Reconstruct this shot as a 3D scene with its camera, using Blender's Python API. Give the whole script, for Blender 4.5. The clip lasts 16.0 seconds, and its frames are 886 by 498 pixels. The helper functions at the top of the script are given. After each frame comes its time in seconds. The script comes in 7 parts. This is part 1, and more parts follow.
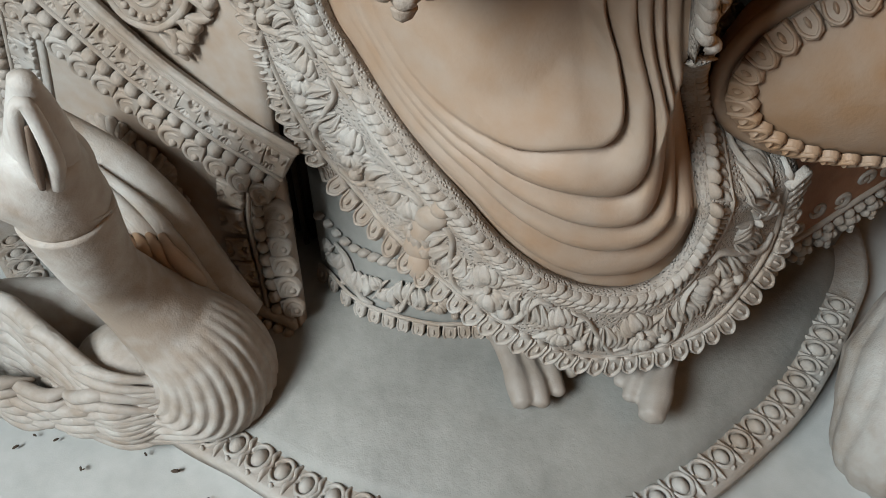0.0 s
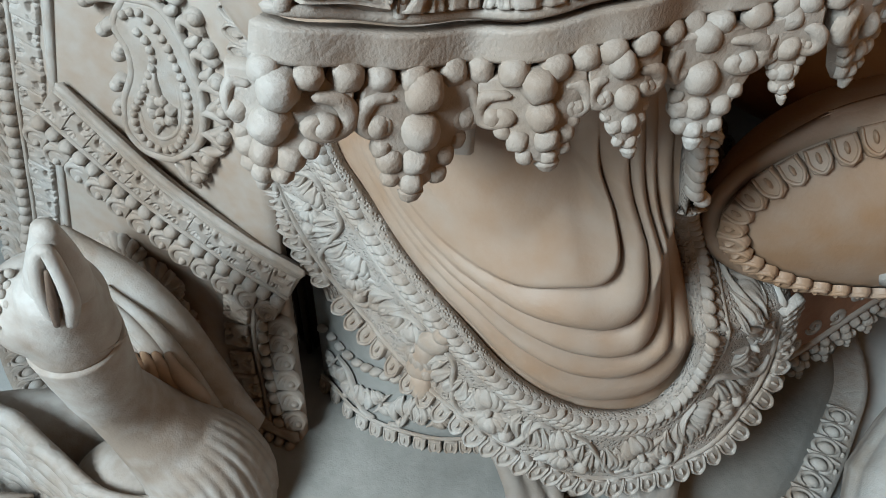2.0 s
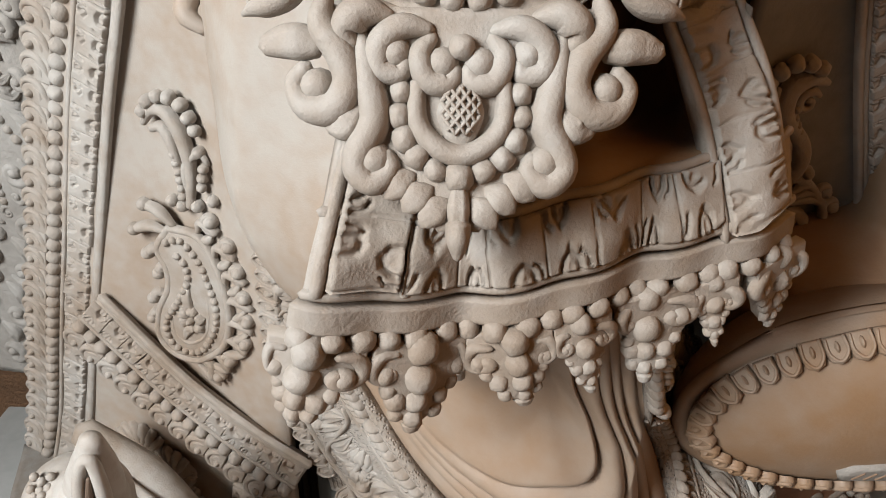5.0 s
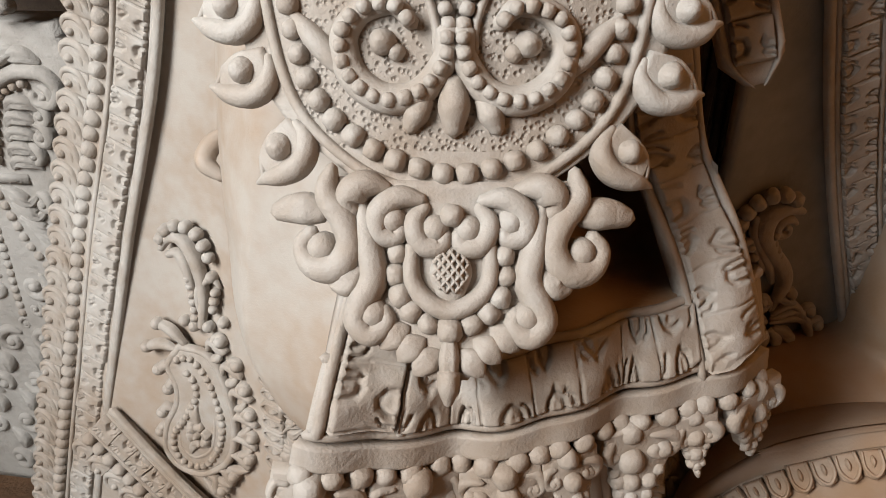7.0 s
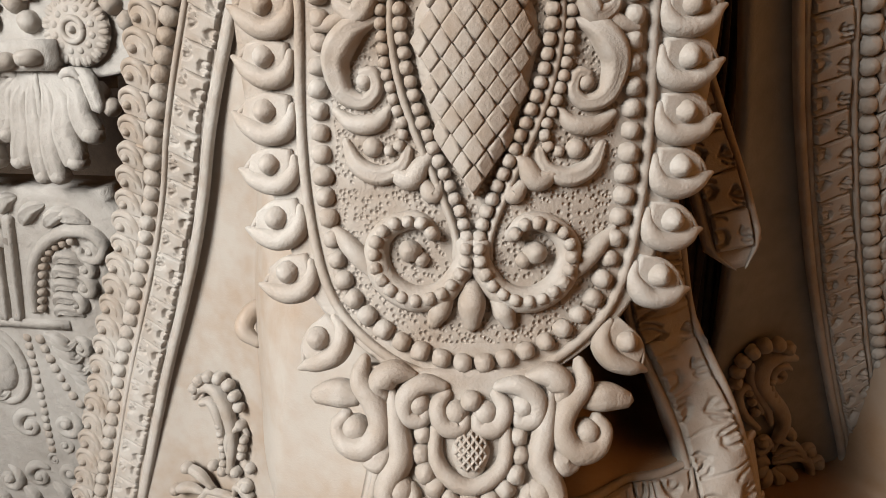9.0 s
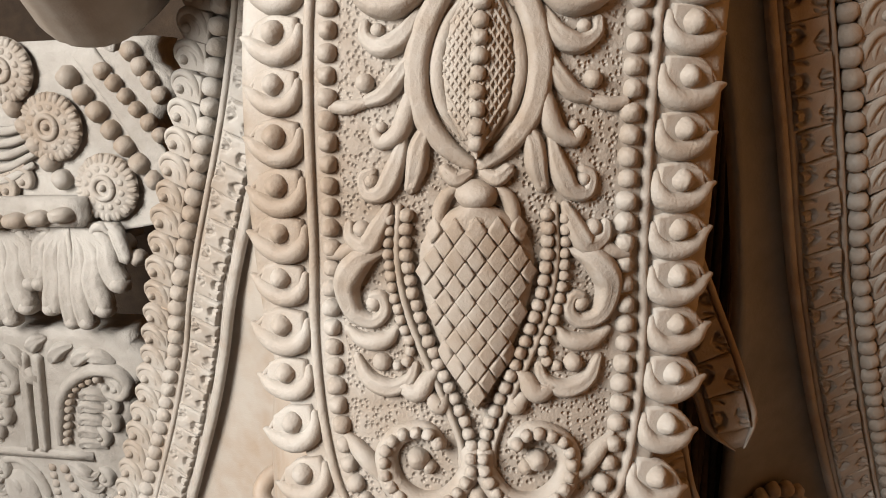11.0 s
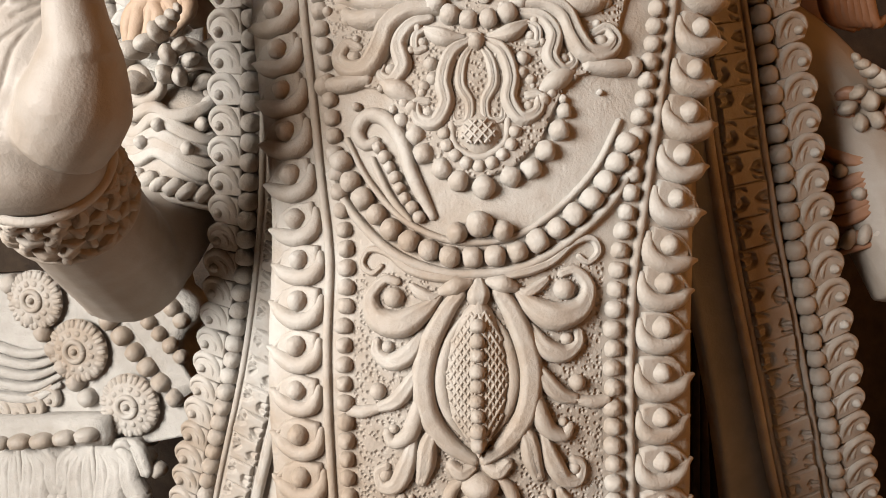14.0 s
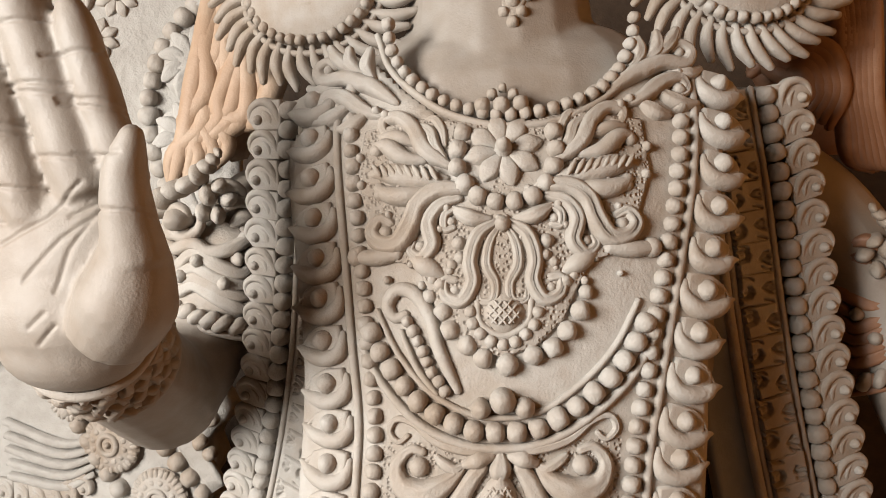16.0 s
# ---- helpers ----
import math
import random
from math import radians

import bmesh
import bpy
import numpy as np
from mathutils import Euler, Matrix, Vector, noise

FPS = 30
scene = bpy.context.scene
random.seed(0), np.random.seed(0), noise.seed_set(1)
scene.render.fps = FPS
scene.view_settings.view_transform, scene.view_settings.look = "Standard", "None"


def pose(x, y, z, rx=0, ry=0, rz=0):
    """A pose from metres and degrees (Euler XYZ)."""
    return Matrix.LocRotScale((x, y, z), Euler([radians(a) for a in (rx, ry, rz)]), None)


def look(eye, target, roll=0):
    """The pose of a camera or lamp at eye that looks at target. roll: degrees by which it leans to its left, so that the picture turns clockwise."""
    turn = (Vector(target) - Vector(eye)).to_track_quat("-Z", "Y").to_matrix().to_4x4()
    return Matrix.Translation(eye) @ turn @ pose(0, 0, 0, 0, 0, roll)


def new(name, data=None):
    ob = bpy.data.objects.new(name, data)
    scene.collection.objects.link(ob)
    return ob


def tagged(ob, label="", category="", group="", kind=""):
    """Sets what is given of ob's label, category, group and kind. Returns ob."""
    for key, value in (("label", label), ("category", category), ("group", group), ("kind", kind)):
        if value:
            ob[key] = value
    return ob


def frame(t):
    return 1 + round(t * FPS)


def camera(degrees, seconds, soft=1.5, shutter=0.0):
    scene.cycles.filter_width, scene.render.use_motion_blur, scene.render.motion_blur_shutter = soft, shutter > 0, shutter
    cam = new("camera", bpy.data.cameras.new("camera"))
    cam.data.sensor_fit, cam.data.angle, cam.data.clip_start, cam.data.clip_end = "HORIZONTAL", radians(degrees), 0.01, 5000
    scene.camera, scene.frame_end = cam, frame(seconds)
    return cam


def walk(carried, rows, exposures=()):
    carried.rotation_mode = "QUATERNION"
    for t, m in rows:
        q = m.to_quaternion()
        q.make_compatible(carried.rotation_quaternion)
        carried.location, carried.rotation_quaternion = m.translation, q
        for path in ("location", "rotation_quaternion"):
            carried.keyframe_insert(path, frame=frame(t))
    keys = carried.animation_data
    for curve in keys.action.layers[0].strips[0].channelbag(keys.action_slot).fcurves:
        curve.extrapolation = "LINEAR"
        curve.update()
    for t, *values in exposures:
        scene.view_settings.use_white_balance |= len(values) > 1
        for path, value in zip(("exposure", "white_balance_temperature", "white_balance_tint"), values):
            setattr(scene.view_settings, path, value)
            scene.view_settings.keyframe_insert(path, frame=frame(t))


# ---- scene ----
cam = camera(61.9, 16.0, soft=0.6)
PATH = [
    (0, (0.005, 0.008, 0.783), (0.009, 1.474, -0.578), 1.2),
    (0.5, (0.005, 0.016, 0.793), (0.013, 1.518, -0.527), 1.4),
    (1, (0.003, 0.024, 0.804), (0.008, 1.555, -0.482), 1.5),
    (1.5, (0.002, 0.026, 0.815), (0.005, 1.588, -0.434), 1.7),
    (2, (0.003, 0.025, 0.83), (0.0, 1.621, -0.374), 1.3),
    (2.5, (0.001, 0.019, 0.848), (-0.001, 1.65, -0.31), 1.4),
    (3, (0.001, 0.015, 0.862), (0.0, 1.676, -0.251), 1.2),
    (3.5, (0.002, 0.009, 0.88), (0.005, 1.715, -0.164), 0.9),
    (4, (0.003, 0.001, 0.9), (0.015, 1.746, -0.077), 1.3),
    (4.2, (0.003, -0.003, 0.905), (0.01, 1.757, -0.045), 1.1),
    (6.3, (0.011, -0.043, 0.947), (-0.019, 1.827, 0.237), 1.2),
    (6.5, (0.012, -0.043, 0.954), (-0.019, 1.836, 0.269), 1.0),
    (7, (0.012, -0.043, 0.965), (-0.02, 1.851, 0.324), 0.8),
    (7.5, (0.01, -0.047, 0.978), (-0.022, 1.865, 0.392), 0.5),
    (8, (0.009, -0.057, 0.994), (-0.024, 1.876, 0.481), 0.6),
    (8.5, (0.006, -0.07, 1.013), (-0.049, 1.879, 0.57), 0.4),
    (9, (0.005, -0.085, 1.031), (-0.052, 1.877, 0.65), 0.2),
    (9.2, (0.006, -0.09, 1.04), (-0.063, 1.877, 0.682), -0.0),
    (11.3, (0.014, -0.102, 1.154), (-0.098, 1.882, 0.928), -0.9),
    (11.5, (0.014, -0.106, 1.166), (-0.1, 1.879, 0.951), -1.1),
    (12, (0.011, -0.118, 1.187), (-0.067, 1.87, 0.986), -2.1),
    (12.5, (0.012, -0.125, 1.206), (-0.061, 1.868, 1.062), -2.4),
    (13, (0.013, -0.136, 1.233), (-0.06, 1.86, 1.134), -2.6),
    (13.5, (0.014, -0.145, 1.249), (-0.066, 1.853, 1.216), -2.7),
    (14, (0.016, -0.152, 1.275), (-0.072, 1.846, 1.275), -3.0),
    (14.5, (0.013, -0.156, 1.299), (-0.087, 1.842, 1.292), -2.5),
    (15, (0.016, -0.153, 1.326), (-0.112, 1.842, 1.289), -2.9),
    (15.5, (0.021, -0.159, 1.358), (-0.091, 1.837, 1.366), -2.3),
    (16, (0.018, -0.177, 1.389), (-0.123, 1.817, 1.422), -1.9),
]
EXPOSURES = [(0.0, -0.33, 6150, 4), (1.0, -0.25, 6000, 3), (2.0, -0.25, 5650, -1), (3.0, -0.18, 5850, 0), (3.5, -0.22, 6050, 3), (4.0, -0.26, 6400, 8), (7.5, -0.34, 6850, 12), (11.5, -0.27, 7400, 14), (13.5, -0.14, 7300, 14), (15.0, -0.15, 7300, 14), (16.0, -0.32, 7350, 14)]
walk(cam, [(t, look(eye, target, roll)) for t, eye, target, roll in PATH], EXPOSURES)

# ---- daylight: an overcast sky and a lamp set in an unseen window opening ----
world = bpy.data.worlds.new("overcast_sky")
scene.world = world
world.use_nodes = True
wn = world.node_tree.nodes
sky = wn.new("ShaderNodeTexSky")
sky.sky_type, sky.sun_disc = "NISHITA", False
sky.sun_elevation, sky.sun_rotation, sky.air_density, sky.dust_density = radians(43), radians(220), 1.0, 4.0
world.node_tree.links.new(sky.outputs["Color"], wn["Background"].inputs["Color"])
wn["Background"].inputs["Strength"].default_value = 0.15
sun = new("sun", bpy.data.lights.new("sun", "SUN"))
sun.data.energy, sun.data.angle, sun.data.color = 1.2, radians(20), (1.0, 0.97, 0.92)
sun.matrix_world = look((-1.75, -1.5, 2.7), (0.0, 0.4, 0.8))
daylight = new("window_daylight", bpy.data.lights.new("window_daylight", "AREA"))
daylight.data.shape, daylight.data.size, daylight.data.size_y = "RECTANGLE", 0.7, 0.9
daylight.data.energy, daylight.data.color = 112.0, (0.90, 0.96, 1.0)
daylight.matrix_world = look((-1.30, -0.92, 1.66), (0.0, 0.42, 0.85))


# ---- materials ----
def clay(name, dark, light, rough=0.72, grain=0.5, dents=0.17, pits=0.0, scale=1.0, cracks=0.0):
    """Air-dried modelling clay: two-scale colour drift, fine grain, shallow finger dents, optional stippling."""
    m = bpy.data.materials.new(name)
    m.use_nodes = True
    nt = m.node_tree
    b = nt.nodes["Principled BSDF"]
    co = nt.nodes.new("ShaderNodeTexCoord")
    geo = nt.nodes.new("ShaderNodeNewGeometry")
    pos = geo.outputs["Position"]

    def noise_at(s, detail=4.0):
        n = nt.nodes.new("ShaderNodeTexNoise")
        n.inputs["Scale"].default_value, n.inputs["Detail"].default_value = s * scale, detail
        nt.links.new(pos, n.inputs["Vector"])
        return n.outputs["Fac"]

    def maths(op, a, c):
        n = nt.nodes.new("ShaderNodeMath")
        n.operation = op
        for k, x in enumerate((a, c)):
            if isinstance(x, (int, float)):
                n.inputs[k].default_value = x
            else:
                nt.links.new(x, n.inputs[k])
        return n.outputs[0]

    info = nt.nodes.new("ShaderNodeObjectInfo")
    drift = maths("ADD", maths("MULTIPLY", noise_at(7.0), 0.62), maths("MULTIPLY", noise_at(55.0, 6.0), 0.30))
    drift = maths("ADD", drift, maths("MULTIPLY", info.outputs["Random"], 0.05))
    ramp = nt.nodes.new("ShaderNodeValToRGB")
    ramp.color_ramp.elements[0].position, ramp.color_ramp.elements[1].position = 0.37, 0.61
    ramp.color_ramp.elements[0].color, ramp.color_ramp.elements[1].color = (*dark, 1), (*light, 1)
    nt.links.new(drift, ramp.inputs["Fac"])
    nt.links.new(ramp.outputs["Color"], b.inputs["Base Color"])
    b.inputs["Roughness"].default_value = rough
    height = maths("ADD", maths("MULTIPLY", noise_at(520.0, 5.0), grain * 0.0020), maths("MULTIPLY", noise_at(110.0, 5.0), dents * 0.0105))
    if pits:
        v = nt.nodes.new("ShaderNodeTexVoronoi")
        v.inputs["Scale"].default_value = 270.0
        nt.links.new(pos, v.inputs["Vector"])
        height = maths("ADD", height, maths("MULTIPLY", maths("MINIMUM", v.outputs["Distance"], 0.48), pits * 0.01))
    if cracks:
        v = nt.nodes.new("ShaderNodeTexVoronoi")
        v.feature = "DISTANCE_TO_EDGE"
        v.inputs["Scale"].default_value = 21.0
        nt.links.new(pos, v.inputs["Vector"])
        patch = maths("MULTIPLY", maths("GREATER_THAN", noise_at(9.0, 2.0), 0.55), cracks)
        height = maths("ADD", height, maths("MULTIPLY", patch, maths("MINIMUM", v.outputs["Distance"], 0.035)))
    bump = nt.nodes.new("ShaderNodeBump")
    bump.inputs["Strength"].default_value, bump.inputs["Distance"].default_value = 0.5, 1.0
    nt.links.new(height, bump.inputs["Height"])
    nt.links.new(bump.outputs["Normal"], b.inputs["Normal"])
    return m


CLAY = clay("dry_clay", (0.235, 0.182, 0.138), (0.345, 0.320, 0.290), cracks=0.008)
SMOOTH = clay("burnished_clay", (0.275, 0.202, 0.146), (0.34, 0.305, 0.268), 0.6, 0.25, 0.06)
STIPPLE = clay("stippled_clay", (0.22, 0.172, 0.132), (0.32, 0.290, 0.258), 0.8, 0.5, 0.3, 2.6)
PALE = clay("pale_dry_clay", (0.26, 0.235, 0.208), (0.36, 0.338, 0.31), 0.8, 0.5, 0.4)
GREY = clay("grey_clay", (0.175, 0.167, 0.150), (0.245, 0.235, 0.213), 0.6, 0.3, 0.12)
WARM = clay("ochre_clay", (0.24, 0.15, 0.095), (0.34, 0.225, 0.15), 0.7, 0.3, 0.2)
WALL = clay("workshop_wall", (0.035, 0.022, 0.014), (0.075, 0.048, 0.03), 0.9, 0.6, 0.6)
TARP = clay("orange_tarpaulin", (0.50, 0.18, 0.03), (0.66, 0.27, 0.05), 0.6, 0.3, 0.5)
EARTH = clay("red_earth_floor", (0.14, 0.075, 0.04), (0.23, 0.125, 0.065), 0.9, 1.0, 1.0)
SLAB = clay("slab_clay", (0.38, 0.376, 0.355), (0.47, 0.462, 0.44), 0.55, 0.2, 0.03)

# Ochre tone that also carries warm bounced light of the shaded folds.
OCHRE = clay("bounce_ochre_clay", (0.25, 0.147, 0.078), (0.305, 0.235, 0.180), 0.6, 0.3, 0.08, scale=0.6)
BIRD = clay("pale_grey_clay", (0.235, 0.185, 0.143), (0.40, 0.375, 0.345), 0.65, 0.35, 0.15)
# Near-black, for added stalks that stand in for shade in the gaps.
GAP_SHADE = clay("gap_shade", (0.025, 0.016, 0.010), (0.07, 0.045, 0.028), 0.9, 0.8, 0.5)
SKIN = clay("burnished_skin_clay", (0.20, 0.158, 0.124), (0.265, 0.236, 0.207), 0.6, 0.25, 0.06)
HAIR = clay("orange_clay", (0.29, 0.185, 0.118), (0.37, 0.275, 0.20), 0.65, 0.3, 0.15)
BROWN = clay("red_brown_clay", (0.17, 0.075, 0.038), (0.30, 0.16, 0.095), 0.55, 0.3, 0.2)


# ---- modelling helpers ----
def smooth_curve(pts, n):
    """n points on a Catmull-Rom curve through pts, evenly spaced."""
    p = np.array(pts, float)
    if len(p) == 2:
        return p[0] + (p[1] - p[0]) * np.linspace(0, 1, n)[:, None]
    q = np.vstack([2 * p[0] - p[1], p, 2 * p[-1] - p[-2]])
    out = []
    for i in range(1, len(q) - 2):
        for t in np.linspace(0, 1, 24, endpoint=False):
            a, b, c, d = q[i - 1], q[i], q[i + 1], q[i + 2]
            out.append(0.5 * (2 * b + (c - a) * t + (2 * a - 5 * b + 4 * c - d) * t * t + (3 * b - a - 3 * c + d) * t ** 3))
    out = np.array(out + [p[-1]])
    s = np.r_[0, np.cumsum(np.linalg.norm(np.diff(out, axis=0), axis=1))]
    return np.array([np.interp(np.linspace(0, s[-1], n), s, out[:, k]) for k in range(p.shape[1])]).T


def flat(u, v):
    return Vector((u, v, 0.0))


class Strip:
    """A band along a curve on a surface: u metres along it, v metres to the left of its run."""

    def __init__(self, pts, surface, n=160):
        c = smooth_curve(pts, n)
        self.s = np.r_[0, np.cumsum(np.linalg.norm(np.diff(c, axis=0), axis=1))]
        d = np.gradient(c, axis=0)
        d /= np.linalg.norm(d, axis=1)[:, None]
        self.c, self.n, self.surface, self.length = c, np.c_[-d[:, 1], d[:, 0]], surface, self.s[-1]

    def __call__(self, u, v):
        a = [np.interp(u, self.s, self.c[:, k]) + v * np.interp(u, self.s, self.n[:, k]) for k in (0, 1)]
        over = u - min(max(u, 0.0), self.length)
        if over:
            k = 0 if u < 0 else -1
            a = [a[0] + over * self.n[k, 1], a[1] - over * self.n[k, 0]]
        return self.surface(a[0], a[1])


class Ribbon:
    """A band between an outer and an inner edge: u metres along it, v from 0 at the outer edge to width at the inner one."""

    def __init__(self, outer, inner, width, surface, n=160):
        self.o, self.i, self.width, self.surface = smooth_curve(outer, n), smooth_curve(inner, n), width, surface
        mid = (self.o + self.i) / 2
        self.s = np.r_[0, np.cumsum(np.linalg.norm(np.diff(mid, axis=0), axis=1))]
        self.length = self.s[-1]

    def __call__(self, u, v):
        k = v / self.width
        a = [(1 - k) * np.interp(u, self.s, self.o[:, j]) + k * np.interp(u, self.s, self.i[:, j]) for j in (0, 1)]
        return self.surface(a[0], a[1])


def raised(f, h):
    """The surface f lifted by h along its normal."""
    def g(u, v):
        p, a, b, n = axes(f, u, v)
        return p + n * h
    return g


def axes(f, u, v):
    e = 1e-3
    p = f(u, v)
    a, b = f(u + e, v) - f(u - e, v), f(u, v + e) - f(u, v - e)
    n = a.cross(b).normalized()
    a = a.normalized()
    return p, a, n.cross(a), n


class Relief:
    """Collects relief forms, modelled on a surface f(u, v), into one mesh."""

    def __init__(self):
        self.v, self.f, self.slots = [], [], []

    def grid(self, rows, closed=False, slot=0):
        k, m = len(self.v), len(rows[0])
        for r in rows:
            self.v.extend(r)
        for i in range(len(rows) - 1):
            for j in range(m if closed else m - 1):
                a, b = k + i * m + j, k + i * m + (j + 1) % m
                self.f.append((a, b, b + m, a + m))
                self.slots.append(slot)
        return k

    def cap(self, ring, tip):
        k = len(self.v)
        self.v.append(tip)
        for a, b in zip(ring, ring[1:]):
            self.f.append((a, b, k))
            self.slots.append(0)

    def tube(self, f, pts, radii, h=0.9, n=None, seg=7, sink=0.3, ridge=0.0):
        """A half-round roll of clay laid along pts on f; radii run along it; h: height over half width."""
        n = n or max(6, 5 * len(pts))
        c = smooth_curve(pts, n)
        d = np.gradient(c, axis=0)
        d /= np.maximum(np.linalg.norm(d, axis=1), 1e-9)[:, None]
        r = np.maximum(smooth_curve([(k, q) for k, q in enumerate(radii)], n)[:, 1], 0.3 * min(radii))
        rows = []
        for (u, v), (du, dv), q in zip(c, d, r):
            _, _, _, nn = axes(f, u, v)
            ring = []
            for j in range(seg):
                a = math.pi * j / (seg - 1)
                o, w = math.cos(a) * q, math.sin(a) ** 0.85 * q * h
                if ridge and j == seg // 2:
                    w *= 1 - ridge
                if j in (0, seg - 1):
                    w = -sink * q
                ring.append(f(u + dv * o, v - du * o) + nn * w)
            rows.append(ring)
        k = self.grid(rows)
        e0, e1 = c[0] - d[0] * r[0] * 0.7, c[-1] + d[-1] * r[-1] * 0.7
        self.cap([k + j for j in range(seg)][::-1], f(*e0) + axes(f, *e0)[3] * r[0] * h * 0.25)
        k += (n - 1) * seg
        self.cap([k + j for j in range(seg)], f(*e1) + axes(f, *e1)[3] * r[-1] * h * 0.25)
        return self

    def blob(self, f, u, v, ru, rv, h, rot=0.0, seg=12, rings=5, sink=0.25, point=0.0):
        """A rounded swelling, ru by rv, h high; point sharpens its +u end."""
        p, a, b, n = axes(f, u, v)
        c, s = math.cos(rot), math.sin(rot)
        a, b = a * c + b * s, b * c - a * s
        rows = []
        for i in range(rings):
            t = math.pi / 2 * i / (rings - 0.4)
            k, w = math.cos(t), math.sin(t)
            if i == 0:
                w = -sink
            ring = []
            for j in range(seg):
                g = 2 * math.pi * j / seg
                x, y = math.cos(g), math.sin(g)
                if point and x > 0:
                    y *= 1 - point * x * x
                    x *= 1 + 0.35 * point
                ring.append(p + a * (ru * k * x) + b * (rv * k * y) + n * (h * w))
            rows.append(ring)
        k = self.grid(rows, True)
        last = [k + (rings - 1) * seg + j for j in range(seg)]
        self.cap(last + last[:1], p + n * h)
        return self

    def spiral(self, f, u, v, r, turns, start, thick, hand=1, h=0.9, tail=None, seg=7):
        """A volute round (u, v) that ends in its middle; tail: points that lead into it."""
        pts = list(tail or [])
        m = max(6, int(9 * turns))
        for i in range(m + 1):
            t = i / m
            g, q = start + hand * 2 * math.pi * turns * t, r * (1 - 0.85 * t)
            pts.append((u + q * math.cos(g), v + q * math.sin(g)))
        return self.tube(f, pts, [thick * 0.5, thick, thick, thick * 0.8, thick * 0.75], h, n=3 * len(pts), seg=seg)

    def plate(self, f, pts, h, inset=0.8):
        """A flat plaque with a sloping edge."""
        m = len(pts)
        cu, cv = sum(p[0] for p in pts) / m, sum(p[1] for p in pts) / m
        def ring(k, w):
            return [f(cu + (p[0] - cu) * k, cv + (p[1] - cv) * k) + axes(f, *p)[3] * w for p in pts]
        k = self.grid([ring(1, -h * 0.4), ring(1, h * 0.6), ring((1 + inset) / 2, h * 0.95), ring(inset, h)], True)
        last = [k + 3 * m + j for j in range(m)]
        self.cap(last + last[:1], f(cu, cv) + axes(f, cu, cv)[3] * h)
        return self

    def sheet(self, f, us, vs, thick, keep=None, slot=None):
        """A slab of cloth-thin clay over a grid of u and v, with its back and edges."""
        k, nu, nv = len(self.v), len(us), len(vs)
        back = nu * nv
        for side in (0, -thick):
            for v in vs:
                for u in us:
                    p, a, b, n = axes(f, u, v)
                    self.v.append(p + n * side)
        count = {}
        for j in range(nv - 1):
            for i in range(nu - 1):
                mu, mv = (us[i] + us[i + 1]) / 2, (vs[j] + vs[j + 1]) / 2
                if keep and not keep(mu, mv):
                    continue
                q = (k + j * nu + i, k + j * nu + i + 1, k + (j + 1) * nu + i + 1, k + (j + 1) * nu + i)
                s = slot(mu, mv) if slot else 0
                self.f.append(q)
                self.f.append(tuple(x + back for x in q[::-1]))
                self.slots += [s, s]
                for a, b in zip(q, q[1:] + q[:1]):
                    count[(a, b)] = s
        for (a, b), s in count.items():
            if (b, a) not in count:
                self.f.append((b, a, a + back, b + back))
                self.slots.append(s)
        return self

    def mesh(self, name, *materials, smooth=True):
        me = bpy.data.meshes.new(name)
        me.from_pydata([tuple(p) for p in self.v], [], self.f)
        for m in materials or (CLAY,):
            me.materials.append(m)
        if len(materials) > 1:
            me.polygons.foreach_set("material_index", self.slots)
        me.polygons.foreach_set("use_smooth", [smooth] * len(me.polygons))
        me.update()
        return me


def thing(name, relief, label, category, *materials, group="", kind=""):
    return tagged(new(name, relief.mesh(name, *(materials or (CLAY,)))), label, category, group, kind)


def part(name, relief, parent, material=None, label=""):
    ob = tagged(new(name, relief.mesh(name, material or CLAY)), label)
    ob.parent = parent
    return ob


def put(name, mesh, parent, f, u, v, rot=0.0, size=1.0, wide=1.0, high=1.0, lift=0.0, label=""):
    """A piece that shares its mesh, set on f at (u, v) with its x axis turned by rot from the u direction."""
    mesh = random.choice(mesh) if isinstance(mesh, list) else mesh
    p, a, b, n = axes(f, u, v)
    c, s = math.cos(rot), math.sin(rot)
    a, b = a * c + b * s, b * c - a * s
    ob = tagged(new(name, mesh), label)
    ob.parent = parent
    m = Matrix((a * size, b * size * wide, n * size * high)).transposed().to_4x4()
    m.translation = p + n * lift
    ob.matrix_world = m
    return ob


def jit(k=1.0):
    return 1 + random.uniform(-0.07, 0.07) * k


def row(name, mesh, parent, f, start, end, step, v, rot=0.0, size=1.0, wide=1.0, high=1.0, lift=0.0, loose=0.07):
    """A row of alike pieces along u at height v, set a little unevenly."""
    n = max(1, round((end - start) / step))
    for i in range(n):
        u = start + (end - start) * (i + 0.5) / n
        put(name, mesh, parent, f, u, v + random.uniform(-1, 1) * 0.0004, rot + random.uniform(-loose, loose), size * jit(), wide * jit(0.6), high * jit(), lift)


# ---- pieces that many things share, of unit size ----
def lumpy(name, seg, rings, high, lump, square, seed):
    """A hand-rolled pellet of clay: a little squared, a little dented."""
    r = Relief().blob(flat, 0, 0, 0.5, 0.5, high, seg=seg, rings=rings, sink=0.5)
    for p in r.v:
        g = math.atan2(p.y, p.x)
        k = 1 + square * (0.5 - abs(math.cos(2 * g))) + lump * noise.noise(Vector((p.x * 2.6 + seed * 7.3, p.y * 2.6, p.z * 2.6)))
        p.x, p.y = p.x * k, p.y * k
        p.z *= 1 + lump * 0.8 * noise.noise(Vector((p.x * 3.1, p.y * 3.1 - seed * 5.1, 0.0)))
    return r.mesh(name)


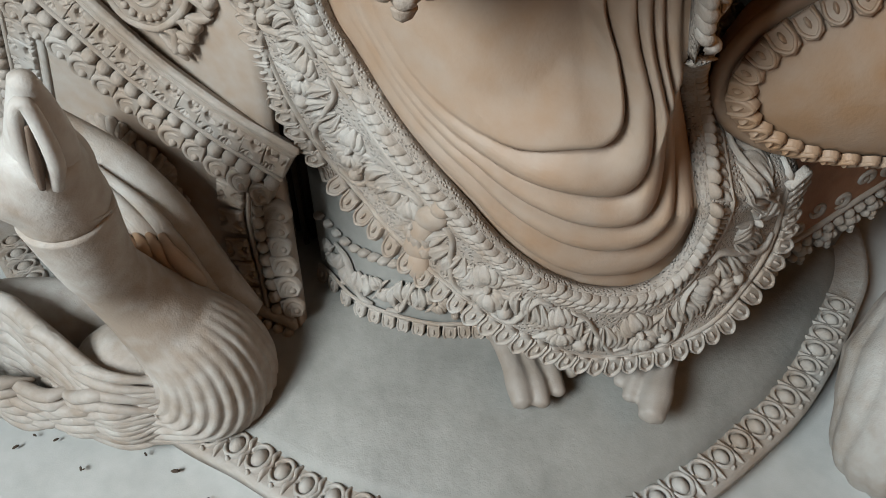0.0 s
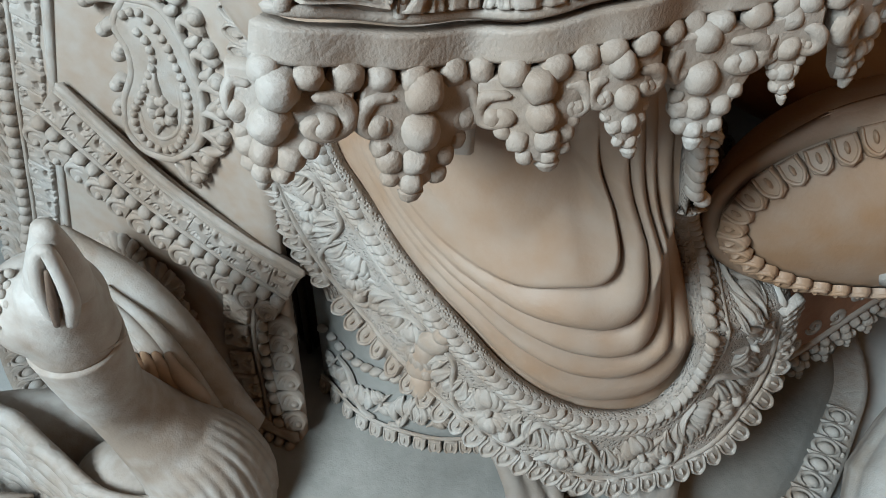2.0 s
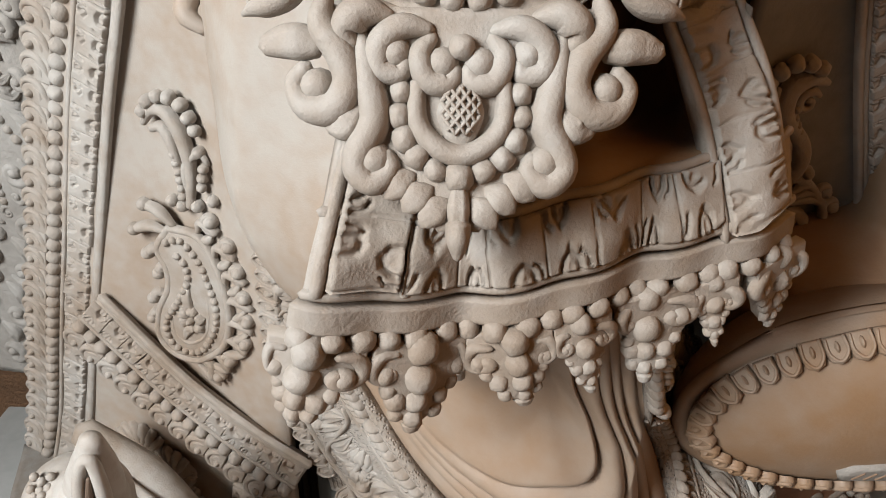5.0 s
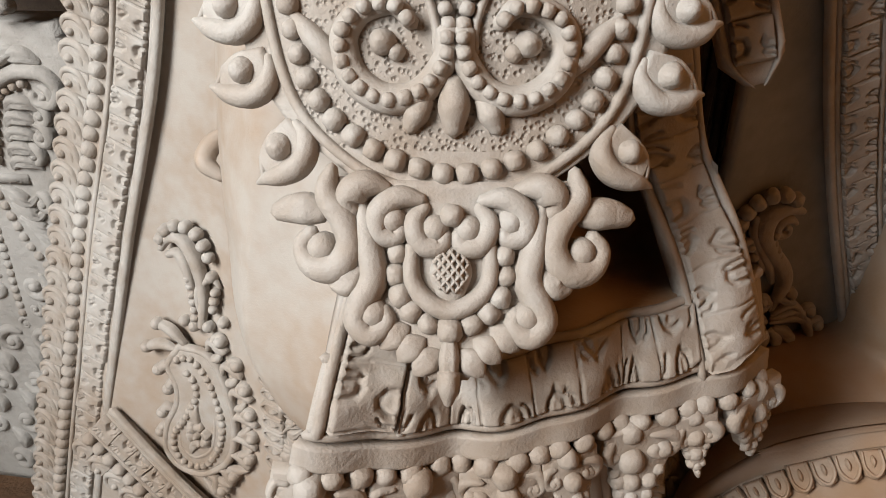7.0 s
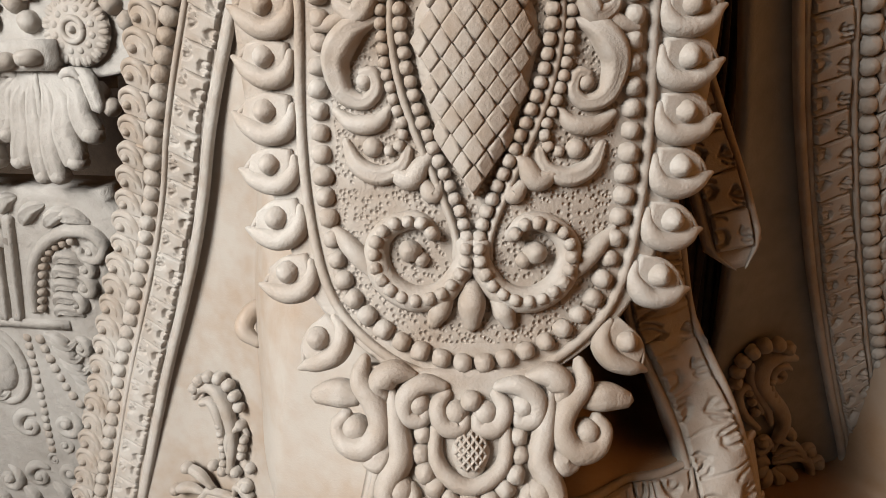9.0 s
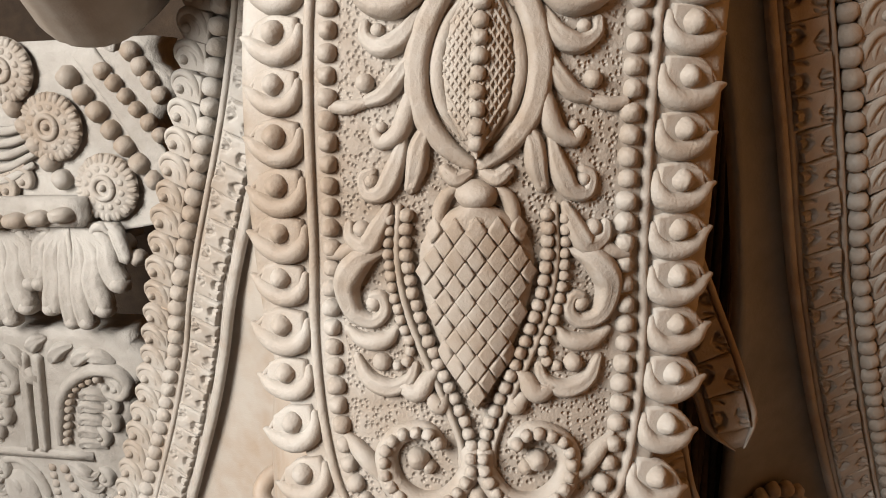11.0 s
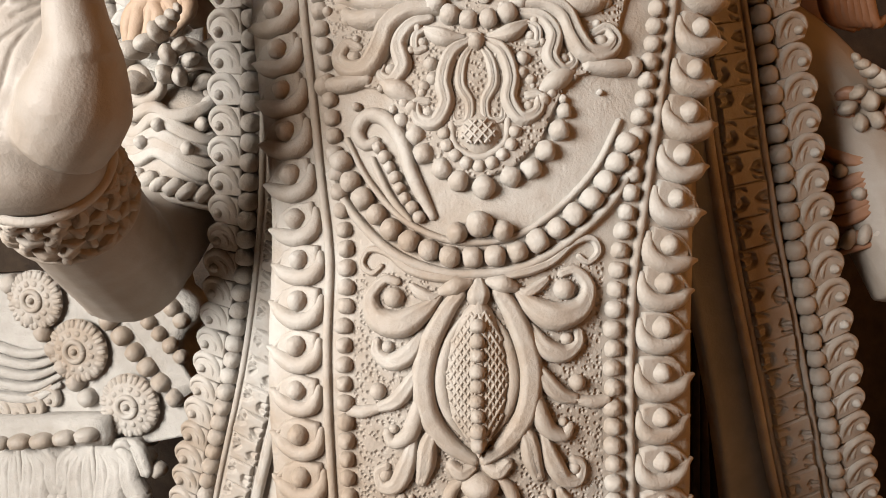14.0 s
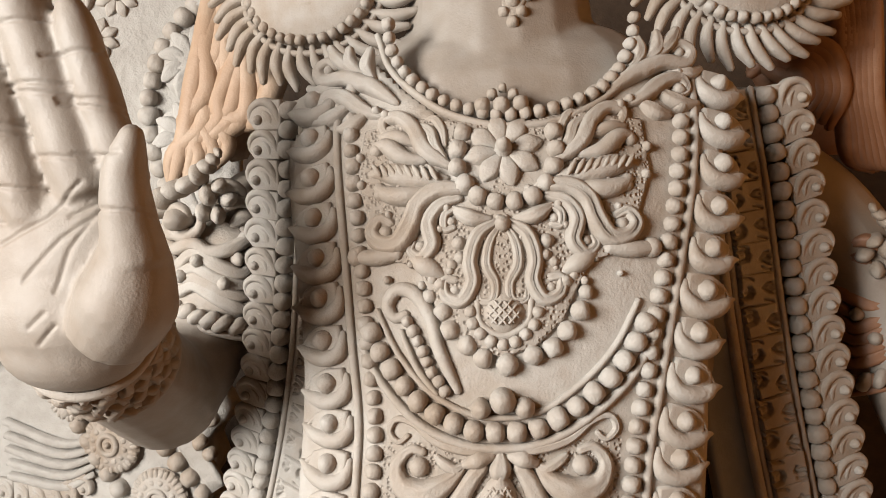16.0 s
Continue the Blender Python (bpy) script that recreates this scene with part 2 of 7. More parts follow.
BEAD = [lumpy("bead", 14, 6, 0.5, 0.16, 0.10, k) for k in range(5)]
SHELL = Relief().blob(flat, 0, 0, 0.62, 0.42, 0.4, rot=0.5, seg=10, rings=4, point=0.5).mesh("shell")
TWIST = Relief().tube(flat, [(-0.45, -0.5), (0.0, 0.0), (0.25, 0.5)], [0.12, 0.26, 0.12], 0.9, n=5, seg=5).mesh("twist")
LOBE = (Relief().plate(flat, [(-0.45, 0.55), (-0.45, -0.1), (-0.36, -0.42), (0.0, -0.6), (0.36, -0.42), (0.45, -0.1), (0.45, 0.55)], 0.16, 0.85)
        .tube(flat, [(-0.36, 0.5), (-0.36, -0.1), (0.0, -0.46), (0.36, -0.1), (0.36, 0.5)], [0.09, 0.1, 0.1, 0.1, 0.09], 2.6, seg=5)
        .blob(flat, 0, 0.12, 0.13, 0.3, 0.3, seg=8, rings=3).mesh("lobe"))
def curl_mesh(side):
    """A hooded curl over a round pip, as shawl edges carry; side: which way its crest runs."""
    r = Relief()
    turn = lambda pts: [(a * side, b) for a, b in pts]
    r.plate(flat, turn([(0.46, 0.62), (0.50, -0.10), (0.30, -0.52), (-0.12, -0.58), (-0.46, -0.34), (-0.5, 0.62)][::side]), 0.14, 0.9)
    r.tube(flat, turn([(-0.42, 0.52), (0.02, 0.46), (0.34, 0.24), (0.42, -0.12), (0.24, -0.44), (-0.08, -0.52), (-0.28, -0.40)]), [0.06, 0.12, 0.16, 0.16, 0.14, 0.11, 0.05], 1.6, n=20, seg=6)
    r.tube(flat, turn([(-0.46, 0.26), (-0.08, 0.22), (0.12, 0.02), (0.10, -0.22)]), [0.05, 0.11, 0.10, 0.05], 1.7, n=10, seg=6)
    r.blob(flat, -0.14 * side, -0.20, 0.19, 0.19, 0.34, seg=10, rings=4)
    return r.mesh("curl")


CURLS = {1: curl_mesh(1), -1: curl_mesh(-1)}
def fret_mesh(seed):
    """A pressed cell of a fretted band: a beam across, a waist along, and hooked pockets sunk on both sides."""
    r, n = Relief(), 26
    rnd = random.Random(seed)
    w = lambda a: a * rnd.uniform(0.8, 1.2)
    strokes = []
    for sv in (-1, 1):
        a, b, c, e = w(0.17), w(0.29), w(0.16), rnd.uniform(-0.13, 0.13)
        hook = [(e - a, sv * 0.42), (e - a * 0.8, sv * b), (e, sv * c), (e + a * 0.9, sv * b * 0.9), (e + a, sv * 0.42)]
        strokes += [(hook[:rnd.choice((4, 5, 5))], w(0.050), 0.155)]
        strokes += [([(e, sv * c * 1.1), (e + rnd.uniform(-0.06, 0.06), sv * 0.36)], w(0.075), rnd.uniform(0.06, 0.12))]
        strokes += [([(rnd.uniform(0.40, 0.47) * sv, sv * 0.42), (rnd.uniform(0.34, 0.42) * sv, sv * 0.24), (rnd.uniform(0.26, 0.36) * sv, sv * 0.16)], w(0.036), 0.12)]
    strokes += [([(-0.5, -0.5), (-0.47, 0.0), (-0.5, 0.5)], 0.020, 0.08)]
    rows = []
    for j in range(n + 1):
        v = -0.5 + j / n
        line = []
        for i in range(n + 1):
            u = (-0.5 + i / n) * 1.06
            h = 0.165 + 0.02 * noise.noise(Vector((u * 4, v * 4, seed * 3.7)))
            p, low = Vector((u, v)), 0.0
            for q, wide, deep in strokes:
                for a, b in zip(q, q[1:]):
                    a, b = Vector(a), Vector(b)
                    k = min(1.0, max(0.0, (p - a).dot(b - a) / (b - a).length_squared))
                    low = max(low, deep * math.exp(-((p - a - (b - a) * k).length / wide) ** 4))
            h -= low
            if j in (0, n) or i in (0, n):
                h = -0.05
            line.append(Vector((u, v, h)))
        rows.append(line)
    r.grid(rows)
    return r.mesh("fret")


FRET = [fret_mesh(k) for k in range(5)]


def fret_band(parent, strip, lift, start, end, step, v, width, deep):
    """Fretted cells that follow a strip's waves and run into one another."""
    n = max(1, round((end - start) / step))
    cell = (end - start) / n
    for i in range(n):
        r, mid = Relief(), start + (i + 0.5) * cell
        src = random.choice(FRET)
        side = 27
        flip = random.choice((-1, 1))
        rows = []
        for j in range(side):
            line = []
            for k in range(side):
                a, b, c = src.vertices[j * side + k].co
                if abs(a) > 0.52 and abs(b) < 0.49:
                    c = 0.15
                line.append(raised(strip, lift + c * deep)(mid + a * cell / 1.058, v + flip * b * width))
            rows.append(line)
        r.grid(rows if flip > 0 else rows[::-1])
        part("fret", r, parent)


def scallop_mesh(side, seed):
    """A thick crescent that cups a boss and runs out into a point; side: which way up it lies."""
    rnd = random.Random(seed)
    s = Relief()
    o = lambda pts: [(a * side + rnd.uniform(-0.02, 0.02), b + rnd.uniform(-0.02, 0.02)) for a, b in pts]
    s.plate(flat, [(x * side, y) for x, y in [(0.40, 0.44), (-0.30, 0.48), (-0.52, 0.16), (-0.46, -0.22), (-0.16, -0.52), (0.28, -0.40), (0.44, 0.0)][::side]], 0.15, 0.86)
    s.tube(flat, o([(0.24, 0.46), (-0.06, 0.46), (-0.32, 0.30), (-0.40, 0.00), (-0.29, -0.30), (-0.12, -0.52), (-0.02, -0.74)]), [0.07, 0.14, 0.21, 0.235, 0.225, 0.17, 0.04], 1.35, n=26, seg=9)
    s.tube(flat, o([(-0.06, -0.60), (0.16, -0.40), (0.34, -0.16), (0.36, 0.12), (0.22, 0.32)]), [0.05, 0.085, 0.085, 0.08, 0.04], 1.7, n=16, seg=6)
    return s.mesh("scallop")


SCALLOP = {1: [scallop_mesh(1, k) for k in range(4)], -1: [scallop_mesh(-1, k) for k in range(4)]}
BOSS = [lumpy("boss", 14, 6, 0.62, 0.14, 0.0, k + 9) for k in range(4)]


def flower_mesh(petals, groove=0.35):
    s = Relief()
    for i in range(petals):
        g = 2 * math.pi * i / petals
        s.tube(flat, [(0.1 * math.cos(g), 0.1 * math.sin(g)), (0.3 * math.cos(g), 0.3 * math.sin(g)), (0.5 * math.cos(g), 0.5 * math.sin(g))],
               [0.05, 0.5 * math.pi / petals * 0.62, 0.5 * math.pi / petals * 0.72, 0.05], 0.8, n=7, seg=7, ridge=groove)
    s.blob(flat, 0, 0, 0.13, 0.13, 0.2, seg=8, rings=4)
    return s.mesh("flower")


FLOWER = flower_mesh(8)
FLOWER_SMALL = flower_mesh(6)


def lotus_mesh():
    """Two cupped lotus halves back to back, with thin side petals."""
    s = Relief()
    for g in (math.pi / 2, -math.pi / 2):
        for turn, far, wide in ((0.62, 0.40, 0.10), (-0.62, 0.40, 0.10), (0.30, 0.47, 0.12), (-0.30, 0.47, 0.12), (0.0, 0.50, 0.13)):
            a = g + turn
            s.tube(flat, [(0.06 * math.cos(g), 0.06 * math.sin(g)), (0.6 * far * math.cos(a + turn * 0.35), 0.6 * far * math.sin(a + turn * 0.35)), (far * math.cos(a - turn * 0.25), far * math.sin(a - turn * 0.25))], [0.03, wide, wide * 0.9, 0.03], 1.0 + 0.15 * (turn == 0), n=12, seg=9, ridge=0.25)
        for turn in (1.15, -1.15):
            a = g + turn
            s.tube(flat, [(0.08 * math.cos(a), 0.08 * math.sin(a)), (0.34 * math.cos(a), 0.34 * math.sin(a)), (0.54 * math.cos(a + turn * 0.1), 0.54 * math.sin(a + turn * 0.1))], [0.03, 0.055, 0.02], 1.3, n=9, seg=7)
    s.blob(flat, 0, 0, 0.075, 0.075, 0.17, seg=8, rings=4)
    return s.mesh("flower")


LOTUS = lotus_mesh()
ROSETTE_DISC = Relief().blob(flat, 0, 0, 0.47, 0.47, 0.09, seg=24, rings=4).mesh("disc")
ROSETTE_PETAL = (Relief().blob(flat, -0.10, 0.20, 0.42, 0.26, 0.30, seg=10, rings=4).blob(flat, -0.10, -0.20, 0.42, 0.26, 0.30, seg=10, rings=4)
                 .tube(flat, [(-0.5, 0.0), (0.0, 0.0), (0.30, 0.0)], [0.08, 0.10, 0.05], 2.2, n=8, seg=6).mesh("petal"))
ROSETTE_RING = Relief().tube(flat, [(0.36 * math.cos(g), 0.36 * math.sin(g)) for g in np.linspace(0, 2 * math.pi, 18)], [0.12, 0.12], 1.4, n=36, seg=7).blob(flat, 0, 0, 0.14, 0.14, 0.24, seg=12).mesh("eye")


def rosette(parent, f, x, z, size):
    """A flat round flower: a disc, notched petals, a ring of pips and a ringed eye."""
    disc = put("rosette", ROSETTE_DISC, parent, f, x, z, 0, size)
    for k in range(15):
        g = 2 * math.pi * k / 15
        put("petal", ROSETTE_PETAL, disc, f, x + 0.40 * size * math.cos(g), z + 0.40 * size * math.sin(g), g, size * 0.20 * jit(), 0.85, 0.7, 0.002)
    for k in range(12):
        g = 2 * math.pi * (k + 0.5) / 12
        put("pip", BEAD, disc, f, x + 0.26 * size * math.cos(g), z + 0.26 * size * math.sin(g), g, size * 0.115, 1, 0.8, 0.004)
    put("eye", ROSETTE_RING, disc, f, x, z, 0, size * 0.40, 1, 1, 0.005)


# ---- the forms that carry everything: surfaces over (x, z) ----
def curve_of(*pairs):
    """A smooth function through (key, value) pairs."""
    k = np.array([p[0] for p in pairs])
    c = smooth_curve(pairs, 12 * len(pairs))
    return lambda x: float(np.interp(x, c[:, 0], c[:, 1])) if k[0] <= x <= k[-1] else float(np.interp(x, k, [p[1] for p in pairs]))


sash_depth = curve_of((0.70, 0.31), (0.76, 0.318), (0.83, 0.340), (0.92, 0.357), (1.02, 0.360), (1.12, 0.347), (1.2, 0.341), (1.3, 0.345), (1.4, 0.352), (1.46, 0.362), (1.53, 0.390))
sash_mid = curve_of((0.74, 0.010), (1.08, 0.0105), (1.2, 0.013), (1.3, 0.020), (1.56, 0.028))
left_depth = curve_of((-0.02, 0.56), (0.05, 0.60), (0.1, 0.635), (0.18, 0.66), (0.3, 0.675), (0.5, 0.65), (0.7, 0.64), (0.85, 0.625), (0.95, 0.605), (1.03, 0.58), (1.34, 0.51), (1.49, 0.48), (1.6, 0.47))
right_depth = curve_of((0.0, 0.76), (0.3, 0.74), (0.5, 0.72), (0.62, 0.70), (0.75, 0.675), (0.84, 0.645), (1.0, 0.58), (1.15, 0.525), (1.31, 0.5), (1.5, 0.49), (1.6, 0.49))


def sash_at(u, v):
    return Vector((sash_mid(v) + u, sash_depth(v) + 1.3 * u * u, v))


def left_at(x, z):
    return Vector((x, left_depth(z) - 0.35 * (x + 0.25), z))


def right_at(x, z):
    return Vector((x, right_depth(z) + 0.2 * (x - 0.33), z))


def skirt_at(x, z):
    if x >= 0.12:
        b = 1.85 * (x - 0.12) ** 2
    elif x > -0.066:
        b = 3.03 * (x - 0.12) ** 2
    else:
        b = 0.105 + 0.6 * (-0.066 - x)
    away = 18.0 * max(0.0, z - 0.37) * max(0.0, x - 0.17)
    return Vector((x, 0.505 - 0.2 * max(0.0, z - 0.28) + b * min(1.0, max(0.3, (z - 0.02) / 0.3)) + away, z))


def apron_at(x, z):
    wave = 0.006 * math.sin(52 * x + 1.2) + 0.003 * math.sin(120 * x)
    return Vector((x, 0.352 + 0.25 * x + 1.2 * max(0.0, x - 0.1) ** 2 + 0.45 * min(0.12, max(0.0, z - 0.74)) + wave, z))


# ---- workshop and ground ----
def slab(name, lo, hi, material, cuts=1):
    bm = bmesh.new()
    bmesh.ops.create_cube(bm, size=1)
    for v in bm.verts:
        v.co = Vector([lo[k] + (hi[k] - lo[k]) * (v.co[k] + 0.5) for k in range(3)])
    bmesh.ops.bevel(bm, geom=bm.edges[:], offset=0.01, segments=2, affect="EDGES")
    me = bpy.data.meshes.new(name)
    bm.to_mesh(me)
    bm.free()
    me.materials.append(material)
    return new(name, me)


tagged(slab("ground", (-40, -40, -0.12), (40, 40, -0.02), EARTH), "packed red earth floor of an open workshop", "ground", kind="structure")
tagged(slab("wall_back", (-1.47, 1.35, -0.02), (1.12, 1.5, 3.1), WALL), "dark mud-plastered back wall of the workshop", "wall", kind="structure")
# Both out of view: tarp gives warm bounce, added dark foot cuts it below.
tarp = tagged(slab("wall_right", (1.0, -2.2, 0.75), (1.12, 1.35, 3.1), TARP), "orange tarpaulin wall above a dark foot added to cut its bounce", "wall", kind="structure")
bounce_block = slab("wall_panel", (0.99, -2.2, -0.02), (1.12, 1.35, 0.75), WALL)
bounce_block.parent = tarp
# Added behind the camera, dark, to keep fill light off the front.
tagged(slab("wall_front", (-1.47, -2.32, -0.02), (1.12, -2.2, 3.1), WALL), "unseen dark front wall added to cut frontal fill light", "wall", kind="structure")
# Unseen wall; its opening is sized to steer daylight from the left.
window_wall = tagged(slab("wall_left", (-1.47, -2.2, -0.02), (-1.35, 1.35, 1.1), WALL), "dark plastered wall with a wide unglazed window opening", "wall", kind="structure")
for lo, hi in (((-1.47, -2.2, 2.65), (-1.35, 1.35, 3.1)), ((-1.47, -2.2, 1.1), (-1.35, -1.30, 2.65)), ((-1.47, -0.45, 1.1), (-1.35, 1.35, 2.65))):
    side = slab("wall_panel", lo, hi, WALL)
    side.parent = window_wall
# Out of view, added to shut out light from overhead.
tagged(slab("ceiling", (-1.47, -2.32, 3.1), (1.12, 1.5, 3.2), WALL), "unseen dark roof added to block the sky", "ceiling", kind="structure")

# ---- clay plinth with a bossed rim ----
RIM = [(-0.70, 1.0), (-0.62, 0.80), (-0.46, 0.63), (-0.30, 0.51), (-0.21, 0.462), (-0.12, 0.412), (-0.01, 0.380), (0.09, 0.370), (0.19, 0.388), (0.274, 0.43),
       (0.348, 0.483), (0.441, 0.565), (0.536, 0.689), (0.60, 0.80), (0.64, 1.0)]
rim_curve = smooth_curve(RIM, 120)
base = Relief()
mid = np.array([0.06, 0.78])
rows = []
for k, z in ((0.0, 0.108), (0.35, 0.106), (0.6, 0.100), (0.8, 0.082), (0.93, 0.058), (0.955, 0.053), (0.96, 0.048), (1.0, 0.04), (1.04, 0.02), (1.045, -0.02)):
    rows.append([Vector((*(mid + (p - mid) * k), z)) for p in rim_curve])
base.grid(rows)
plinth = thing("plinth", base, "low domed grey clay plinth with a bossed rim", "plinth", GREY)
rim_strip = Strip([tuple(mid + (np.array(p) - mid) * 1.0) for p in RIM], lambda x, y: Vector((x, y, 0.047)))
band = Relief().sheet(rim_strip, np.linspace(0, rim_strip.length, 110), [-0.028, -0.02, 0.0, 0.02, 0.028], 0.02)
part("rim_band", band, plinth, CLAY)
part("rim_roll", Relief().tube(rim_strip, [(u, 0.026) for u in np.linspace(0, rim_strip.length, 60)], [0.004, 0.004], 0.9, n=120), plinth)
EGG = (Relief().blob(flat, 0, 0.02, 0.27, 0.34, 0.30, seg=14, rings=6)
       .tube(flat, [(0.40 * math.cos(g), 0.02 + 0.47 * math.sin(g)) for g in np.linspace(-2.9, 2.9, 16)], [0.07, 0.10, 0.10, 0.07], 1.9, n=30, seg=6)
       .tube(flat, [(0.50, 0.60), (0.44, 0.30), (0.56, 0.0), (0.46, -0.34), (0.52, -0.66)], [0.05, 0.11, 0.07, 0.11, 0.04], 1.8, n=16, seg=6)
       .blob(flat, 0.0, -0.58, 0.10, 0.10, 0.2, seg=8, rings=3).mesh("boss"))
row("boss", EGG, plinth, rim_strip, 0.2, rim_strip.length - 0.3, 0.033, -0.002, size=0.031, lift=0.0)
row("twist", TWIST, plinth, rim_strip, 0.3, rim_strip.length - 0.3, 0.011, 0.031, size=0.012, lift=0.001)
apron_ground = Relief()
apron_ground.grid([[Vector((x, y, 0.004 + 0.006 * noise.noise(Vector((x * 3, y * 3, 0))))) for x in np.linspace(-0.85, 0.80, 50)] for y in np.linspace(0.05, 1.15, 36)])
thing("base_slab", apron_ground, "pale smooth clay slab under the plinth", "slab", SLAB)
crumbs = Relief()
for i in range(34):
    x, y = random.uniform(-0.62, -0.22), random.uniform(0.28, 0.52)
    a, l = random.uniform(0, 3), random.uniform(0.002, 0.006)
    crumbs.blob(lambda u, v: Vector((u, v, 0.009)), x, y, l, l * 0.4, l * 0.5, a, 6, 3)
thing("clay_crumbs", crumbs, "scattered dark crumbs of dry clay on the slab", "crumbs", WALL, kind="stuff")


# ---- the statue under its dress: one plain form ----
def limb(R, pts, radii, n=24, seg=18, flatten=1.0):
    """A closed round limb through 3D points."""
    c = smooth_curve(pts, n)
    r = np.interp(np.linspace(0, 1, n), np.linspace(0, 1, len(radii)), radii)
    d = np.gradient(c, axis=0)
    up = Vector((0, -1, 0.01))
    rows = []
    ends = []
    for p, q, t in zip(c, d, r):
        t3 = Vector(q).normalized()
        a = t3.cross(up).normalized()
        b = a.cross(t3)
        rows.append([Vector(p) + a * (t * math.cos(g)) + b * (t * flatten * math.sin(g)) for g in np.linspace(0, 2 * math.pi, seg, endpoint=False)])
        ends.append(t3 * t)
    k = R.grid(rows, True)
    first, last = [k + j for j in range(seg)], [k + (n - 1) * seg + j for j in range(seg)]
    R.cap((first + first[:1])[::-1], Vector(c[0]) - ends[0] * 0.5)
    R.cap(last + last[:1], Vector(c[-1]) + ends[-1] * 0.5)
    return R


def ball(R, c, r, seg=20, rings=12):
    rows = []
    for i in range(1, rings):
        t = math.pi * i / rings
        rows.append([Vector((c[0] + r[0] * math.sin(t) * math.cos(g), c[1] + r[1] * math.sin(t) * math.sin(g), c[2] - r[2] * math.cos(t))) for g in np.linspace(0, 2 * math.pi, seg, endpoint=False)])
    k = R.grid(rows, True)
    a, b = [k + j for j in range(seg)], [k + (rings - 2) * seg + j for j in range(seg)]
    R.cap((a + a[:1])[::-1], Vector((c[0], c[1], c[2] - r[2])))
    R.cap(b + b[:1], Vector((c[0], c[1], c[2] + r[2])))
    return R


def fused(ob, voxel, rounds=6):
    """Melts the overlapping forms of ob into one smooth skin."""
    m = ob.modifiers.new("skin", "REMESH")
    m.mode, m.voxel_size, m.use_smooth_shade = "VOXEL", voxel, True
    s = ob.modifiers.new("rub", "SMOOTH")
    s.factor, s.iterations = 0.5, rounds
    return ob


body = Relief()
ball(body, (0.03, 0.52, 1.34), (0.19, 0.13, 0.20))
ball(body, (0.02, 0.54, 1.10), (0.15, 0.13, 0.24))
ball(body, (0.04, 0.64, 0.80), (0.16, 0.12, 0.26))
limb(body, [(0.04, 0.66, 0.9), (0.10, 0.70, 0.5), (0.13, 0.68, 0.14)], [0.15, 0.11, 0.07])
limb(body, [(0.028, 0.50, 1.42), (0.028, 0.49, 1.56), (0.028, 0.50, 1.75)], [0.12, 0.085, 0.07])
ball(body, (0.03, 0.505, 1.51), (0.165, 0.118, 0.10))
# raised arm, palm and digits
limb(body, [(-0.15, 0.57, 1.46), (-0.235, 0.555, 1.42), (-0.275, 0.53, 1.32), (-0.292, 0.48, 1.275)], [0.06, 0.054, 0.048, 0.052])
limb(body, [(-0.294, 0.50, 1.272), (-0.282, 0.41, 1.308), (-0.266, 0.33, 1.345), (-0.262, 0.300, 1.362)], [0.052, 0.048, 0.045, 0.043])
ball(body, (-0.268, 0.305, 1.345), (0.052, 0.036, 0.036))
ball(body, (-0.260, 0.290, 1.396), (0.060, 0.025, 0.062))
ball(body, (-0.266, 0.292, 1.365), (0.054, 0.030, 0.042))
limb(body, [(-0.232, 0.284, 1.350), (-0.214, 0.272, 1.370), (-0.203, 0.264, 1.402)], [0.028, 0.032, 0.022])
limb(body, [(-0.202, 0.262, 1.395), (-0.2035, 0.256, 1.425), (-0.2025, 0.252, 1.448), (-0.196, 0.247, 1.466), (-0.1935, 0.245, 1.474)], [0.0215, 0.0180, 0.0155, 0.0130, 0.0065], seg=14)
FINGERS = ((-0.2165, -0.2460, 1.445, 1.563, 0.0140), (-0.2430, -0.2880, 1.440, 1.594, 0.0190), (-0.2790, -0.3130, 1.425, 1.560, 0.0172), (-0.3080, -0.345, 1.41, 1.510, 0.0135))
for x0, x1, z0, z1, r in FINGERS:
    pts = [(x0 + (x1 - x0) * k, 0.284 - 0.016 * k, z0 + (z1 - z0) * k) for k in (0, 0.25, 0.5, 0.75, 1.0)]
    limb(body, pts, [r * 1.04, r * 1.08, r * 1.08, r * 0.97, r * 1.03, r * 1.02, r * 0.93, r * 0.96, r * 0.86, r * 0.5], n=40, seg=16)
# the other arm
limb(body, [(0.22, 0.58, 1.47), (0.31, 0.575, 1.44), (0.375, 0.57, 1.36), (0.42, 0.54, 1.22)], [0.06, 0.052, 0.045, 0.042])
# feet
TOES = {0: (((0.072, 0.575), (0.090, 0.515), (0.097, 0.482), 0.0135), ((0.092, 0.575), (0.112, 0.510), (0.119, 0.482), 0.0100), ((0.110, 0.58), (0.130, 0.522), (0.138, 0.497), 0.0095), ((0.124, 0.59), (0.148, 0.542), (0.156, 0.523), 0.0085)),
        1: (((0.272, 0.57), (0.247, 0.505), (0.233, 0.468), 0.0165), ((0.250, 0.57), (0.224, 0.515), (0.213, 0.492), 0.0095), ((0.240, 0.58), (0.216, 0.532), (0.206, 0.512), 0.0090), ((0.230, 0.59), (0.208, 0.548), (0.201, 0.533), 0.0085))}
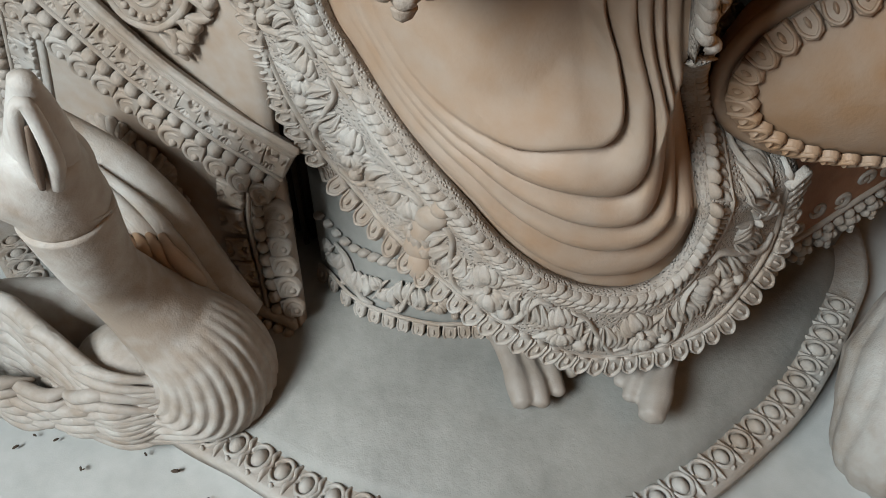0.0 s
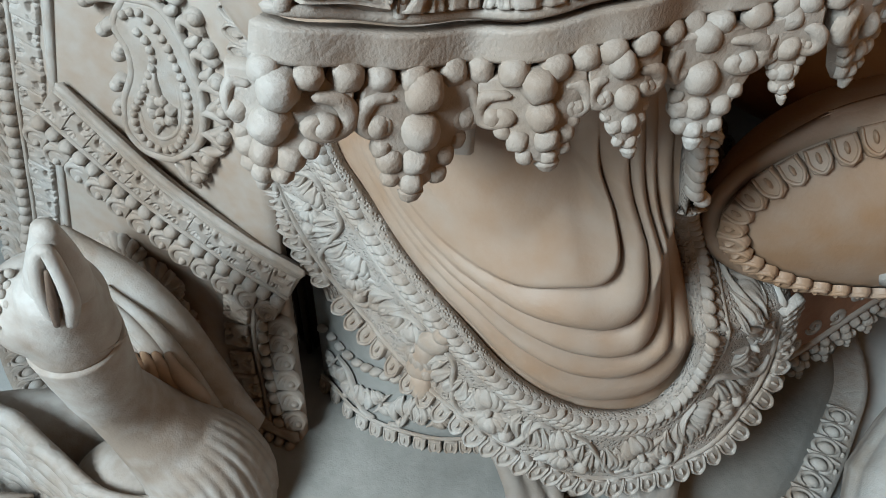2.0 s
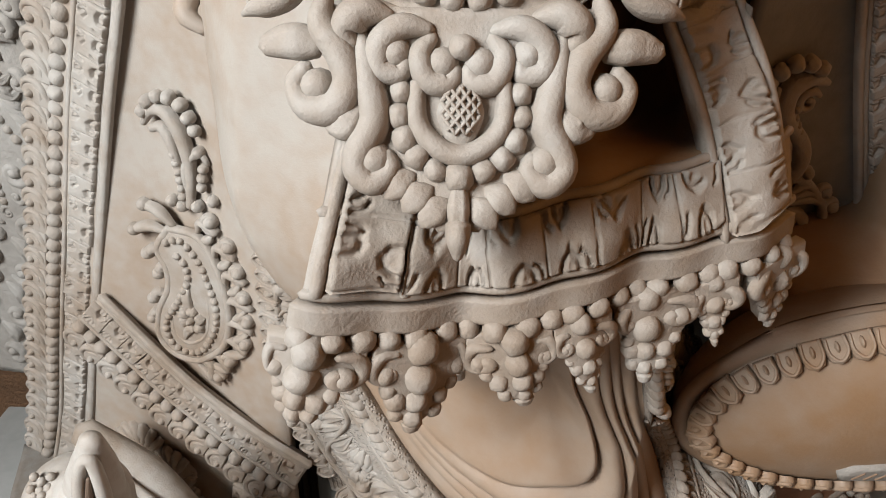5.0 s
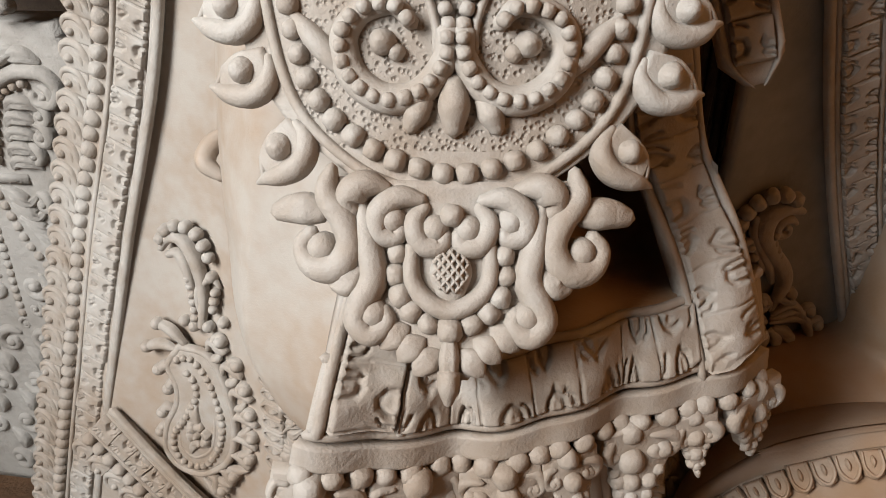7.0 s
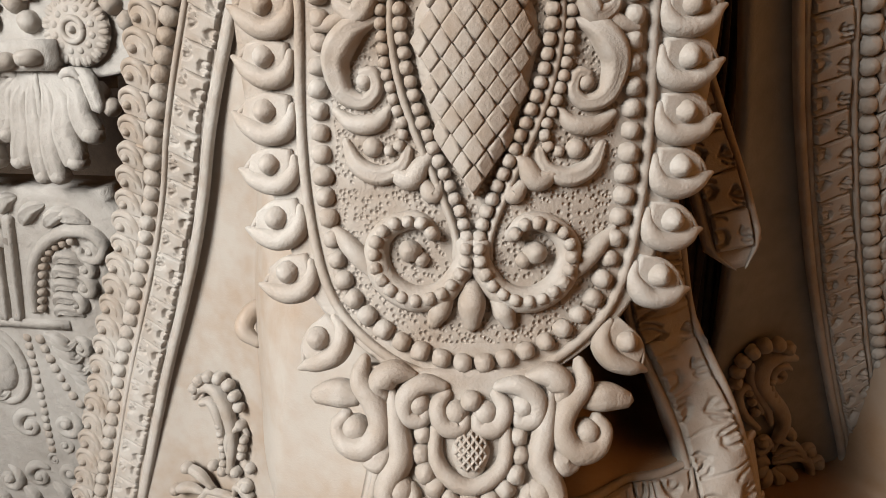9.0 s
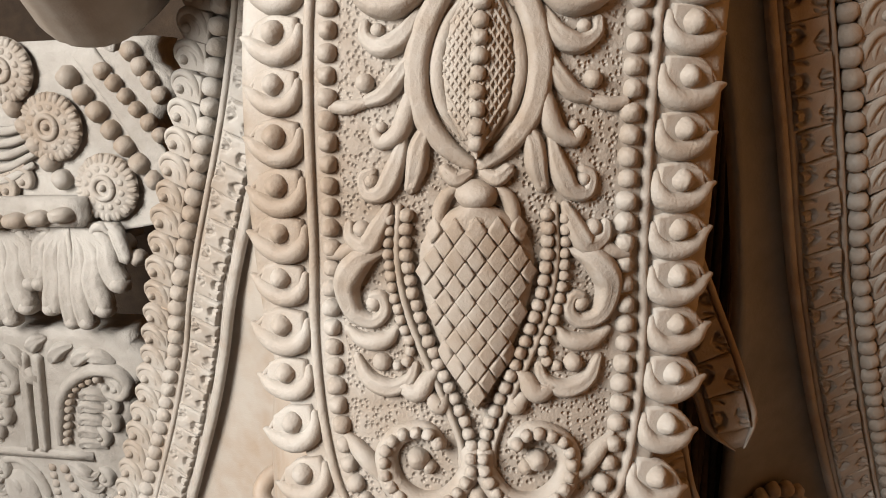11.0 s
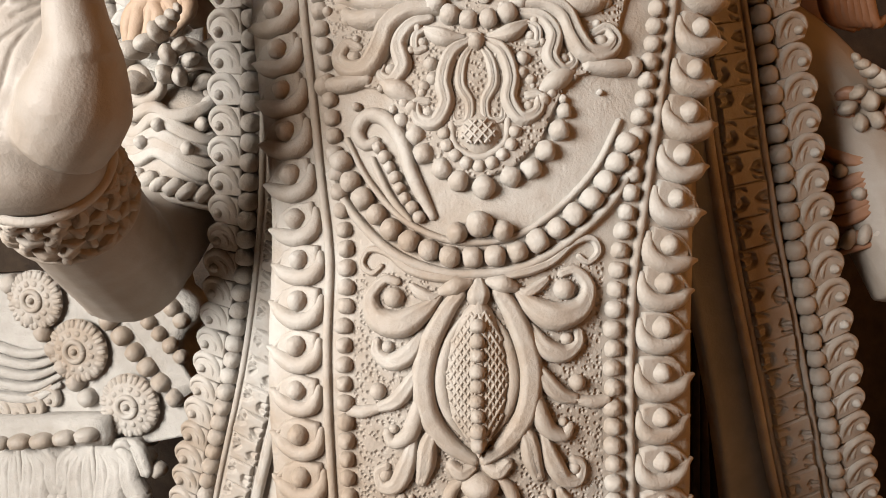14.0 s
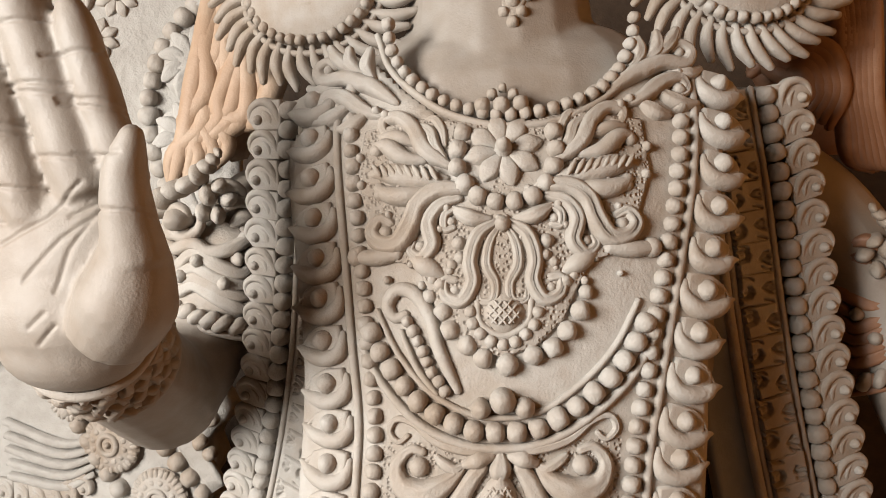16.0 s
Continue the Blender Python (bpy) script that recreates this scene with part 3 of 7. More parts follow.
for k, (x0, x1) in ((0, (0.10, 0.085)), (1, (0.262, 0.275))):
    limb(body, [(x1, 0.66, 0.16), (x0, 0.60, 0.142), ((x0 + TOES[k][1][1][0]) / 2, 0.555, 0.130)], [0.045, 0.042, 0.032], flatten=0.75)
    for a, b, c, r in TOES[k]:
        limb(body, [(*a, 0.132), ((a[0] + b[0]) / 2, (a[1] + b[1]) / 2, 0.129), (*b, 0.124), (*c, 0.114)], [r * 1.15, r * 0.95, r * 0.92, r * 1.12, r * 0.9], n=16, seg=12)
statue = fused(thing("clay_statue", body, "unpainted clay statue with one raised open palm", "statue", SKIN), 0.0030, 4)
# creases scored into the palm, the finger joints and the toes
bpy.context.view_layer.update()
skin = bpy.data.meshes.new_from_object(statue.evaluated_get(bpy.context.evaluated_depsgraph_get()))
statue.modifiers.clear()
statue.data = skin
fine = bmesh.new()
fine.from_mesh(skin)
in_palm = lambda c: c.x < -0.18 and c.y < 0.31 and c.z > 1.33
bmesh.ops.subdivide_edges(fine, edges=[e for e in fine.edges if in_palm(e.verts[0].co) and in_palm(e.verts[1].co)], cuts=1, smooth=0.6, use_grid_fill=True)
SCORES = [((-0.247, 1.425), (-0.218, 1.440)), ((-0.278, 1.385), (-0.251, 1.412)), ((-0.251, 1.412), (-0.222, 1.432)), ((-0.256, 1.378), (-0.247, 1.404)), ((-0.247, 1.404), (-0.230, 1.428)), ((-0.296, 1.408), (-0.262, 1.424)),
          ((-0.262, 1.424), (-0.238, 1.446)), ((-0.273, 1.356), (-0.262, 1.365)), ((-0.268, 1.345), (-0.256, 1.357)), ((-0.222, 1.427), (-0.188, 1.424))]
for x0, x1, z0, z1, r in FINGERS:
    for k, tilt in ((0.14, 0.002), (0.40, 0.003), (0.44, 0.001), (0.69, -0.002)):
        x, z = x0 + (x1 - x0) * k, z0 + (z1 - z0) * k
        SCORES.append(((x - 0.021, z + tilt), (x + 0.021, z - tilt)))
fine.normal_update()
for v in fine.verts:
    if in_palm(v.co) and v.normal.y < 0.1:
        p, sink = Vector((v.co.x, v.co.z)), 0.0
        for a, b in SCORES:
            a, b = Vector(a), Vector(b)
            k = min(1.0, max(0.0, (p - a).dot(b - a) / (b - a).length_squared))
            sink = max(sink, math.exp(-((p - a - (b - a) * k).length / 0.0013) ** 2))
        v.co -= v.normal * 0.0016 * sink
fine.to_mesh(skin)
fine.free()
for q in skin.polygons:
    q.use_smooth = True


# ---- pleated skirt with its wide flowered border ----
HEM_OUT = [(-0.160, 0.66), (-0.1675, 0.501), (-0.1669, 0.466), (-0.1575, 0.410), (-0.1364, 0.353), (-0.1097, 0.312), (-0.0736, 0.281), (-0.0246, 0.256), (0.034, 0.226), (0.0937, 0.193), (0.1573, 0.163), (0.213, 0.160), (0.2674, 0.172), (0.303, 0.186), (0.328, 0.213), (0.352, 0.243), (0.361, 0.278), (0.346, 0.346), (0.320, 0.396), (0.29, 0.45), (0.25, 0.53), (0.215, 0.62)]
HEM_IN = [(-0.120, 0.65), (-0.0948, 0.524), (-0.0747, 0.482), (-0.0417, 0.436), (-0.0069, 0.3995), (0.0233, 0.371), (0.0664, 0.324), (0.1236, 0.283), (0.178, 0.267), (0.2154, 0.272), (0.236, 0.302), (0.236, 0.353), (0.2187, 0.426), (0.1957, 0.480), (0.1734, 0.531), (0.1607, 0.573), (0.150, 0.63)]
hem_curve = smooth_curve(HEM_IN, 120)
APEX = np.array([0.080, 0.586])
FOLDS = (0.12, 0.41, 0.59, 0.70, 0.80, 0.94)
rim_line = np.vstack([hem_curve, smooth_curve([(0.145, 0.65), (0.13, 0.70), (0.04, 0.74), (-0.07, 0.72)], 24)])
cloth = Relief()
rows = []
for q in np.linspace(0.001, 1.06, 150):
    r = []
    for i, p in enumerate(rim_line):
        s = i / 119
        x, z = APEX + (p - APEX) * q
        b = skirt_at(x, z)
        reach = min(1.0, max(0.0, (s - 0.20) / 0.34))
        reach = reach * reach * (3 - 2 * reach)
        side = min(1.0, max(0.0, (s - 0.52) / 0.26))
        side = side * side * (3 - 2 * side)
        tight = (0.42 + 0.58 * reach) * (1 + 0.10 * side)
        line = [1 - (1 - k) * tight * (1 + 0.05 * math.sin(5 * s + 9 * k)) for k in FOLDS]
        lift = 0.0
        for k, (a, c) in enumerate(zip(line, line[1:])):
            if a <= q < c:
                t = (q - a) / (c - a)
                bow = math.sin(math.pi * t ** 1.25) ** 0.62 if k else (t * t * (3 - 2 * t)) * (1 if t < 0.85 else math.cos((t - 0.85) / 0.15 * math.pi / 2) ** 0.5)
                lift = (0.015, 0.017, 0.015, 0.013, 0.010)[k] * bow * (0.06 + 0.94 * reach) * (1 - 0.5 * side)
                lift += (0.006, 0.009, 0.008, 0.007, 0.005)[k] * t ** 1.5 * reach * (1 - 0.6 * side)
        fade = max(0.0, 1 - max(0.0, s - 0.90) / 0.12) if s < 1.02 else 0.0
        b.y += 0.009 - (lift if q < 0.99 else lift * max(0.0, 1 - (q - 0.99) * 25)) * fade
        b.y += 0.02 * max(0.0, 1 - q / 0.6) - 0.004 * noise.noise(Vector((x * 9, z * 9, 2.0)))
        r.append(b)
    rows.append(r)
cloth.grid(rows[::-1], True)
# Skirt takes the ochre for its warm shade under the apron.
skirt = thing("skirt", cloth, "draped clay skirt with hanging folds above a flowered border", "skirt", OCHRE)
BW = 0.13
hem = Ribbon(HEM_OUT, HEM_IN, BW, skirt_at)
hem_up = raised(hem, 0.007)
border = part("border", Relief().sheet(hem_up, np.linspace(0, hem.length, 170), np.linspace(0.0, BW, 9), 0.012), skirt, STIPPLE, "flowered clay border")


def vine(f, u, v, w, h, side):
    """One S-shaped stem with leaves, w long and h high."""
    s = Relief()
    s.tube(f, [(u - w * 0.5, v - side * h * 0.42), (u - w * 0.2, v - side * h * 0.36), (u, v), (u + w * 0.2, v + side * h * 0.36), (u + w * 0.5, v + side * h * 0.42)], [0.002, 0.0032, 0.0034, 0.0032, 0.002], 1.7, n=20, seg=7)
    for k, a, l in ((-0.30, 1.0, 0.30), (-0.12, 1.15, 0.36), (0.08, 1.3, 0.30)):
        x, y = u + w * k, v - side * h * 0.32 * (1 if k < -0.2 else 0.5)
        s.tube(f, [(x, y), (x - w * l * 0.3, y + side * h * 0.30), (x - w * l * 0.05, y + side * h * 0.52)], [0.0018, 0.0066, 0.001], 1.15, n=11, seg=9, ridge=0.6)
    for k, l in ((0.30, 0.30), (0.12, 0.36)):
        x, y = u + w * k, v + side * h * 0.30
        s.tube(f, [(x, y), (x + w * l * 0.32, y - side * h * 0.28), (x + w * l * 0.05, y - side * h * 0.52)], [0.0018, 0.0064, 0.001], 1.15, n=11, seg=9, ridge=0.6)
    s.spiral(f, u + w * 0.34, v - side * h * 0.12, 0.008, 1.1, 1.0, 0.0028, side, 1.4)
    return s


def flowered(parent, f, start, end, step, v, h, flower=0.045):
    """Flowers and stems in turn along a border."""
    n = max(1, round((end - start) / step))
    step = (end - start) / n
    for i in range(n):
        u = start + step * (i + 0.3)
        put("flower", LOTUS, parent, f, u, v, 0.5 + random.uniform(-0.3, 0.3), flower * 1.05 * jit(), 1.0, 1.0)
        put("bud", BOSS, parent, f, u + 0.022, v - 0.018, 0, flower * 0.28)
        part("stem", vine(f, u + step * 0.5, v, step * 0.72, h, 1 if i % 2 else -1), parent)


flowered(border, hem_up, 0.02, hem.length - 0.01, 0.080, 0.058, 0.080, 0.058)
part("rod", Relief().tube(hem_up, [(u, 0.019) for u in np.linspace(0, hem.length, 50)], [0.0032, 0.0032], 1.0, n=130, seg=6), border)
part("rod", Relief().tube(hem_up, [(u, 0.099) for u in np.linspace(0, hem.length, 50)], [0.0022, 0.0022], 1.0, n=130, seg=6), border)
hem_edge = Strip(HEM_OUT, raised(skirt_at, 0.007), 400)
row("lobe", LOBE, border, hem_edge, 0, hem_edge.length, 0.0182, 0.003, size=0.0205, wide=1.2, high=1.6)
row("twist", TWIST, border, hem_up, 0, hem.length, 0.0085, 0.107, size=0.012, high=1.4)
row("shell", SHELL, border, hem_up, 0, hem.length, 0.0112, 0.120, size=0.0145, high=1.3, lift=0.001)

smear = Relief()
for k, (u, v, a, b, h, g) in enumerate(((0.380, 0.085, 0.026, 0.014, 0.0085, 1.3), (0.384, 0.060, 0.024, 0.013, 0.0090, 1.7), (0.392, 0.034, 0.022, 0.015, 0.0085, 1.2), (0.400, 0.012, 0.020, 0.014, 0.0080, 1.9), (0.378, 0.108, 0.014, 0.010, 0.0085, 1.5))):
    smear.blob(hem_up, u, v, a, b, h, g, 14, 5)
part("patch", smear, border, SMOOTH, "smeared brown slip over a joint of the border")

# ---- inner skirt hem that lies on the plinth ----
inner_y = curve_of((-0.22, 0.72), (-0.145, 0.681), (-0.092, 0.624), (-0.014, 0.594), (0.047, 0.591), (0.12, 0.588), (0.2, 0.60), (0.3, 0.64), (0.42, 0.70))


def inner_at(x, z):
    return Vector((x, inner_y(x) + 0.18 * (z - 0.1), z))


inner = Strip([(-0.150, 0.155), (-0.140, 0.155), (-0.092, 0.152), (-0.014, 0.15), (0.047, 0.152), (0.12, 0.156), (0.2, 0.17), (0.28, 0.19)], inner_at)
under = thing("inner_skirt", Relief().sheet(inner, np.linspace(0, inner.length, 50), np.linspace(-0.045, 0.10, 9), 0.02), "inner clay skirt whose flowered hem rests on the plinth", "skirt", GREY)
inner_up = raised(inner, 0.004)
flowered(under, inner_up, 0.0, inner.length * 0.6, 0.07, 0.0, 0.06, 0.036)
row("lobe", LOBE, under, inner_up, 0, inner.length, 0.0175, -0.044, size=0.0175, wide=1.15)
part("rod", Relief().tube(inner_up, [(u, -0.031) for u in np.linspace(0, inner.length, 20)], [0.0025, 0.0025], n=60, seg=6), under)
row("shell", SHELL, under, inner_up, 0, inner.length * 0.6, 0.012, 0.042, size=0.014)


# ---- long sash: the ornamented panel down the front ----
def mm(*pts):
    return [(a / 1000, b / 1000) for a, b in pts]


def mirror(pts, s):
    return [(a * s, b) for a, b in pts]


BEAD_LEFT = mm((-117, 1535), (-116, 1490), (-110, 1440), (-104, 1390), (-98, 1330), (-92, 1280), (-91, 1240), (-91, 1100), (-94, 1020), (-89, 960), (-76, 916), (-49, 890), (-23, 879), (0, 875))
BEAD_RIGHT = [(-a, b) for a, b in BEAD_LEFT[7:-1]][::-1] + mm((92, 1240), (98, 1285), (106, 1330), (118, 1390), (128, 1440), (135, 1488), (137, 1535))
half_width = curve_of((0.86, 0.03), (0.875, 0.06), (0.90, 0.092), (0.93, 0.112), (0.97, 0.126), (1.02, 0.142), (1.10, 0.148), (1.24, 0.149), (1.32, 0.150), (1.40, 0.160), (1.46, 0.168), (1.50, 0.172), (1.54, 0.172), (1.58, 0.165))


def sash_cloth(s, v):
    return sash_at(s * half_width(v), v)


def below_neck(s, v):
    u = s * half_width(v)
    return v < min(1.487 + 6.2 * u * u, 1.545 - 0.9 * max(0.0, abs(u) - 0.11))


slots = lambda s, v: 1 if abs(s * half_width(v)) < 0.086 and 0.885 < v < 1.262 else 0
sash = thing("sash", Relief().sheet(sash_cloth, np.linspace(-1, 1, 61), np.linspace(0.862, 1.56, 141), 0.014, below_neck, slots),
             "long beige clay sash with beaded edges and scrolled relief", "sash", CLAY, STIPPLE)
whole = BEAD_LEFT + BEAD_RIGHT
edge = Strip(whole, sash_at, 400)
half = Strip(BEAD_LEFT, sash_at, 400).length
row("bead", BEAD, sash, edge, 0.0, edge.length, 0.0132, 0.0, size=0.0128, high=1.05, lift=0.001)
part("rod", Relief().tube(edge, [(u, -0.0125) for u in np.linspace(0, edge.length, 120)], [0.0032, 0.0032], 1.1, n=260, seg=7), sash)
n = round(half / 0.0305)
for i in range(2 * n):
    u = half * (i + 0.5) / n if i < n else half + (edge.length - half) * (i - n + 0.5) / n
    if abs(u - half) < 0.070:
        continue
    side = -1 if u < half else 1
    s = put("scallop", SCALLOP[side], sash, edge, u, -0.034, random.uniform(-0.06, 0.06), 0.0295 * jit(), 1.16, 1.05 * jit())
    b = put("boss", BOSS, s, edge, u + side * 0.002, -0.0335, 0, 0.0150 * jit(), 1, 1.0, 0.003)


def swirl(name, pts, radii, h=1.0, both=True, boss=None, n=None, ridge=0.0, f=sash_at, parent=None):
    """A scroll of the sash's relief, on both halves, with a round boss where it curls."""
    for s in ((-1, 1) if both else (1,)):
        r = Relief().tube(f, mirror(mm(*pts), s), [q / 1000 for q in radii], h * 1.4, n or 8 * len(pts), 11, ridge=ridge)
        if boss:
            a, b, q = boss
            r.blob(f, s * a / 1000, b / 1000, q / 1000, q / 1000, q / 1000 * 1.1)
        part(name, r, parent or sash)


def beads_on(pts, size, step, s=1, f=sash_at, parent=None, lift=0.0):
    g = Strip(mirror(mm(*pts), s), f)
    row("bead", BEAD, parent or sash, g, 0, g.length, step / 1000, 0, size=size / 1000, lift=lift)


def lattice(name, f, outline, step, parent, width=0.0011, slope=0.62, h=1.0):
    """Crossed ridges inside a symmetric outline: (half width, height) pairs from top to bottom."""
    r = Relief()
    o = np.array(mm(*outline))
    zs, ws = o[::-1, 1], o[::-1, 0]
    wide = lambda z: float(np.interp(z, zs, ws, left=-1, right=-1))
    for d in (1, -1):
        c = zs[0] - 0.08
        while c < zs[-1] + 0.08:
            run = []
            for u in np.linspace(-0.05, 0.05, 60):
                z = c + d * u / slope
                if abs(u) < wide(z):
                    run.append((u, z))
            if len(run) > 3:
                r.tube(f, [run[0], run[len(run) // 2], run[-1]], [width, width], h, n=8, seg=5)
            c += step / 1000
    return part(name, r, parent)


# U-shaped neck chain over the chest
chain = [(-98, 1345), (-81, 1314), (-56, 1287), (-27, 1272), (0, 1268), (29, 1272), (59, 1290), (85, 1315), (104, 1347)]
beads_on(chain, 15.5, 15.2, lift=0.003)
swirl("ridge", [(a * 1.06, b - 11 - 0.02 * abs(a)) for a, b in chain], [3, 3.5, 3.5, 3.5, 3], 1.1, False, n=50)
swirl("ridge", [(a * 0.93, b + 10) for a, b in chain], [2.2, 2.5, 2.5, 2.5, 2.2], 1.1, False, n=50)
put("knot", BOSS, sash, sash_at, 0.0, 1.290, 0, 0.019, 1, 1.1, 0.004)
for s in (-1, 1):
    put("knot", BOSS, sash, sash_at, s * 0.015, 1.285, 0, 0.015, 1, 1.1, 0.003)
swirl("volute", [(0, 1255), (-24, 1256), (-46, 1262), (-62, 1274), (-75, 1277), (-80, 1268), (-73, 1261), (-66, 1266)], [2, 3.5, 4, 3.5, 3, 2.6, 2.4, 2], 1.1, ridge=0.22)

# upper pod
swirl("pod_band", [(-12, 1246), (-22, 1232), (-32, 1210), (-36, 1188), (-32, 1163), (-19, 1144), (-2, 1131)], [5, 7, 8, 8, 7.5, 6.5, 4], 0.75, n=40, ridge=0.18)
swirl("pod_band", [(-8, 1232), (-19, 1212), (-24, 1188), (-20, 1166), (-9, 1147)], [1, 4, 5, 4, 1], 0.7, n=30)


def swollen(f, outline, h):
    """f with a pod's swelling inside a symmetric outline of (half width, height) pairs."""
    o = np.array(mm(*outline))[::-1]
    def g(u, v):
        w = float(np.interp(v, o[:, 1], o[:, 0], left=0, right=0))
        p, a, b, n = axes(f, u, v)
        return p + n * (h * math.sqrt(max(0.0, 1 - (u / w) ** 2)) if w > 0 else 0.0)
    return g


def pod(name, f, outline, h, parent):
    """The smooth body of a pod, and its surface."""
    o = np.array(mm(*outline))[::-1]
    g = swollen(f, outline, h)
    rows = []
    for v in np.linspace(o[0, 1] + 1e-4, o[-1, 1] - 1e-4, 26):
        w = float(np.interp(v, o[:, 1], o[:, 0]))
        rows.append([g(w * k, v) for k in np.linspace(-0.999, 0.999, 17)])
    r = Relief()
    r.grid(rows)
    part(name, r, parent)
    return g


UPPER = [(2, 1242), (10, 1232), (19, 1212), (23, 1188), (19, 1164), (8, 1146), (1, 1136)]
upper_at = pod("pod", sash_at, UPPER, 0.008, sash)
lattice("lattice", upper_at, [(w * 0.9, z) for w, z in UPPER[1:-1]], 7.2, sash, 0.0011, 0.62, 1.1)
beads_on([(0, 1228), (0, 1140)], 10.5, 10.3, lift=0.009)
swirl("leaf", [(0, 1254), (0, 1244), (0, 1231)], [3, 8, 2], 1.0, False, ridge=0.2)
swirl("leaf", [(-5, 1252), (-14, 1250), (-26, 1246)], [3, 6.5, 3], 1.0)
swirl("scroll", [(-25, 1245), (-36, 1234), (-52, 1226), (-68, 1231), (-73, 1245), (-64, 1256), (-54, 1254)], [2, 7, 10, 9, 6, 4, 3], 0.9, boss=(-57, 1244, 7.5), ridge=0.22)
swirl("scroll", [(-25, 1246), (-32, 1243), (-40, 1247), (-46, 1252)], [2, 4, 4, 2], 1.0, ridge=0.22)
swirl("scroll", [(-36, 1222), (-44, 1207), (-57, 1201), (-67, 1207), (-68, 1216)], [1.5, 6, 7, 5, 3], 0.9, boss=(-60, 1211, 4.5), ridge=0.22)
swirl("leaf", [(-36, 1204), (-42, 1190), (-54, 1175), (-66, 1170)], [1.5, 5, 6, 4], 0.9, boss=(-67, 1181, 6), ridge=0.3)
swirl("stalk", [(-88, 1168), (-78, 1167), (-64, 1170)], [4, 4.5, 3], 0.9)
swirl("leaf", [(-36, 1186), (-40, 1168), (-46, 1152), (-57, 1146), (-62, 1153)], [1.5, 5, 6.5, 5.5, 3.5], 0.9, boss=(-57, 1155, 3.5))
swirl("leaf", [(-25, 1160), (-33, 1146), (-36, 1130), (-40, 1117)], [2, 6, 7, 4], 0.85, boss=(-39, 1120, 5), ridge=0.3)
swirl("scroll", [(-43, 1150), (-48, 1132), (-56, 1117), (-66, 1115), (-69, 1125), (-62, 1129)], [2, 5.5, 7, 6, 4, 3], 0.9, boss=(-64, 1123, 5), ridge=0.22)
swirl("scroll", [(-3, 1128), (-12, 1124), (-20, 1130)], [3, 5.5, 4], 1.0, boss=(-18, 1128, 5), ridge=0.22)

# lower pod, its bead strings and its scrolls
put("bud", BOSS, sash, sash_at, 0, 1.114, 0, 0.026, 0.75, 0.8)
put("bud", BOSS, sash, sash_at, 0, 1.099, 0, 0.020, 0.8, 0.9)
swirl("drop", [(0, 1098), (0, 1088), (0, 1078)], [7, 6.5, 2], 1.0, False)
swirl("leaf", [(-10, 1120), (-19, 1112), (-22, 1100), (-14, 1094), (-9, 1099)], [2, 4.5, 5, 4, 2], 0.9)
LOWER = [(4, 1110), (24, 1102), (35, 1082), (36, 1064), (31, 1040), (21, 1012), (10, 992), (1, 978)]
lower_at = pod("pod", sash_at, LOWER, 0.010, sash)
SCALE = Relief().plate(flat, [(0, 0.62), (-0.46, 0.0), (0, -0.62), (0.46, 0.0)], 0.14, 0.72).mesh("scale")
for i in range(14):
    z = 1.094 - 0.0088 * i
    w = float(np.interp(z, [q[1] / 1000 for q in LOWER[::-1]], [q[0] / 1000 for q in LOWER[::-1]]))
    for k in range(-4, 5):
        u = (k + 0.5 * (i % 2)) * 0.0125
        if abs(u) < w * 0.93:
            put("scale", SCALE, sash, lower_at, u, z, random.uniform(-0.05, 0.05), 0.0138 * jit(), 1.02, 1.3)
for s in (-1, 1):
    beads_on([(-42, 1106), (-43, 1076), (-38, 1046), (-28, 1016), (-15, 986), (-5, 958), (-4, 940)], 8.6, 8.4, s, lift=0.003)
    beads_on([(-53, 1103), (-54, 1068), (-49, 1039), (-42, 1018), (-45, 1006), (-54, 1004)], 7.6, 7.2, s, lift=0.002)
swirl("stem", [(-47, 1108), (-49, 1074), (-44, 1042), (-34, 1012), (-21, 982), (-11, 955), (-10, 938)], [2.4, 2.6, 2.6, 2.6, 2.4], 1.1, n=40)
swirl("scroll", [(-53, 1108), (-60, 1094), (-68, 1083), (-78, 1088), (-79, 1097)], [3, 6, 7.5, 5.5, 3], 0.9, boss=(-71, 1093, 6), ridge=0.22)
swirl("stalk", [(-94, 1077), (-84, 1078), (-72, 1084)], [4.2, 5, 3.5], 0.9)
swirl("scroll", [(-57, 1080), (-72, 1074), (-82, 1058), (-78, 1039), (-66, 1033), (-58, 1040), (-60, 1050), (-67, 1049)], [2.5, 8, 9.5, 8, 6.5, 5, 4, 3.5], 0.9, boss=(-65, 1045, 5.5), ridge=0.22)
swirl("leaf", [(-84, 1028), (-72, 1020), (-58, 1021), (-50, 1030)], [2.5, 5.5, 6, 2], 0.9)
swirl("scroll", [(-78, 1010), (-70, 995), (-56, 989), (-43, 995), (-39, 1006)], [2.5, 5.5, 6.5, 5, 3], 0.9, boss=(-61, 1006, 6.5), ridge=0.22)
swirl("bud", [(-50, 992), (-38, 987), (-31, 996), (-24, 1004)], [4, 7, 6, 2], 0.9)
swirl("bud", [(-30, 985), (-24, 978), (-20, 986)], [4, 6, 2], 0.9)

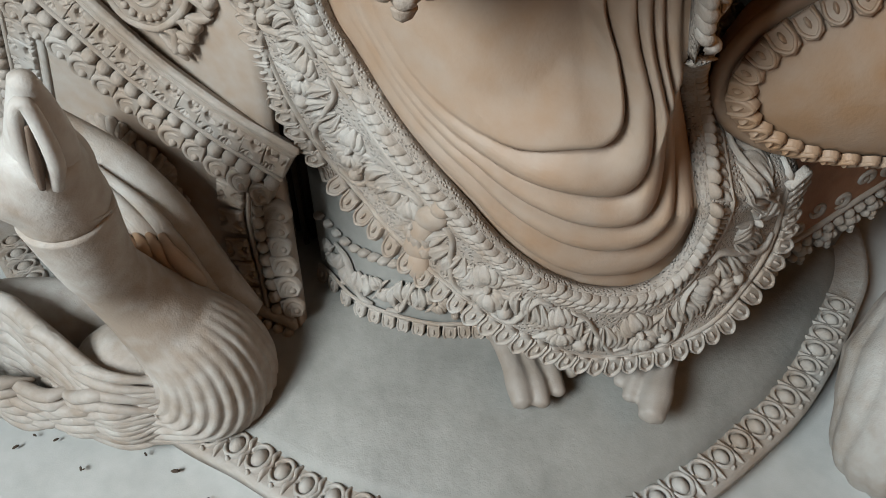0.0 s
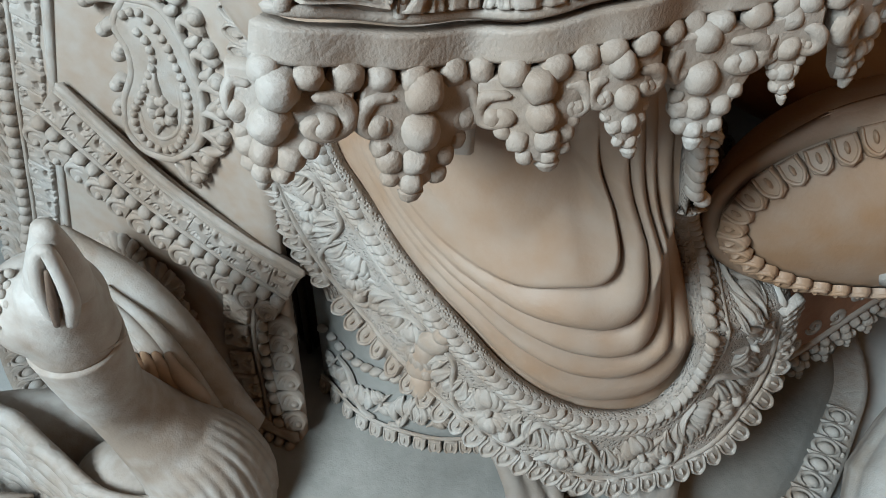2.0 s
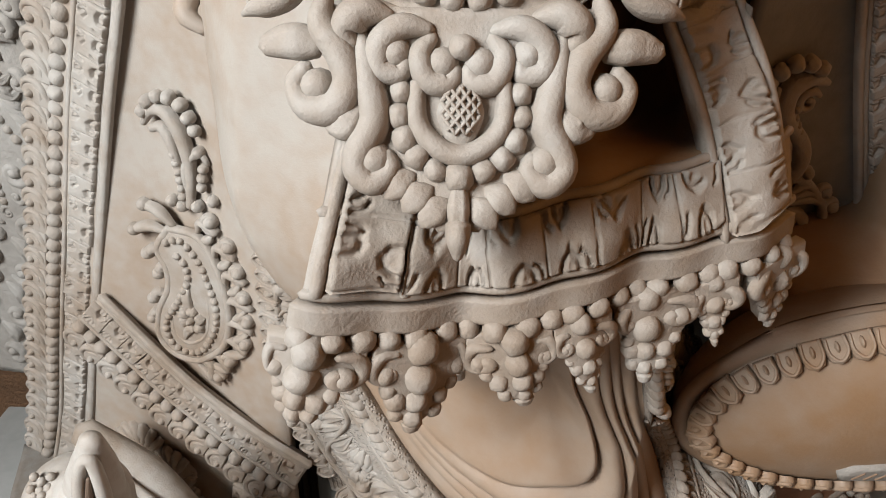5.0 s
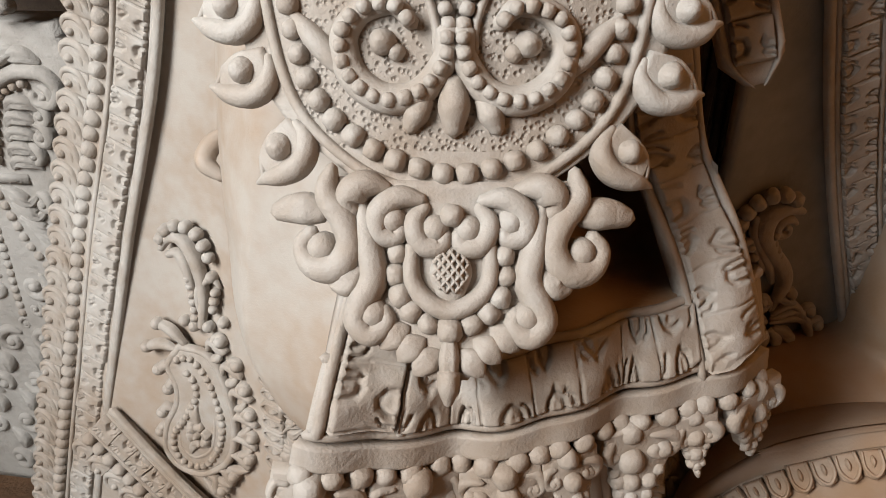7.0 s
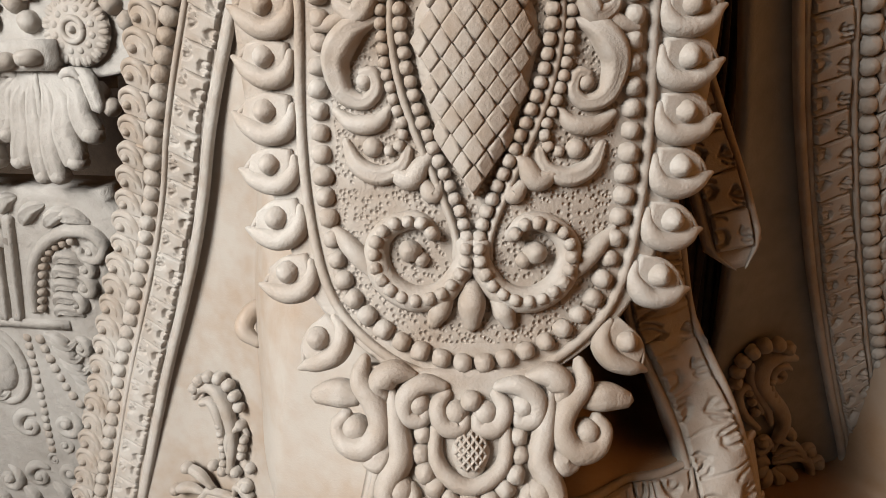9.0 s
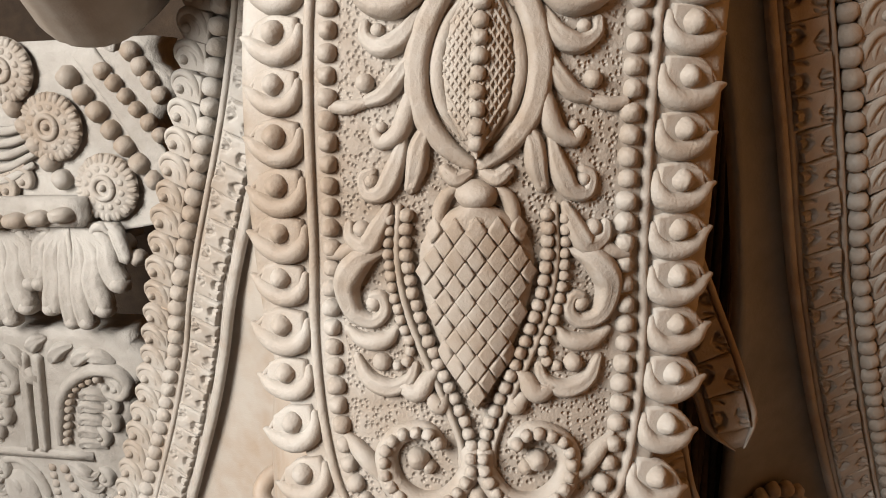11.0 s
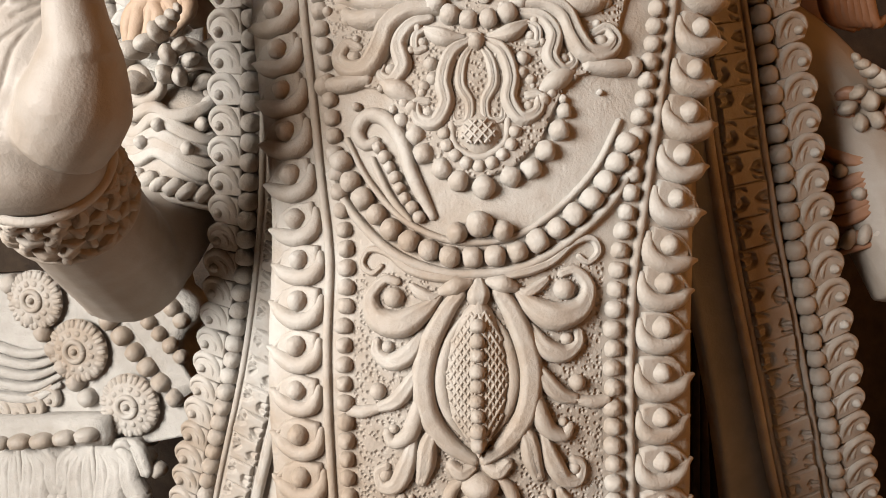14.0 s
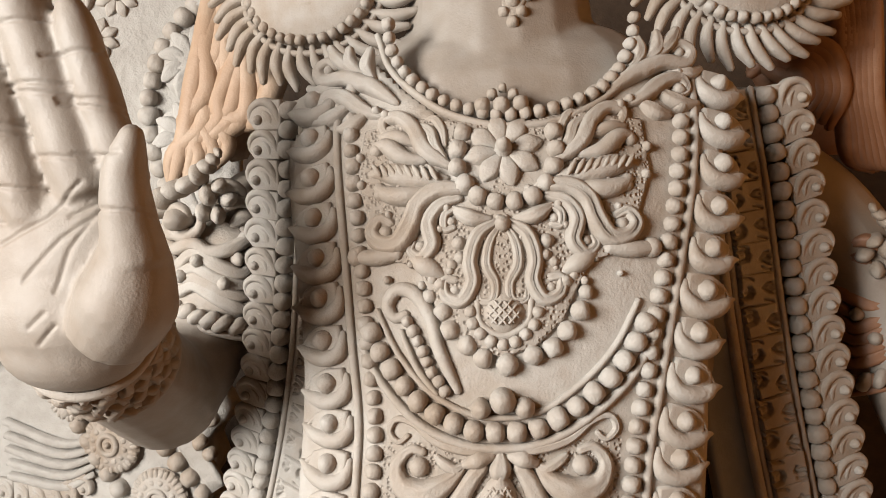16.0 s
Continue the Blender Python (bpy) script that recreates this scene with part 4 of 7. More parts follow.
# paired spirals at the sash's end
for s in (-1, 1):
    sp = [(-4, 950), (-5, 935), (-18, 918), (-37, 914), (-54, 925), (-59, 944), (-50, 958), (-33, 962), (-22, 952)]
    swirl("spiral", [(s * -a, b) for a, b in sp] if s > 0 else sp, [7, 7.5, 8, 8.5, 8.5, 8, 7, 6, 4], 0.8, False, n=54)
    beads_on(sp, 8.4, 8.2, -s, lift=0.0085)
    put("bud", BOSS, sash, sash_at, s * 0.038, 0.943, 0, 0.015, 1, 1.2)
    put("bud", BOSS, sash, sash_at, s * 0.031, 0.938, 0, 0.010, 1, 1.2)
swirl("leaf", [(-88, 958), (-76, 945), (-62, 930), (-56, 922)], [2, 6, 6, 2], 0.9)
swirl("leaf", [(0, 925), (0, 911), (0, 897)], [5, 9, 5], 1.0, False)
swirl("leaf", [(-14, 915), (-20, 906), (-24, 898)], [4, 7, 4], 1.0)

# ---- pendant that ends the sash ----
def domed(f, cu, cv, ru, rv, h):
    """The surface f with a shallow dome, ru by rv and h high, round (cu, cv)."""
    def g(u, v):
        n = axes(f, u, v)[3]
        return f(u, v) + n * (h * math.sqrt(max(0.0, 1 - ((u - cu) / ru) ** 2 - ((v - cv) / rv) ** 2)))
    return g


def pendant_at(u, v):
    p = sash_at(u, v)
    p.y -= 0.004
    return p


half_pend = curve_of((0.758, 0.004), (0.775, 0.016), (0.79, 0.034), (0.82, 0.048), (0.85, 0.068), (0.872, 0.074), (0.885, 0.07))
pend_cloth = lambda s, v: pendant_at(s * half_pend(v), v)
pendant = thing("pendant", Relief().sheet(pend_cloth, np.linspace(-1, 1, 25), np.linspace(0.768, 0.872, 26), 0.014), "tapering scrolled clay pendant below the sash", "pendant")


def pswirl(name, pts, radii, h=1.0, both=True, boss=None, **k):
    swirl(name, pts, radii, h, both, boss, f=pendant_at, parent=pendant, **k)


pswirl("scroll", [(-66, 878), (-68, 863), (-59, 850), (-55, 836), (-62, 824), (-76, 824), (-82, 834), (-76, 843)], [3, 7, 8, 8, 8.5, 8, 6, 4], 1.0, boss=(-71, 834, 9), n=44)
pswirl("leaf", [(-70, 853), (-84, 854), (-98, 851)], [6, 9, 8, 5], 0.75, ridge=0.1)
pswirl("leaf", [(-50, 826), (-56, 816), (-65, 815)], [4, 7.5, 4], 1.0, ridge=0.15)
pswirl("comma", [(-34, 868), (-48, 869), (-56, 861), (-53, 853)], [2.5, 7.5, 8.5, 4], 1.0)
pswirl("scroll", [(-15, 862), (-29, 863), (-39, 855), (-39, 844), (-30, 842), (-27, 848)], [3, 6, 7, 7, 6, 4], 1.0, boss=(-32, 851, 8))
pswirl("scroll", [(-49, 860), (-45, 838), (-42, 820), (-48, 807), (-51, 797), (-43, 790), (-34, 797), (-37, 804)], [2.5, 6, 7.5, 8, 8, 7.5, 6, 4], 1.0, boss=(-42, 801, 9), n=44)
pswirl("scroll", [(-14, 859), (-20, 850), (-16, 839), (-6, 838), (-3, 845)], [3, 6, 6.5, 6, 4], 1.0, boss=(-9, 847, 8))
pswirl("ring", [(-21, 838), (-21, 820), (-13, 809), (0, 804), (13, 809), (21, 820), (21, 838)], [4, 5, 5.5, 5.5, 5.5, 5, 4], 1.1, False, n=36)
pswirl("oval", [(0, 836), (0, 824), (0, 812)], [7, 12, 8], 0.48, False, n=16)
lattice("lattice", domed(pendant_at, 0.0, 0.824, 0.0125, 0.016, 0.0088), [(5, 837), (10, 830), (11, 821), (6, 813)], 6, pendant, 0.0009, 0.8)
put("bead", BEAD, pendant, pendant_at, 0, 0.854, 0, 0.014, 1, 1.2, 0.002)
for s in (-1, 1):
    for a, b, q in ((-29, 833, 12), (-30, 822, 12.5), (-27, 811, 13), (-21, 803, 13), (-12, 797, 13)):
        put("bead", BEAD, pendant, pendant_at, s * a / 1000, b / 1000, random.uniform(-1, 1), q / 1000 * jit(), 1.1, 1.2)
    for a, b, c, d, w in ((-24, 794, -36, 785, 7.5), (-15, 788, -26, 779, 7.5), (-7, 782, -17, 772, 7)):
        r = Relief().tube(pendant_at, mirror(mm((a, b), ((a + c) / 2 - 1, (b + d) / 2), (c, d)), s), [0.004, w / 1000, w / 1000, 0.0045], 0.75, n=12, seg=9, ridge=0.18)
        part("petal", r, pendant)
put("bead", BEAD, pendant, pendant_at, 0, 0.794, 0, 0.016, 1, 1.2)
pswirl("petal", [(0, 788), (0, 779), (0, 771)], [4, 6, 5], 1.0, False, ridge=0.2)
pswirl("tip", [(0, 772), (0, 763), (0, 755)], [6.5, 6, 2.5], 1.2, False)

# ---- chest ornament inside the neck chain ----
shield = [(-104, 1490), (-108, 1450), (-98, 1420), (-90, 1392), (-62, 1386), (-50, 1362), (-42, 1344), (-22, 1326), (0, 1320)]
shield = shield + [(-a, b) for a, b in shield[-2::-1]] + [(60, 1496), (0, 1488), (-60, 1496)]
part("ground_plate", Relief().plate(sash_at, mm(*shield)[::-1], 0.004, 0.97), sash, STIPPLE)
for s in (-1, 1):
    for i in range(22):
        g, q = i * 2.39996, 0.0108 * math.sqrt(i + 0.5)
        u, v = -0.052 + q * math.cos(g), 1.412 + q * math.sin(g) * 0.95
        if abs(u) < 0.098 and 1.352 + 0.35 * max(0.0, abs(u) - 0.045) < v < 1.478:
            put("pellet", BOSS, sash, sash_at, s * u, v, 0, 0.0055 * jit(3), 1, 1.0, 0.002)
put("flower", flower_mesh(8, 0.25), sash, sash_at, 0.001, 1.469, 0.2, 0.056, 1, 1.0, label="eight-petalled clay flower")
put("boss", BOSS, sash, sash_at, 0.001, 1.469, 0, 0.011, 1, 1.2, 0.008)
beads_on([(-27, 1489), (-32, 1472), (-31, 1452), (-22, 1438), (-8, 1431), (8, 1430), (22, 1434), (32, 1444), (38, 1458), (39, 1474), (35, 1487)], 14.5, 13.2, lift=0.003)
beads_on([(-88, 1582), (-85, 1555), (-66, 1527), (-37, 1507), (1, 1496), (44, 1501), (80, 1520), (98, 1550), (103, 1578)], 10.5, 10.5, lift=0.003)
swirl("ridge", [(-97, 1570), (-87, 1542), (-64, 1517), (-37, 1498), (1, 1487), (45, 1491), (86, 1514), (106, 1546)], [2.6, 3, 3, 3, 2.6], 1.1, False, n=50)
for a, b, q in ((-14, 1502, 13), (0, 1501, 14), (14, 1502, 13), (-7, 1511, 9), (9, 1510, 9), (1, 1516, 7)):
    put("bead", BEAD, sash, sash_at, a / 1000, b / 1000, 0, q / 1000, 1, 1.2, 0.005)
swirl("volute", [(-38, 1458), (-56, 1471), (-66, 1489), (-78, 1499), (-90, 1497), (-88, 1487), (-80, 1488)], [3, 6, 7, 6.5, 5.5, 4, 3], 1.0, n=40, ridge=0.15)
swirl("volute", [(-40, 1461), (-49, 1473), (-53, 1485), (-61, 1489), (-63, 1481)], [2, 4.5, 5, 4, 2.5], 1.1, boss=(-58, 1482, 3.5), n=30, ridge=0.22)
swirl("volute", [(-42, 1474), (-44, 1486), (-50, 1495), (-57, 1495)], [2, 3.5, 4, 2.5], 1.1, ridge=0.22)
swirl("leaf", [(-56, 1463), (-72, 1466), (-86, 1476), (-96, 1476)], [3, 6, 7, 4], 1.0, boss=(-94, 1474, 6), n=22)
swirl("leaf", [(-64, 1477), (-78, 1483), (-92, 1484)], [2, 5, 5, 3], 1.0, n=16)
swirl("leaf", [(-40, 1449), (-62, 1450), (-88, 1456), (-99, 1455)], [3, 8, 8.5, 3], 0.8, n=22, ridge=0.1)
swirl("leaf", [(-52, 1440), (-72, 1437), (-86, 1440), (-92, 1446)], [3, 7, 7, 4], 1.0, boss=(-89, 1440, 6), n=20)
for s in (-1, 1):
    for k in range(8):
        a = 46 + 6 * k
        part("vein", Relief().tube(raised(sash_at, 0.0075), mirror(mm((-a, 1441 + 0.12 * a), (-a - 6, 1453 + 0.08 * a)), s), [0.0012, 0.0022, 0.001], 1.3, n=6, seg=6), sash)
for s in (-1, 1):
    for a, b, q in ((-88, 1501, 9), (-96, 1506, 8), (-104, 1447, 8), (-84, 1453, 7), (-106, 1468, 8)):
        put("boss", BOSS, sash, sash_at, s * a / 1000, b / 1000, 0, q / 1000, 1, 1.1, 0.002)
swirl("volute", [(-80, 1512), (-100, 1527), (-122, 1538), (-142, 1538), (-148, 1548), (-139, 1554), (-132, 1548)], [2.5, 6, 7.5, 7, 6.5, 5, 3], 1.0, boss=(-139, 1547, 5), n=40, ridge=0.12)
swirl("volute", [(-92, 1502), (-106, 1508), (-124, 1521), (-138, 1524), (-143, 1515), (-135, 1510)], [2.5, 5.5, 7, 6.5, 5, 3], 1.0, boss=(-135, 1517, 4.5), n=36, ridge=0.22)
for pts in (((-100, 1534), (-106, 1546), (-103, 1560)), ((-108, 1538), (-120, 1550), (-121, 1563)), ((-114, 1540), (-130, 1554), (-138, 1566)), ((-128, 1531), (-146, 1530), (-158, 1535)), ((-118, 1516), (-136, 1504), (-152, 1504)), ((-104, 1506), (-116, 1496), (-128, 1494))):
    swirl("leaf", list(pts), [2.5, 6, 3], 1.0, ridge=0.2, n=14)
swirl("arm", [(-24, 1440), (-46, 1440), (-60, 1431), (-66, 1416), (-75, 1403), (-88, 1403), (-95, 1412), (-89, 1421), (-80, 1417)], [4, 6.5, 7.5, 8, 8.5, 8, 7, 5.5, 3.5], 1.0, boss=(-85, 1411, 6), n=56, ridge=0.4)
swirl("arm", [(-30, 1434), (-44, 1430), (-53, 1417), (-50, 1401), (-58, 1392), (-66, 1397), (-64, 1404)], [3, 5, 6, 6.5, 6, 4.5, 3], 1.0, boss=(-59, 1400, 4.5), n=44, ridge=0.4)
swirl("arm", [(-32, 1427), (-41, 1422), (-41, 1412), (-34, 1413)], [2, 3.5, 3.5, 2.5], 1.1, boss=(-37, 1417, 4), ridge=0.4)
swirl("leaf", [(-66, 1392), (-52, 1384), (-42, 1378)], [3, 7, 7, 3], 0.9, n=14)
swirl("stalk", [(-74, 1395), (-92, 1393), (-110, 1394)], [5, 6.5, 5], 1.0, boss=(-107, 1394, 8))
swirl("leaf", [(-8, 1418), (-22, 1419), (-36, 1427)], [2.5, 6.5, 2.5], 1.0, ridge=0.25)
swirl("loop", [(-4, 1416), (-17, 1407), (-23, 1389), (-21, 1373), (-29, 1360), (-40, 1364), (-41, 1375), (-32, 1375)], [3, 5.5, 6, 6, 6, 5.5, 4.5, 3.5], 1.1, boss=(-34, 1368, 4.5), n=44, ridge=0.4)
swirl("loop", [(-2, 1413), (-9, 1401), (-11, 1385), (-5, 1372), (-7, 1360), (-16, 1360), (-17, 1367)], [2.5, 4, 4.5, 4.5, 4, 3.5, 2.5], 1.1, boss=(-12, 1366, 3.5), n=36, ridge=0.4)
put("boss", BOSS, sash, sash_at, 0, 1.414, 0, 0.013, 1, 1.3)
for a, b, q in ((-31, 1401, 11), (-30, 1391, 10), (-44, 1372, 11), (-36, 1386, 9), (-50, 1376, 9)):
    for s in (-1, 1):
        put("boss", BOSS, sash, sash_at, s * a / 1000, b / 1000, 0, q / 1000, 1, 1.1)
swirl("dome", [(1, 1358), (1, 1349), (1, 1341)], [13, 15.5, 10], 0.45, False, n=16)
swirl("ring", [(-18, 1360), (-15, 1344), (1, 1335), (17, 1344), (20, 1360)], [3, 3, 3, 3, 3], 1.2, False, n=26)
lattice("lattice", domed(sash_at, 0.001, 1.350, 0.0165, 0.018, 0.0100), [(10, 1360), (13, 1351), (9, 1342)], 7, sash, 0.0009, 0.9)
beads_on([(-24, 1357), (-20, 1342), (-9, 1332), (1, 1329), (11, 1332), (21, 1341), (26, 1355)], 9.5, 8.8, lift=0.003)
for a, b, q in ((-42, 1353, 14), (-37, 1340, 15), (-25, 1329, 15), (-14, 1320, 15), (3, 1315, 17), (21, 1321, 15), (35, 1326, 15), (45, 1337, 15), (54, 1351, 15), (-52, 1364, 11), (58, 1364, 11)):
    put("bead", BEAD, sash, sash_at, a / 1000, b / 1000, random.uniform(-1, 1), q / 1000, 1, 1.0, 0.002)
# a corded leaf on one side of the chest only
swirl("cord", [(-69, 1352), (-77, 1349), (-83, 1358), (-76, 1369), (-63, 1366), (-52, 1350), (-45, 1326), (-31, 1296)], [3.5, 5, 5.5, 5.5, 5, 5, 4.5, 3], 0.9, False, n=44)
beads_on([(-70, 1350), (-66, 1342), (-60, 1332), (-52, 1314), (-38, 1294)], 9.0, 8.0, lift=0.003)
swirl("cord", [(-73, 1340), (-68, 1328), (-60, 1312), (-46, 1294)], [2.2, 2.8, 2.8, 2.2], 1.1, False, n=26)

# ---- apron under the sash, with fretted bands and bead tassels ----
apron_left = curve_of((0.70, -0.072), (0.72, -0.068), (0.806, -0.051), (0.95, -0.02))
apron_right = curve_of((0.70, 0.232), (0.738, 0.224), (0.78, 0.212), (0.814, 0.200), (0.886, 0.170), (0.95, 0.160))
bottom = Strip([(-0.072, 0.723), (-0.023, 0.713), (0.026, 0.710), (0.086, 0.721), (0.14, 0.727), (0.175, 0.734), (0.228, 0.740)], apron_at)
bottom_z = curve_of((-0.09, 0.727), (-0.072, 0.723), (-0.023, 0.713), (0.026, 0.710), (0.086, 0.721), (0.14, 0.727), (0.175, 0.734), (0.24, 0.741))


def apron_cloth(s, k):
    z0 = 0.715 + 0.25 * k
    x = apron_left(z0) + (apron_right(z0) - apron_left(z0)) * s
    z = bottom_z(x) + 0.245 * k
    p = apron_at(x, z)
    if k > 0.22 and 0.15 < s < 0.84:
        p.y += 0.055 + 0.014 * math.sin(18 * s) + 0.10 * (k - 0.22)
    return p


# Ochre colour stands for orange shade in the recess behind the pendant.
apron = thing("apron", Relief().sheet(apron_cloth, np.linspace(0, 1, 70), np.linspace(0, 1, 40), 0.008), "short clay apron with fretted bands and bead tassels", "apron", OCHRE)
low = raised(bottom, 0.005)
part("lower_band", Relief().sheet(low, np.linspace(0, bottom.length, 60), [0.001, 0.004, 0.024, 0.044, 0.047], 0.008), apron)
fret_band(apron, bottom, 0.0055, 0.050, bottom.length - 0.055, 0.030, 0.0245, 0.037, 0.028)
for v in (0.004, 0.0455):
    part("rod", Relief().tube(low, [(u, v) for u in np.linspace(0, bottom.length, 30)], [0.003, 0.003], 0.9, n=60, seg=6), apron)
lband = Strip([(-0.043, 0.722), (-0.032, 0.78), (-0.015, 0.86)], apron_at)
part("side_band", Relief().sheet(raised(lband, 0.006), np.linspace(0, lband.length, 20), [-0.027, -0.024, 0.0, 0.024, 0.027], 0.01), apron)
fret_band(apron, lband, 0.007, 0.004, lband.length, 0.034, 0.0, 0.040, 0.026)
rband = Strip([(0.199, 0.737), (0.180, 0.800), (0.150, 0.88), (0.135, 0.94)], apron_at)
part("side_band", Relief().sheet(raised(rband, 0.006), np.linspace(0, rband.length, 24), [-0.025, -0.022, 0.0, 0.022, 0.025], 0.01), apron)
fret_band(apron, rband, 0.007, 0.004, rband.length, 0.030, 0.0, 0.038, 0.026)
for v in (-0.023, 0.023):
    for b in (lband, rband):
        part("rod", Relief().tube(raised(b, 0.006), [(u, v) for u in np.linspace(0, b.length, 12)], [0.003, 0.003], 0.9, n=30, seg=6), apron)
front = raised(bottom, 0.008)
part("hem_roll", Relief().sheet(front, np.linspace(-0.004, bottom.length, 60), [-0.0185, -0.017, -0.011, -0.005, -0.003], 0.012), apron)
row("bead", BEAD, apron, raised(bottom, 0.006), -0.004, bottom.length, 0.0150, -0.0235, size=0.0162, wide=0.9, high=0.8)
part("backing", Relief().sheet(bottom, np.linspace(-0.004, bottom.length, 60), np.linspace(-0.05, -0.005, 5), 0.008), apron)


def tassel(u, drop, wide):
    """A flat bunch of clay beads and curls that tapers to a point."""
    f = raised(bottom, 0.003)
    pts = [(u - wide * 0.56, -0.026), (u - wide * 0.56, -0.042), (u - wide * 0.36, -0.030 - drop * 0.46), (u - wide * 0.20, -0.030 - drop * 0.78), (u, -0.030 - drop * 0.99), (u + wide * 0.20, -0.030 - drop * 0.78), (u + wide * 0.36, -0.030 - drop * 0.46), (u + wide * 0.56, -0.042), (u + wide * 0.56, -0.026)]
    t = part("tassel", Relief().plate(f, pts, 0.0075, 0.92), apron)
    g = raised(bottom, 0.008)
    k = 1.12 * wide / 0.044
    def pearl(du, dv, s, high=0.85):
        put("bead", BEAD, t, g, u + du, -0.030 - dv, random.uniform(-0.3, 0.3), s * k * jit(), jit(), high)
    pearl(0, 0.000, 0.0175, 0.9), pearl(0, drop * 0.34, 0.0175, 1.0), pearl(0, drop * 0.62, 0.0138, 1.0), pearl(0, drop * 0.84, 0.0105, 1.0)
    for s in (-1, 1):
        pearl(s * wide * 0.20, drop * 0.62, 0.0115, 0.8), pearl(s * wide * 0.17, drop * 0.80, 0.009, 0.8), pearl(s * wide * 0.30, drop * 0.50, 0.009, 0.8)
        pearl(s * wide * 0.37, 0.016, 0.011, 0.9)
        part("curl", Relief().spiral(g, u + s * wide * 0.34, -0.044, 0.0105 * k, 0.9, 1.9 if s > 0 else 1.2, 0.0042, -s, 1.2), t)
    part("tip", Relief().tube(g, [(u, -0.030 - drop * 0.93), (u, -0.030 - drop * 1.02)], [0.0045, 0.003], 1.0, n=5, seg=7), t)


for u, drop, wide in ((0.009, 0.053, 0.048), (0.065, 0.056, 0.048), (0.113, 0.046, 0.040), (0.153, 0.052, 0.032), (0.202, 0.061, 0.044), (0.242, 0.046, 0.032), (0.292, 0.055, 0.042)):
    tassel(u, drop, wide)


# ---- shawls that fall from both shoulders ----
def trim(parent, path, surface, edge_at, flip=1, curls=True, fret_at=0.033, cell=0.034, to=None, skip=None):
    """A shawl's trimming along path: curls, beads, a rod, a fretted band and its rolled edge."""
    s = Strip(path, surface)
    end = to or s.length
    f = raised(s, 0.004)
    lo, hi = sorted((flip * 0.010, flip * edge_at))
    part("band", Relief().sheet(f, np.linspace(0, end, max(12, int(end / 0.012))), np.linspace(lo, hi, 5), 0.009), parent)
    row("bead", BEAD, parent, f, 0, end, 0.0165, 0.0, size=0.0175, high=1.0)
    if curls:
        back = sorted((flip * -0.005, flip * -0.030))
        part("backing", Relief().sheet(s, np.linspace(0, end, max(12, int(end / 0.012))), np.linspace(*back, 3), 0.008), parent)
        row("curl", CURLS[-1], parent, f, 0, end, 0.0255, -0.023, rot=0.12, size=0.0265, wide=1.05)
    for v in (0.0125, fret_at * 2 - 0.014):
        part("rod", Relief().tube(f, [(u, flip * v) for u in np.linspace(0, end, 40)], [0.0028, 0.0028], 1.0, n=max(20, int(end / 0.012)), seg=6), parent)
    part("edge_roll", Relief().tube(f, [(u, flip * edge_at) for u in np.linspace(0, end, 40)], [0.0045, 0.0045], 1.0, n=max(20, int(end / 0.012)), seg=7), parent)
    row("fret", FRET, parent, raised(s, 0.005), 0, end, cell * 0.78, flip * fret_at, size=0.0265, wide=1.1, high=1.1)
    return s


COLUMN = [(-0.150, 1.53), (-0.158, 1.46), (-0.165, 1.41), (-0.182, 1.305), (-0.214, 1.187), (-0.266, 1.045), (-0.308, 0.912), (-0.370, 0.740), (-0.432, 0.535), (-0.49, 0.36), (-0.535, 0.22)]
col_x = curve_of(*[(z, x) for x, z in COLUMN[::-1]])
inside = curve_of((0.02, -0.155), (0.1, -0.166), (0.285, -0.172), (0.36, -0.168), (0.5, -0.16), (0.65, -0.15), (0.9, -0.10), (1.2, -0.06), (1.55, -0.05))
low_left = curve_of((0.02, -0.26), (0.1, -0.275), (0.17, -0.37), (0.23, -0.54), (0.36, -0.56))


def left_cloth(s, z):
    a = col_x(z) - 0.02 if z > 0.24 else low_left(z)
    x = a + (inside(z) - a) * s
    p = left_at(x, z)
    p.y += 0.006 * math.sin(9 * s + 5 * z) 
    return p


shawl = thing("shawl", Relief().sheet(left_cloth, np.linspace(0, 1, 24), np.linspace(0.05, 1.53, 100), 0.012), "beige clay shawl with beaded fretted edge and paisley relief", "shawl", SMOOTH, group="shawls")
trim(shawl, COLUMN, left_at, 0.056)
DIAGONAL = [(-0.412, 0.480), (-0.360, 0.425), (-0.309, 0.375), (-0.235, 0.322), (-0.168, 0.288)]
diag = trim(shawl, DIAGONAL, raised(left_at, 0.008), 0.064, fret_at=0.036)
drop = Strip([(-0.190, 0.105), (-0.197, 0.160), (-0.203, 0.219), (-0.197, 0.265)], raised(left_at, 0.006))
row("bead", BEAD, shawl, drop, 0, drop.length, 0.0165, 0.0, size=0.017)
row("curl", CURLS[1], shawl, drop, 0, drop.length, 0.0255, -0.023, rot=0.12, size=0.0265, wide=1.05)
row("fret", FRET, shawl, drop, 0, drop.length, 0.030, 0.034, size=0.03, wide=1.1)
part("rod", Relief().tube(drop, [(0, 0.0125), (drop.length * 0.5, 0.0125), (drop.length, 0.0125)], [0.0028, 0.0028], n=16, seg=6), shawl)
foot = Strip([(-0.250, 0.112), (-0.21, 0.106), (-0.168, 0.100)], raised(left_at, 0.008))
part("hem_roll", Relief().tube(foot, [(0, 0), (foot.length, 0)], [0.007, 0.007], 0.8, n=12), shawl)
row("bead", BEAD, shawl, foot, 0, foot.length, 0.014, -0.013, size=0.0145)
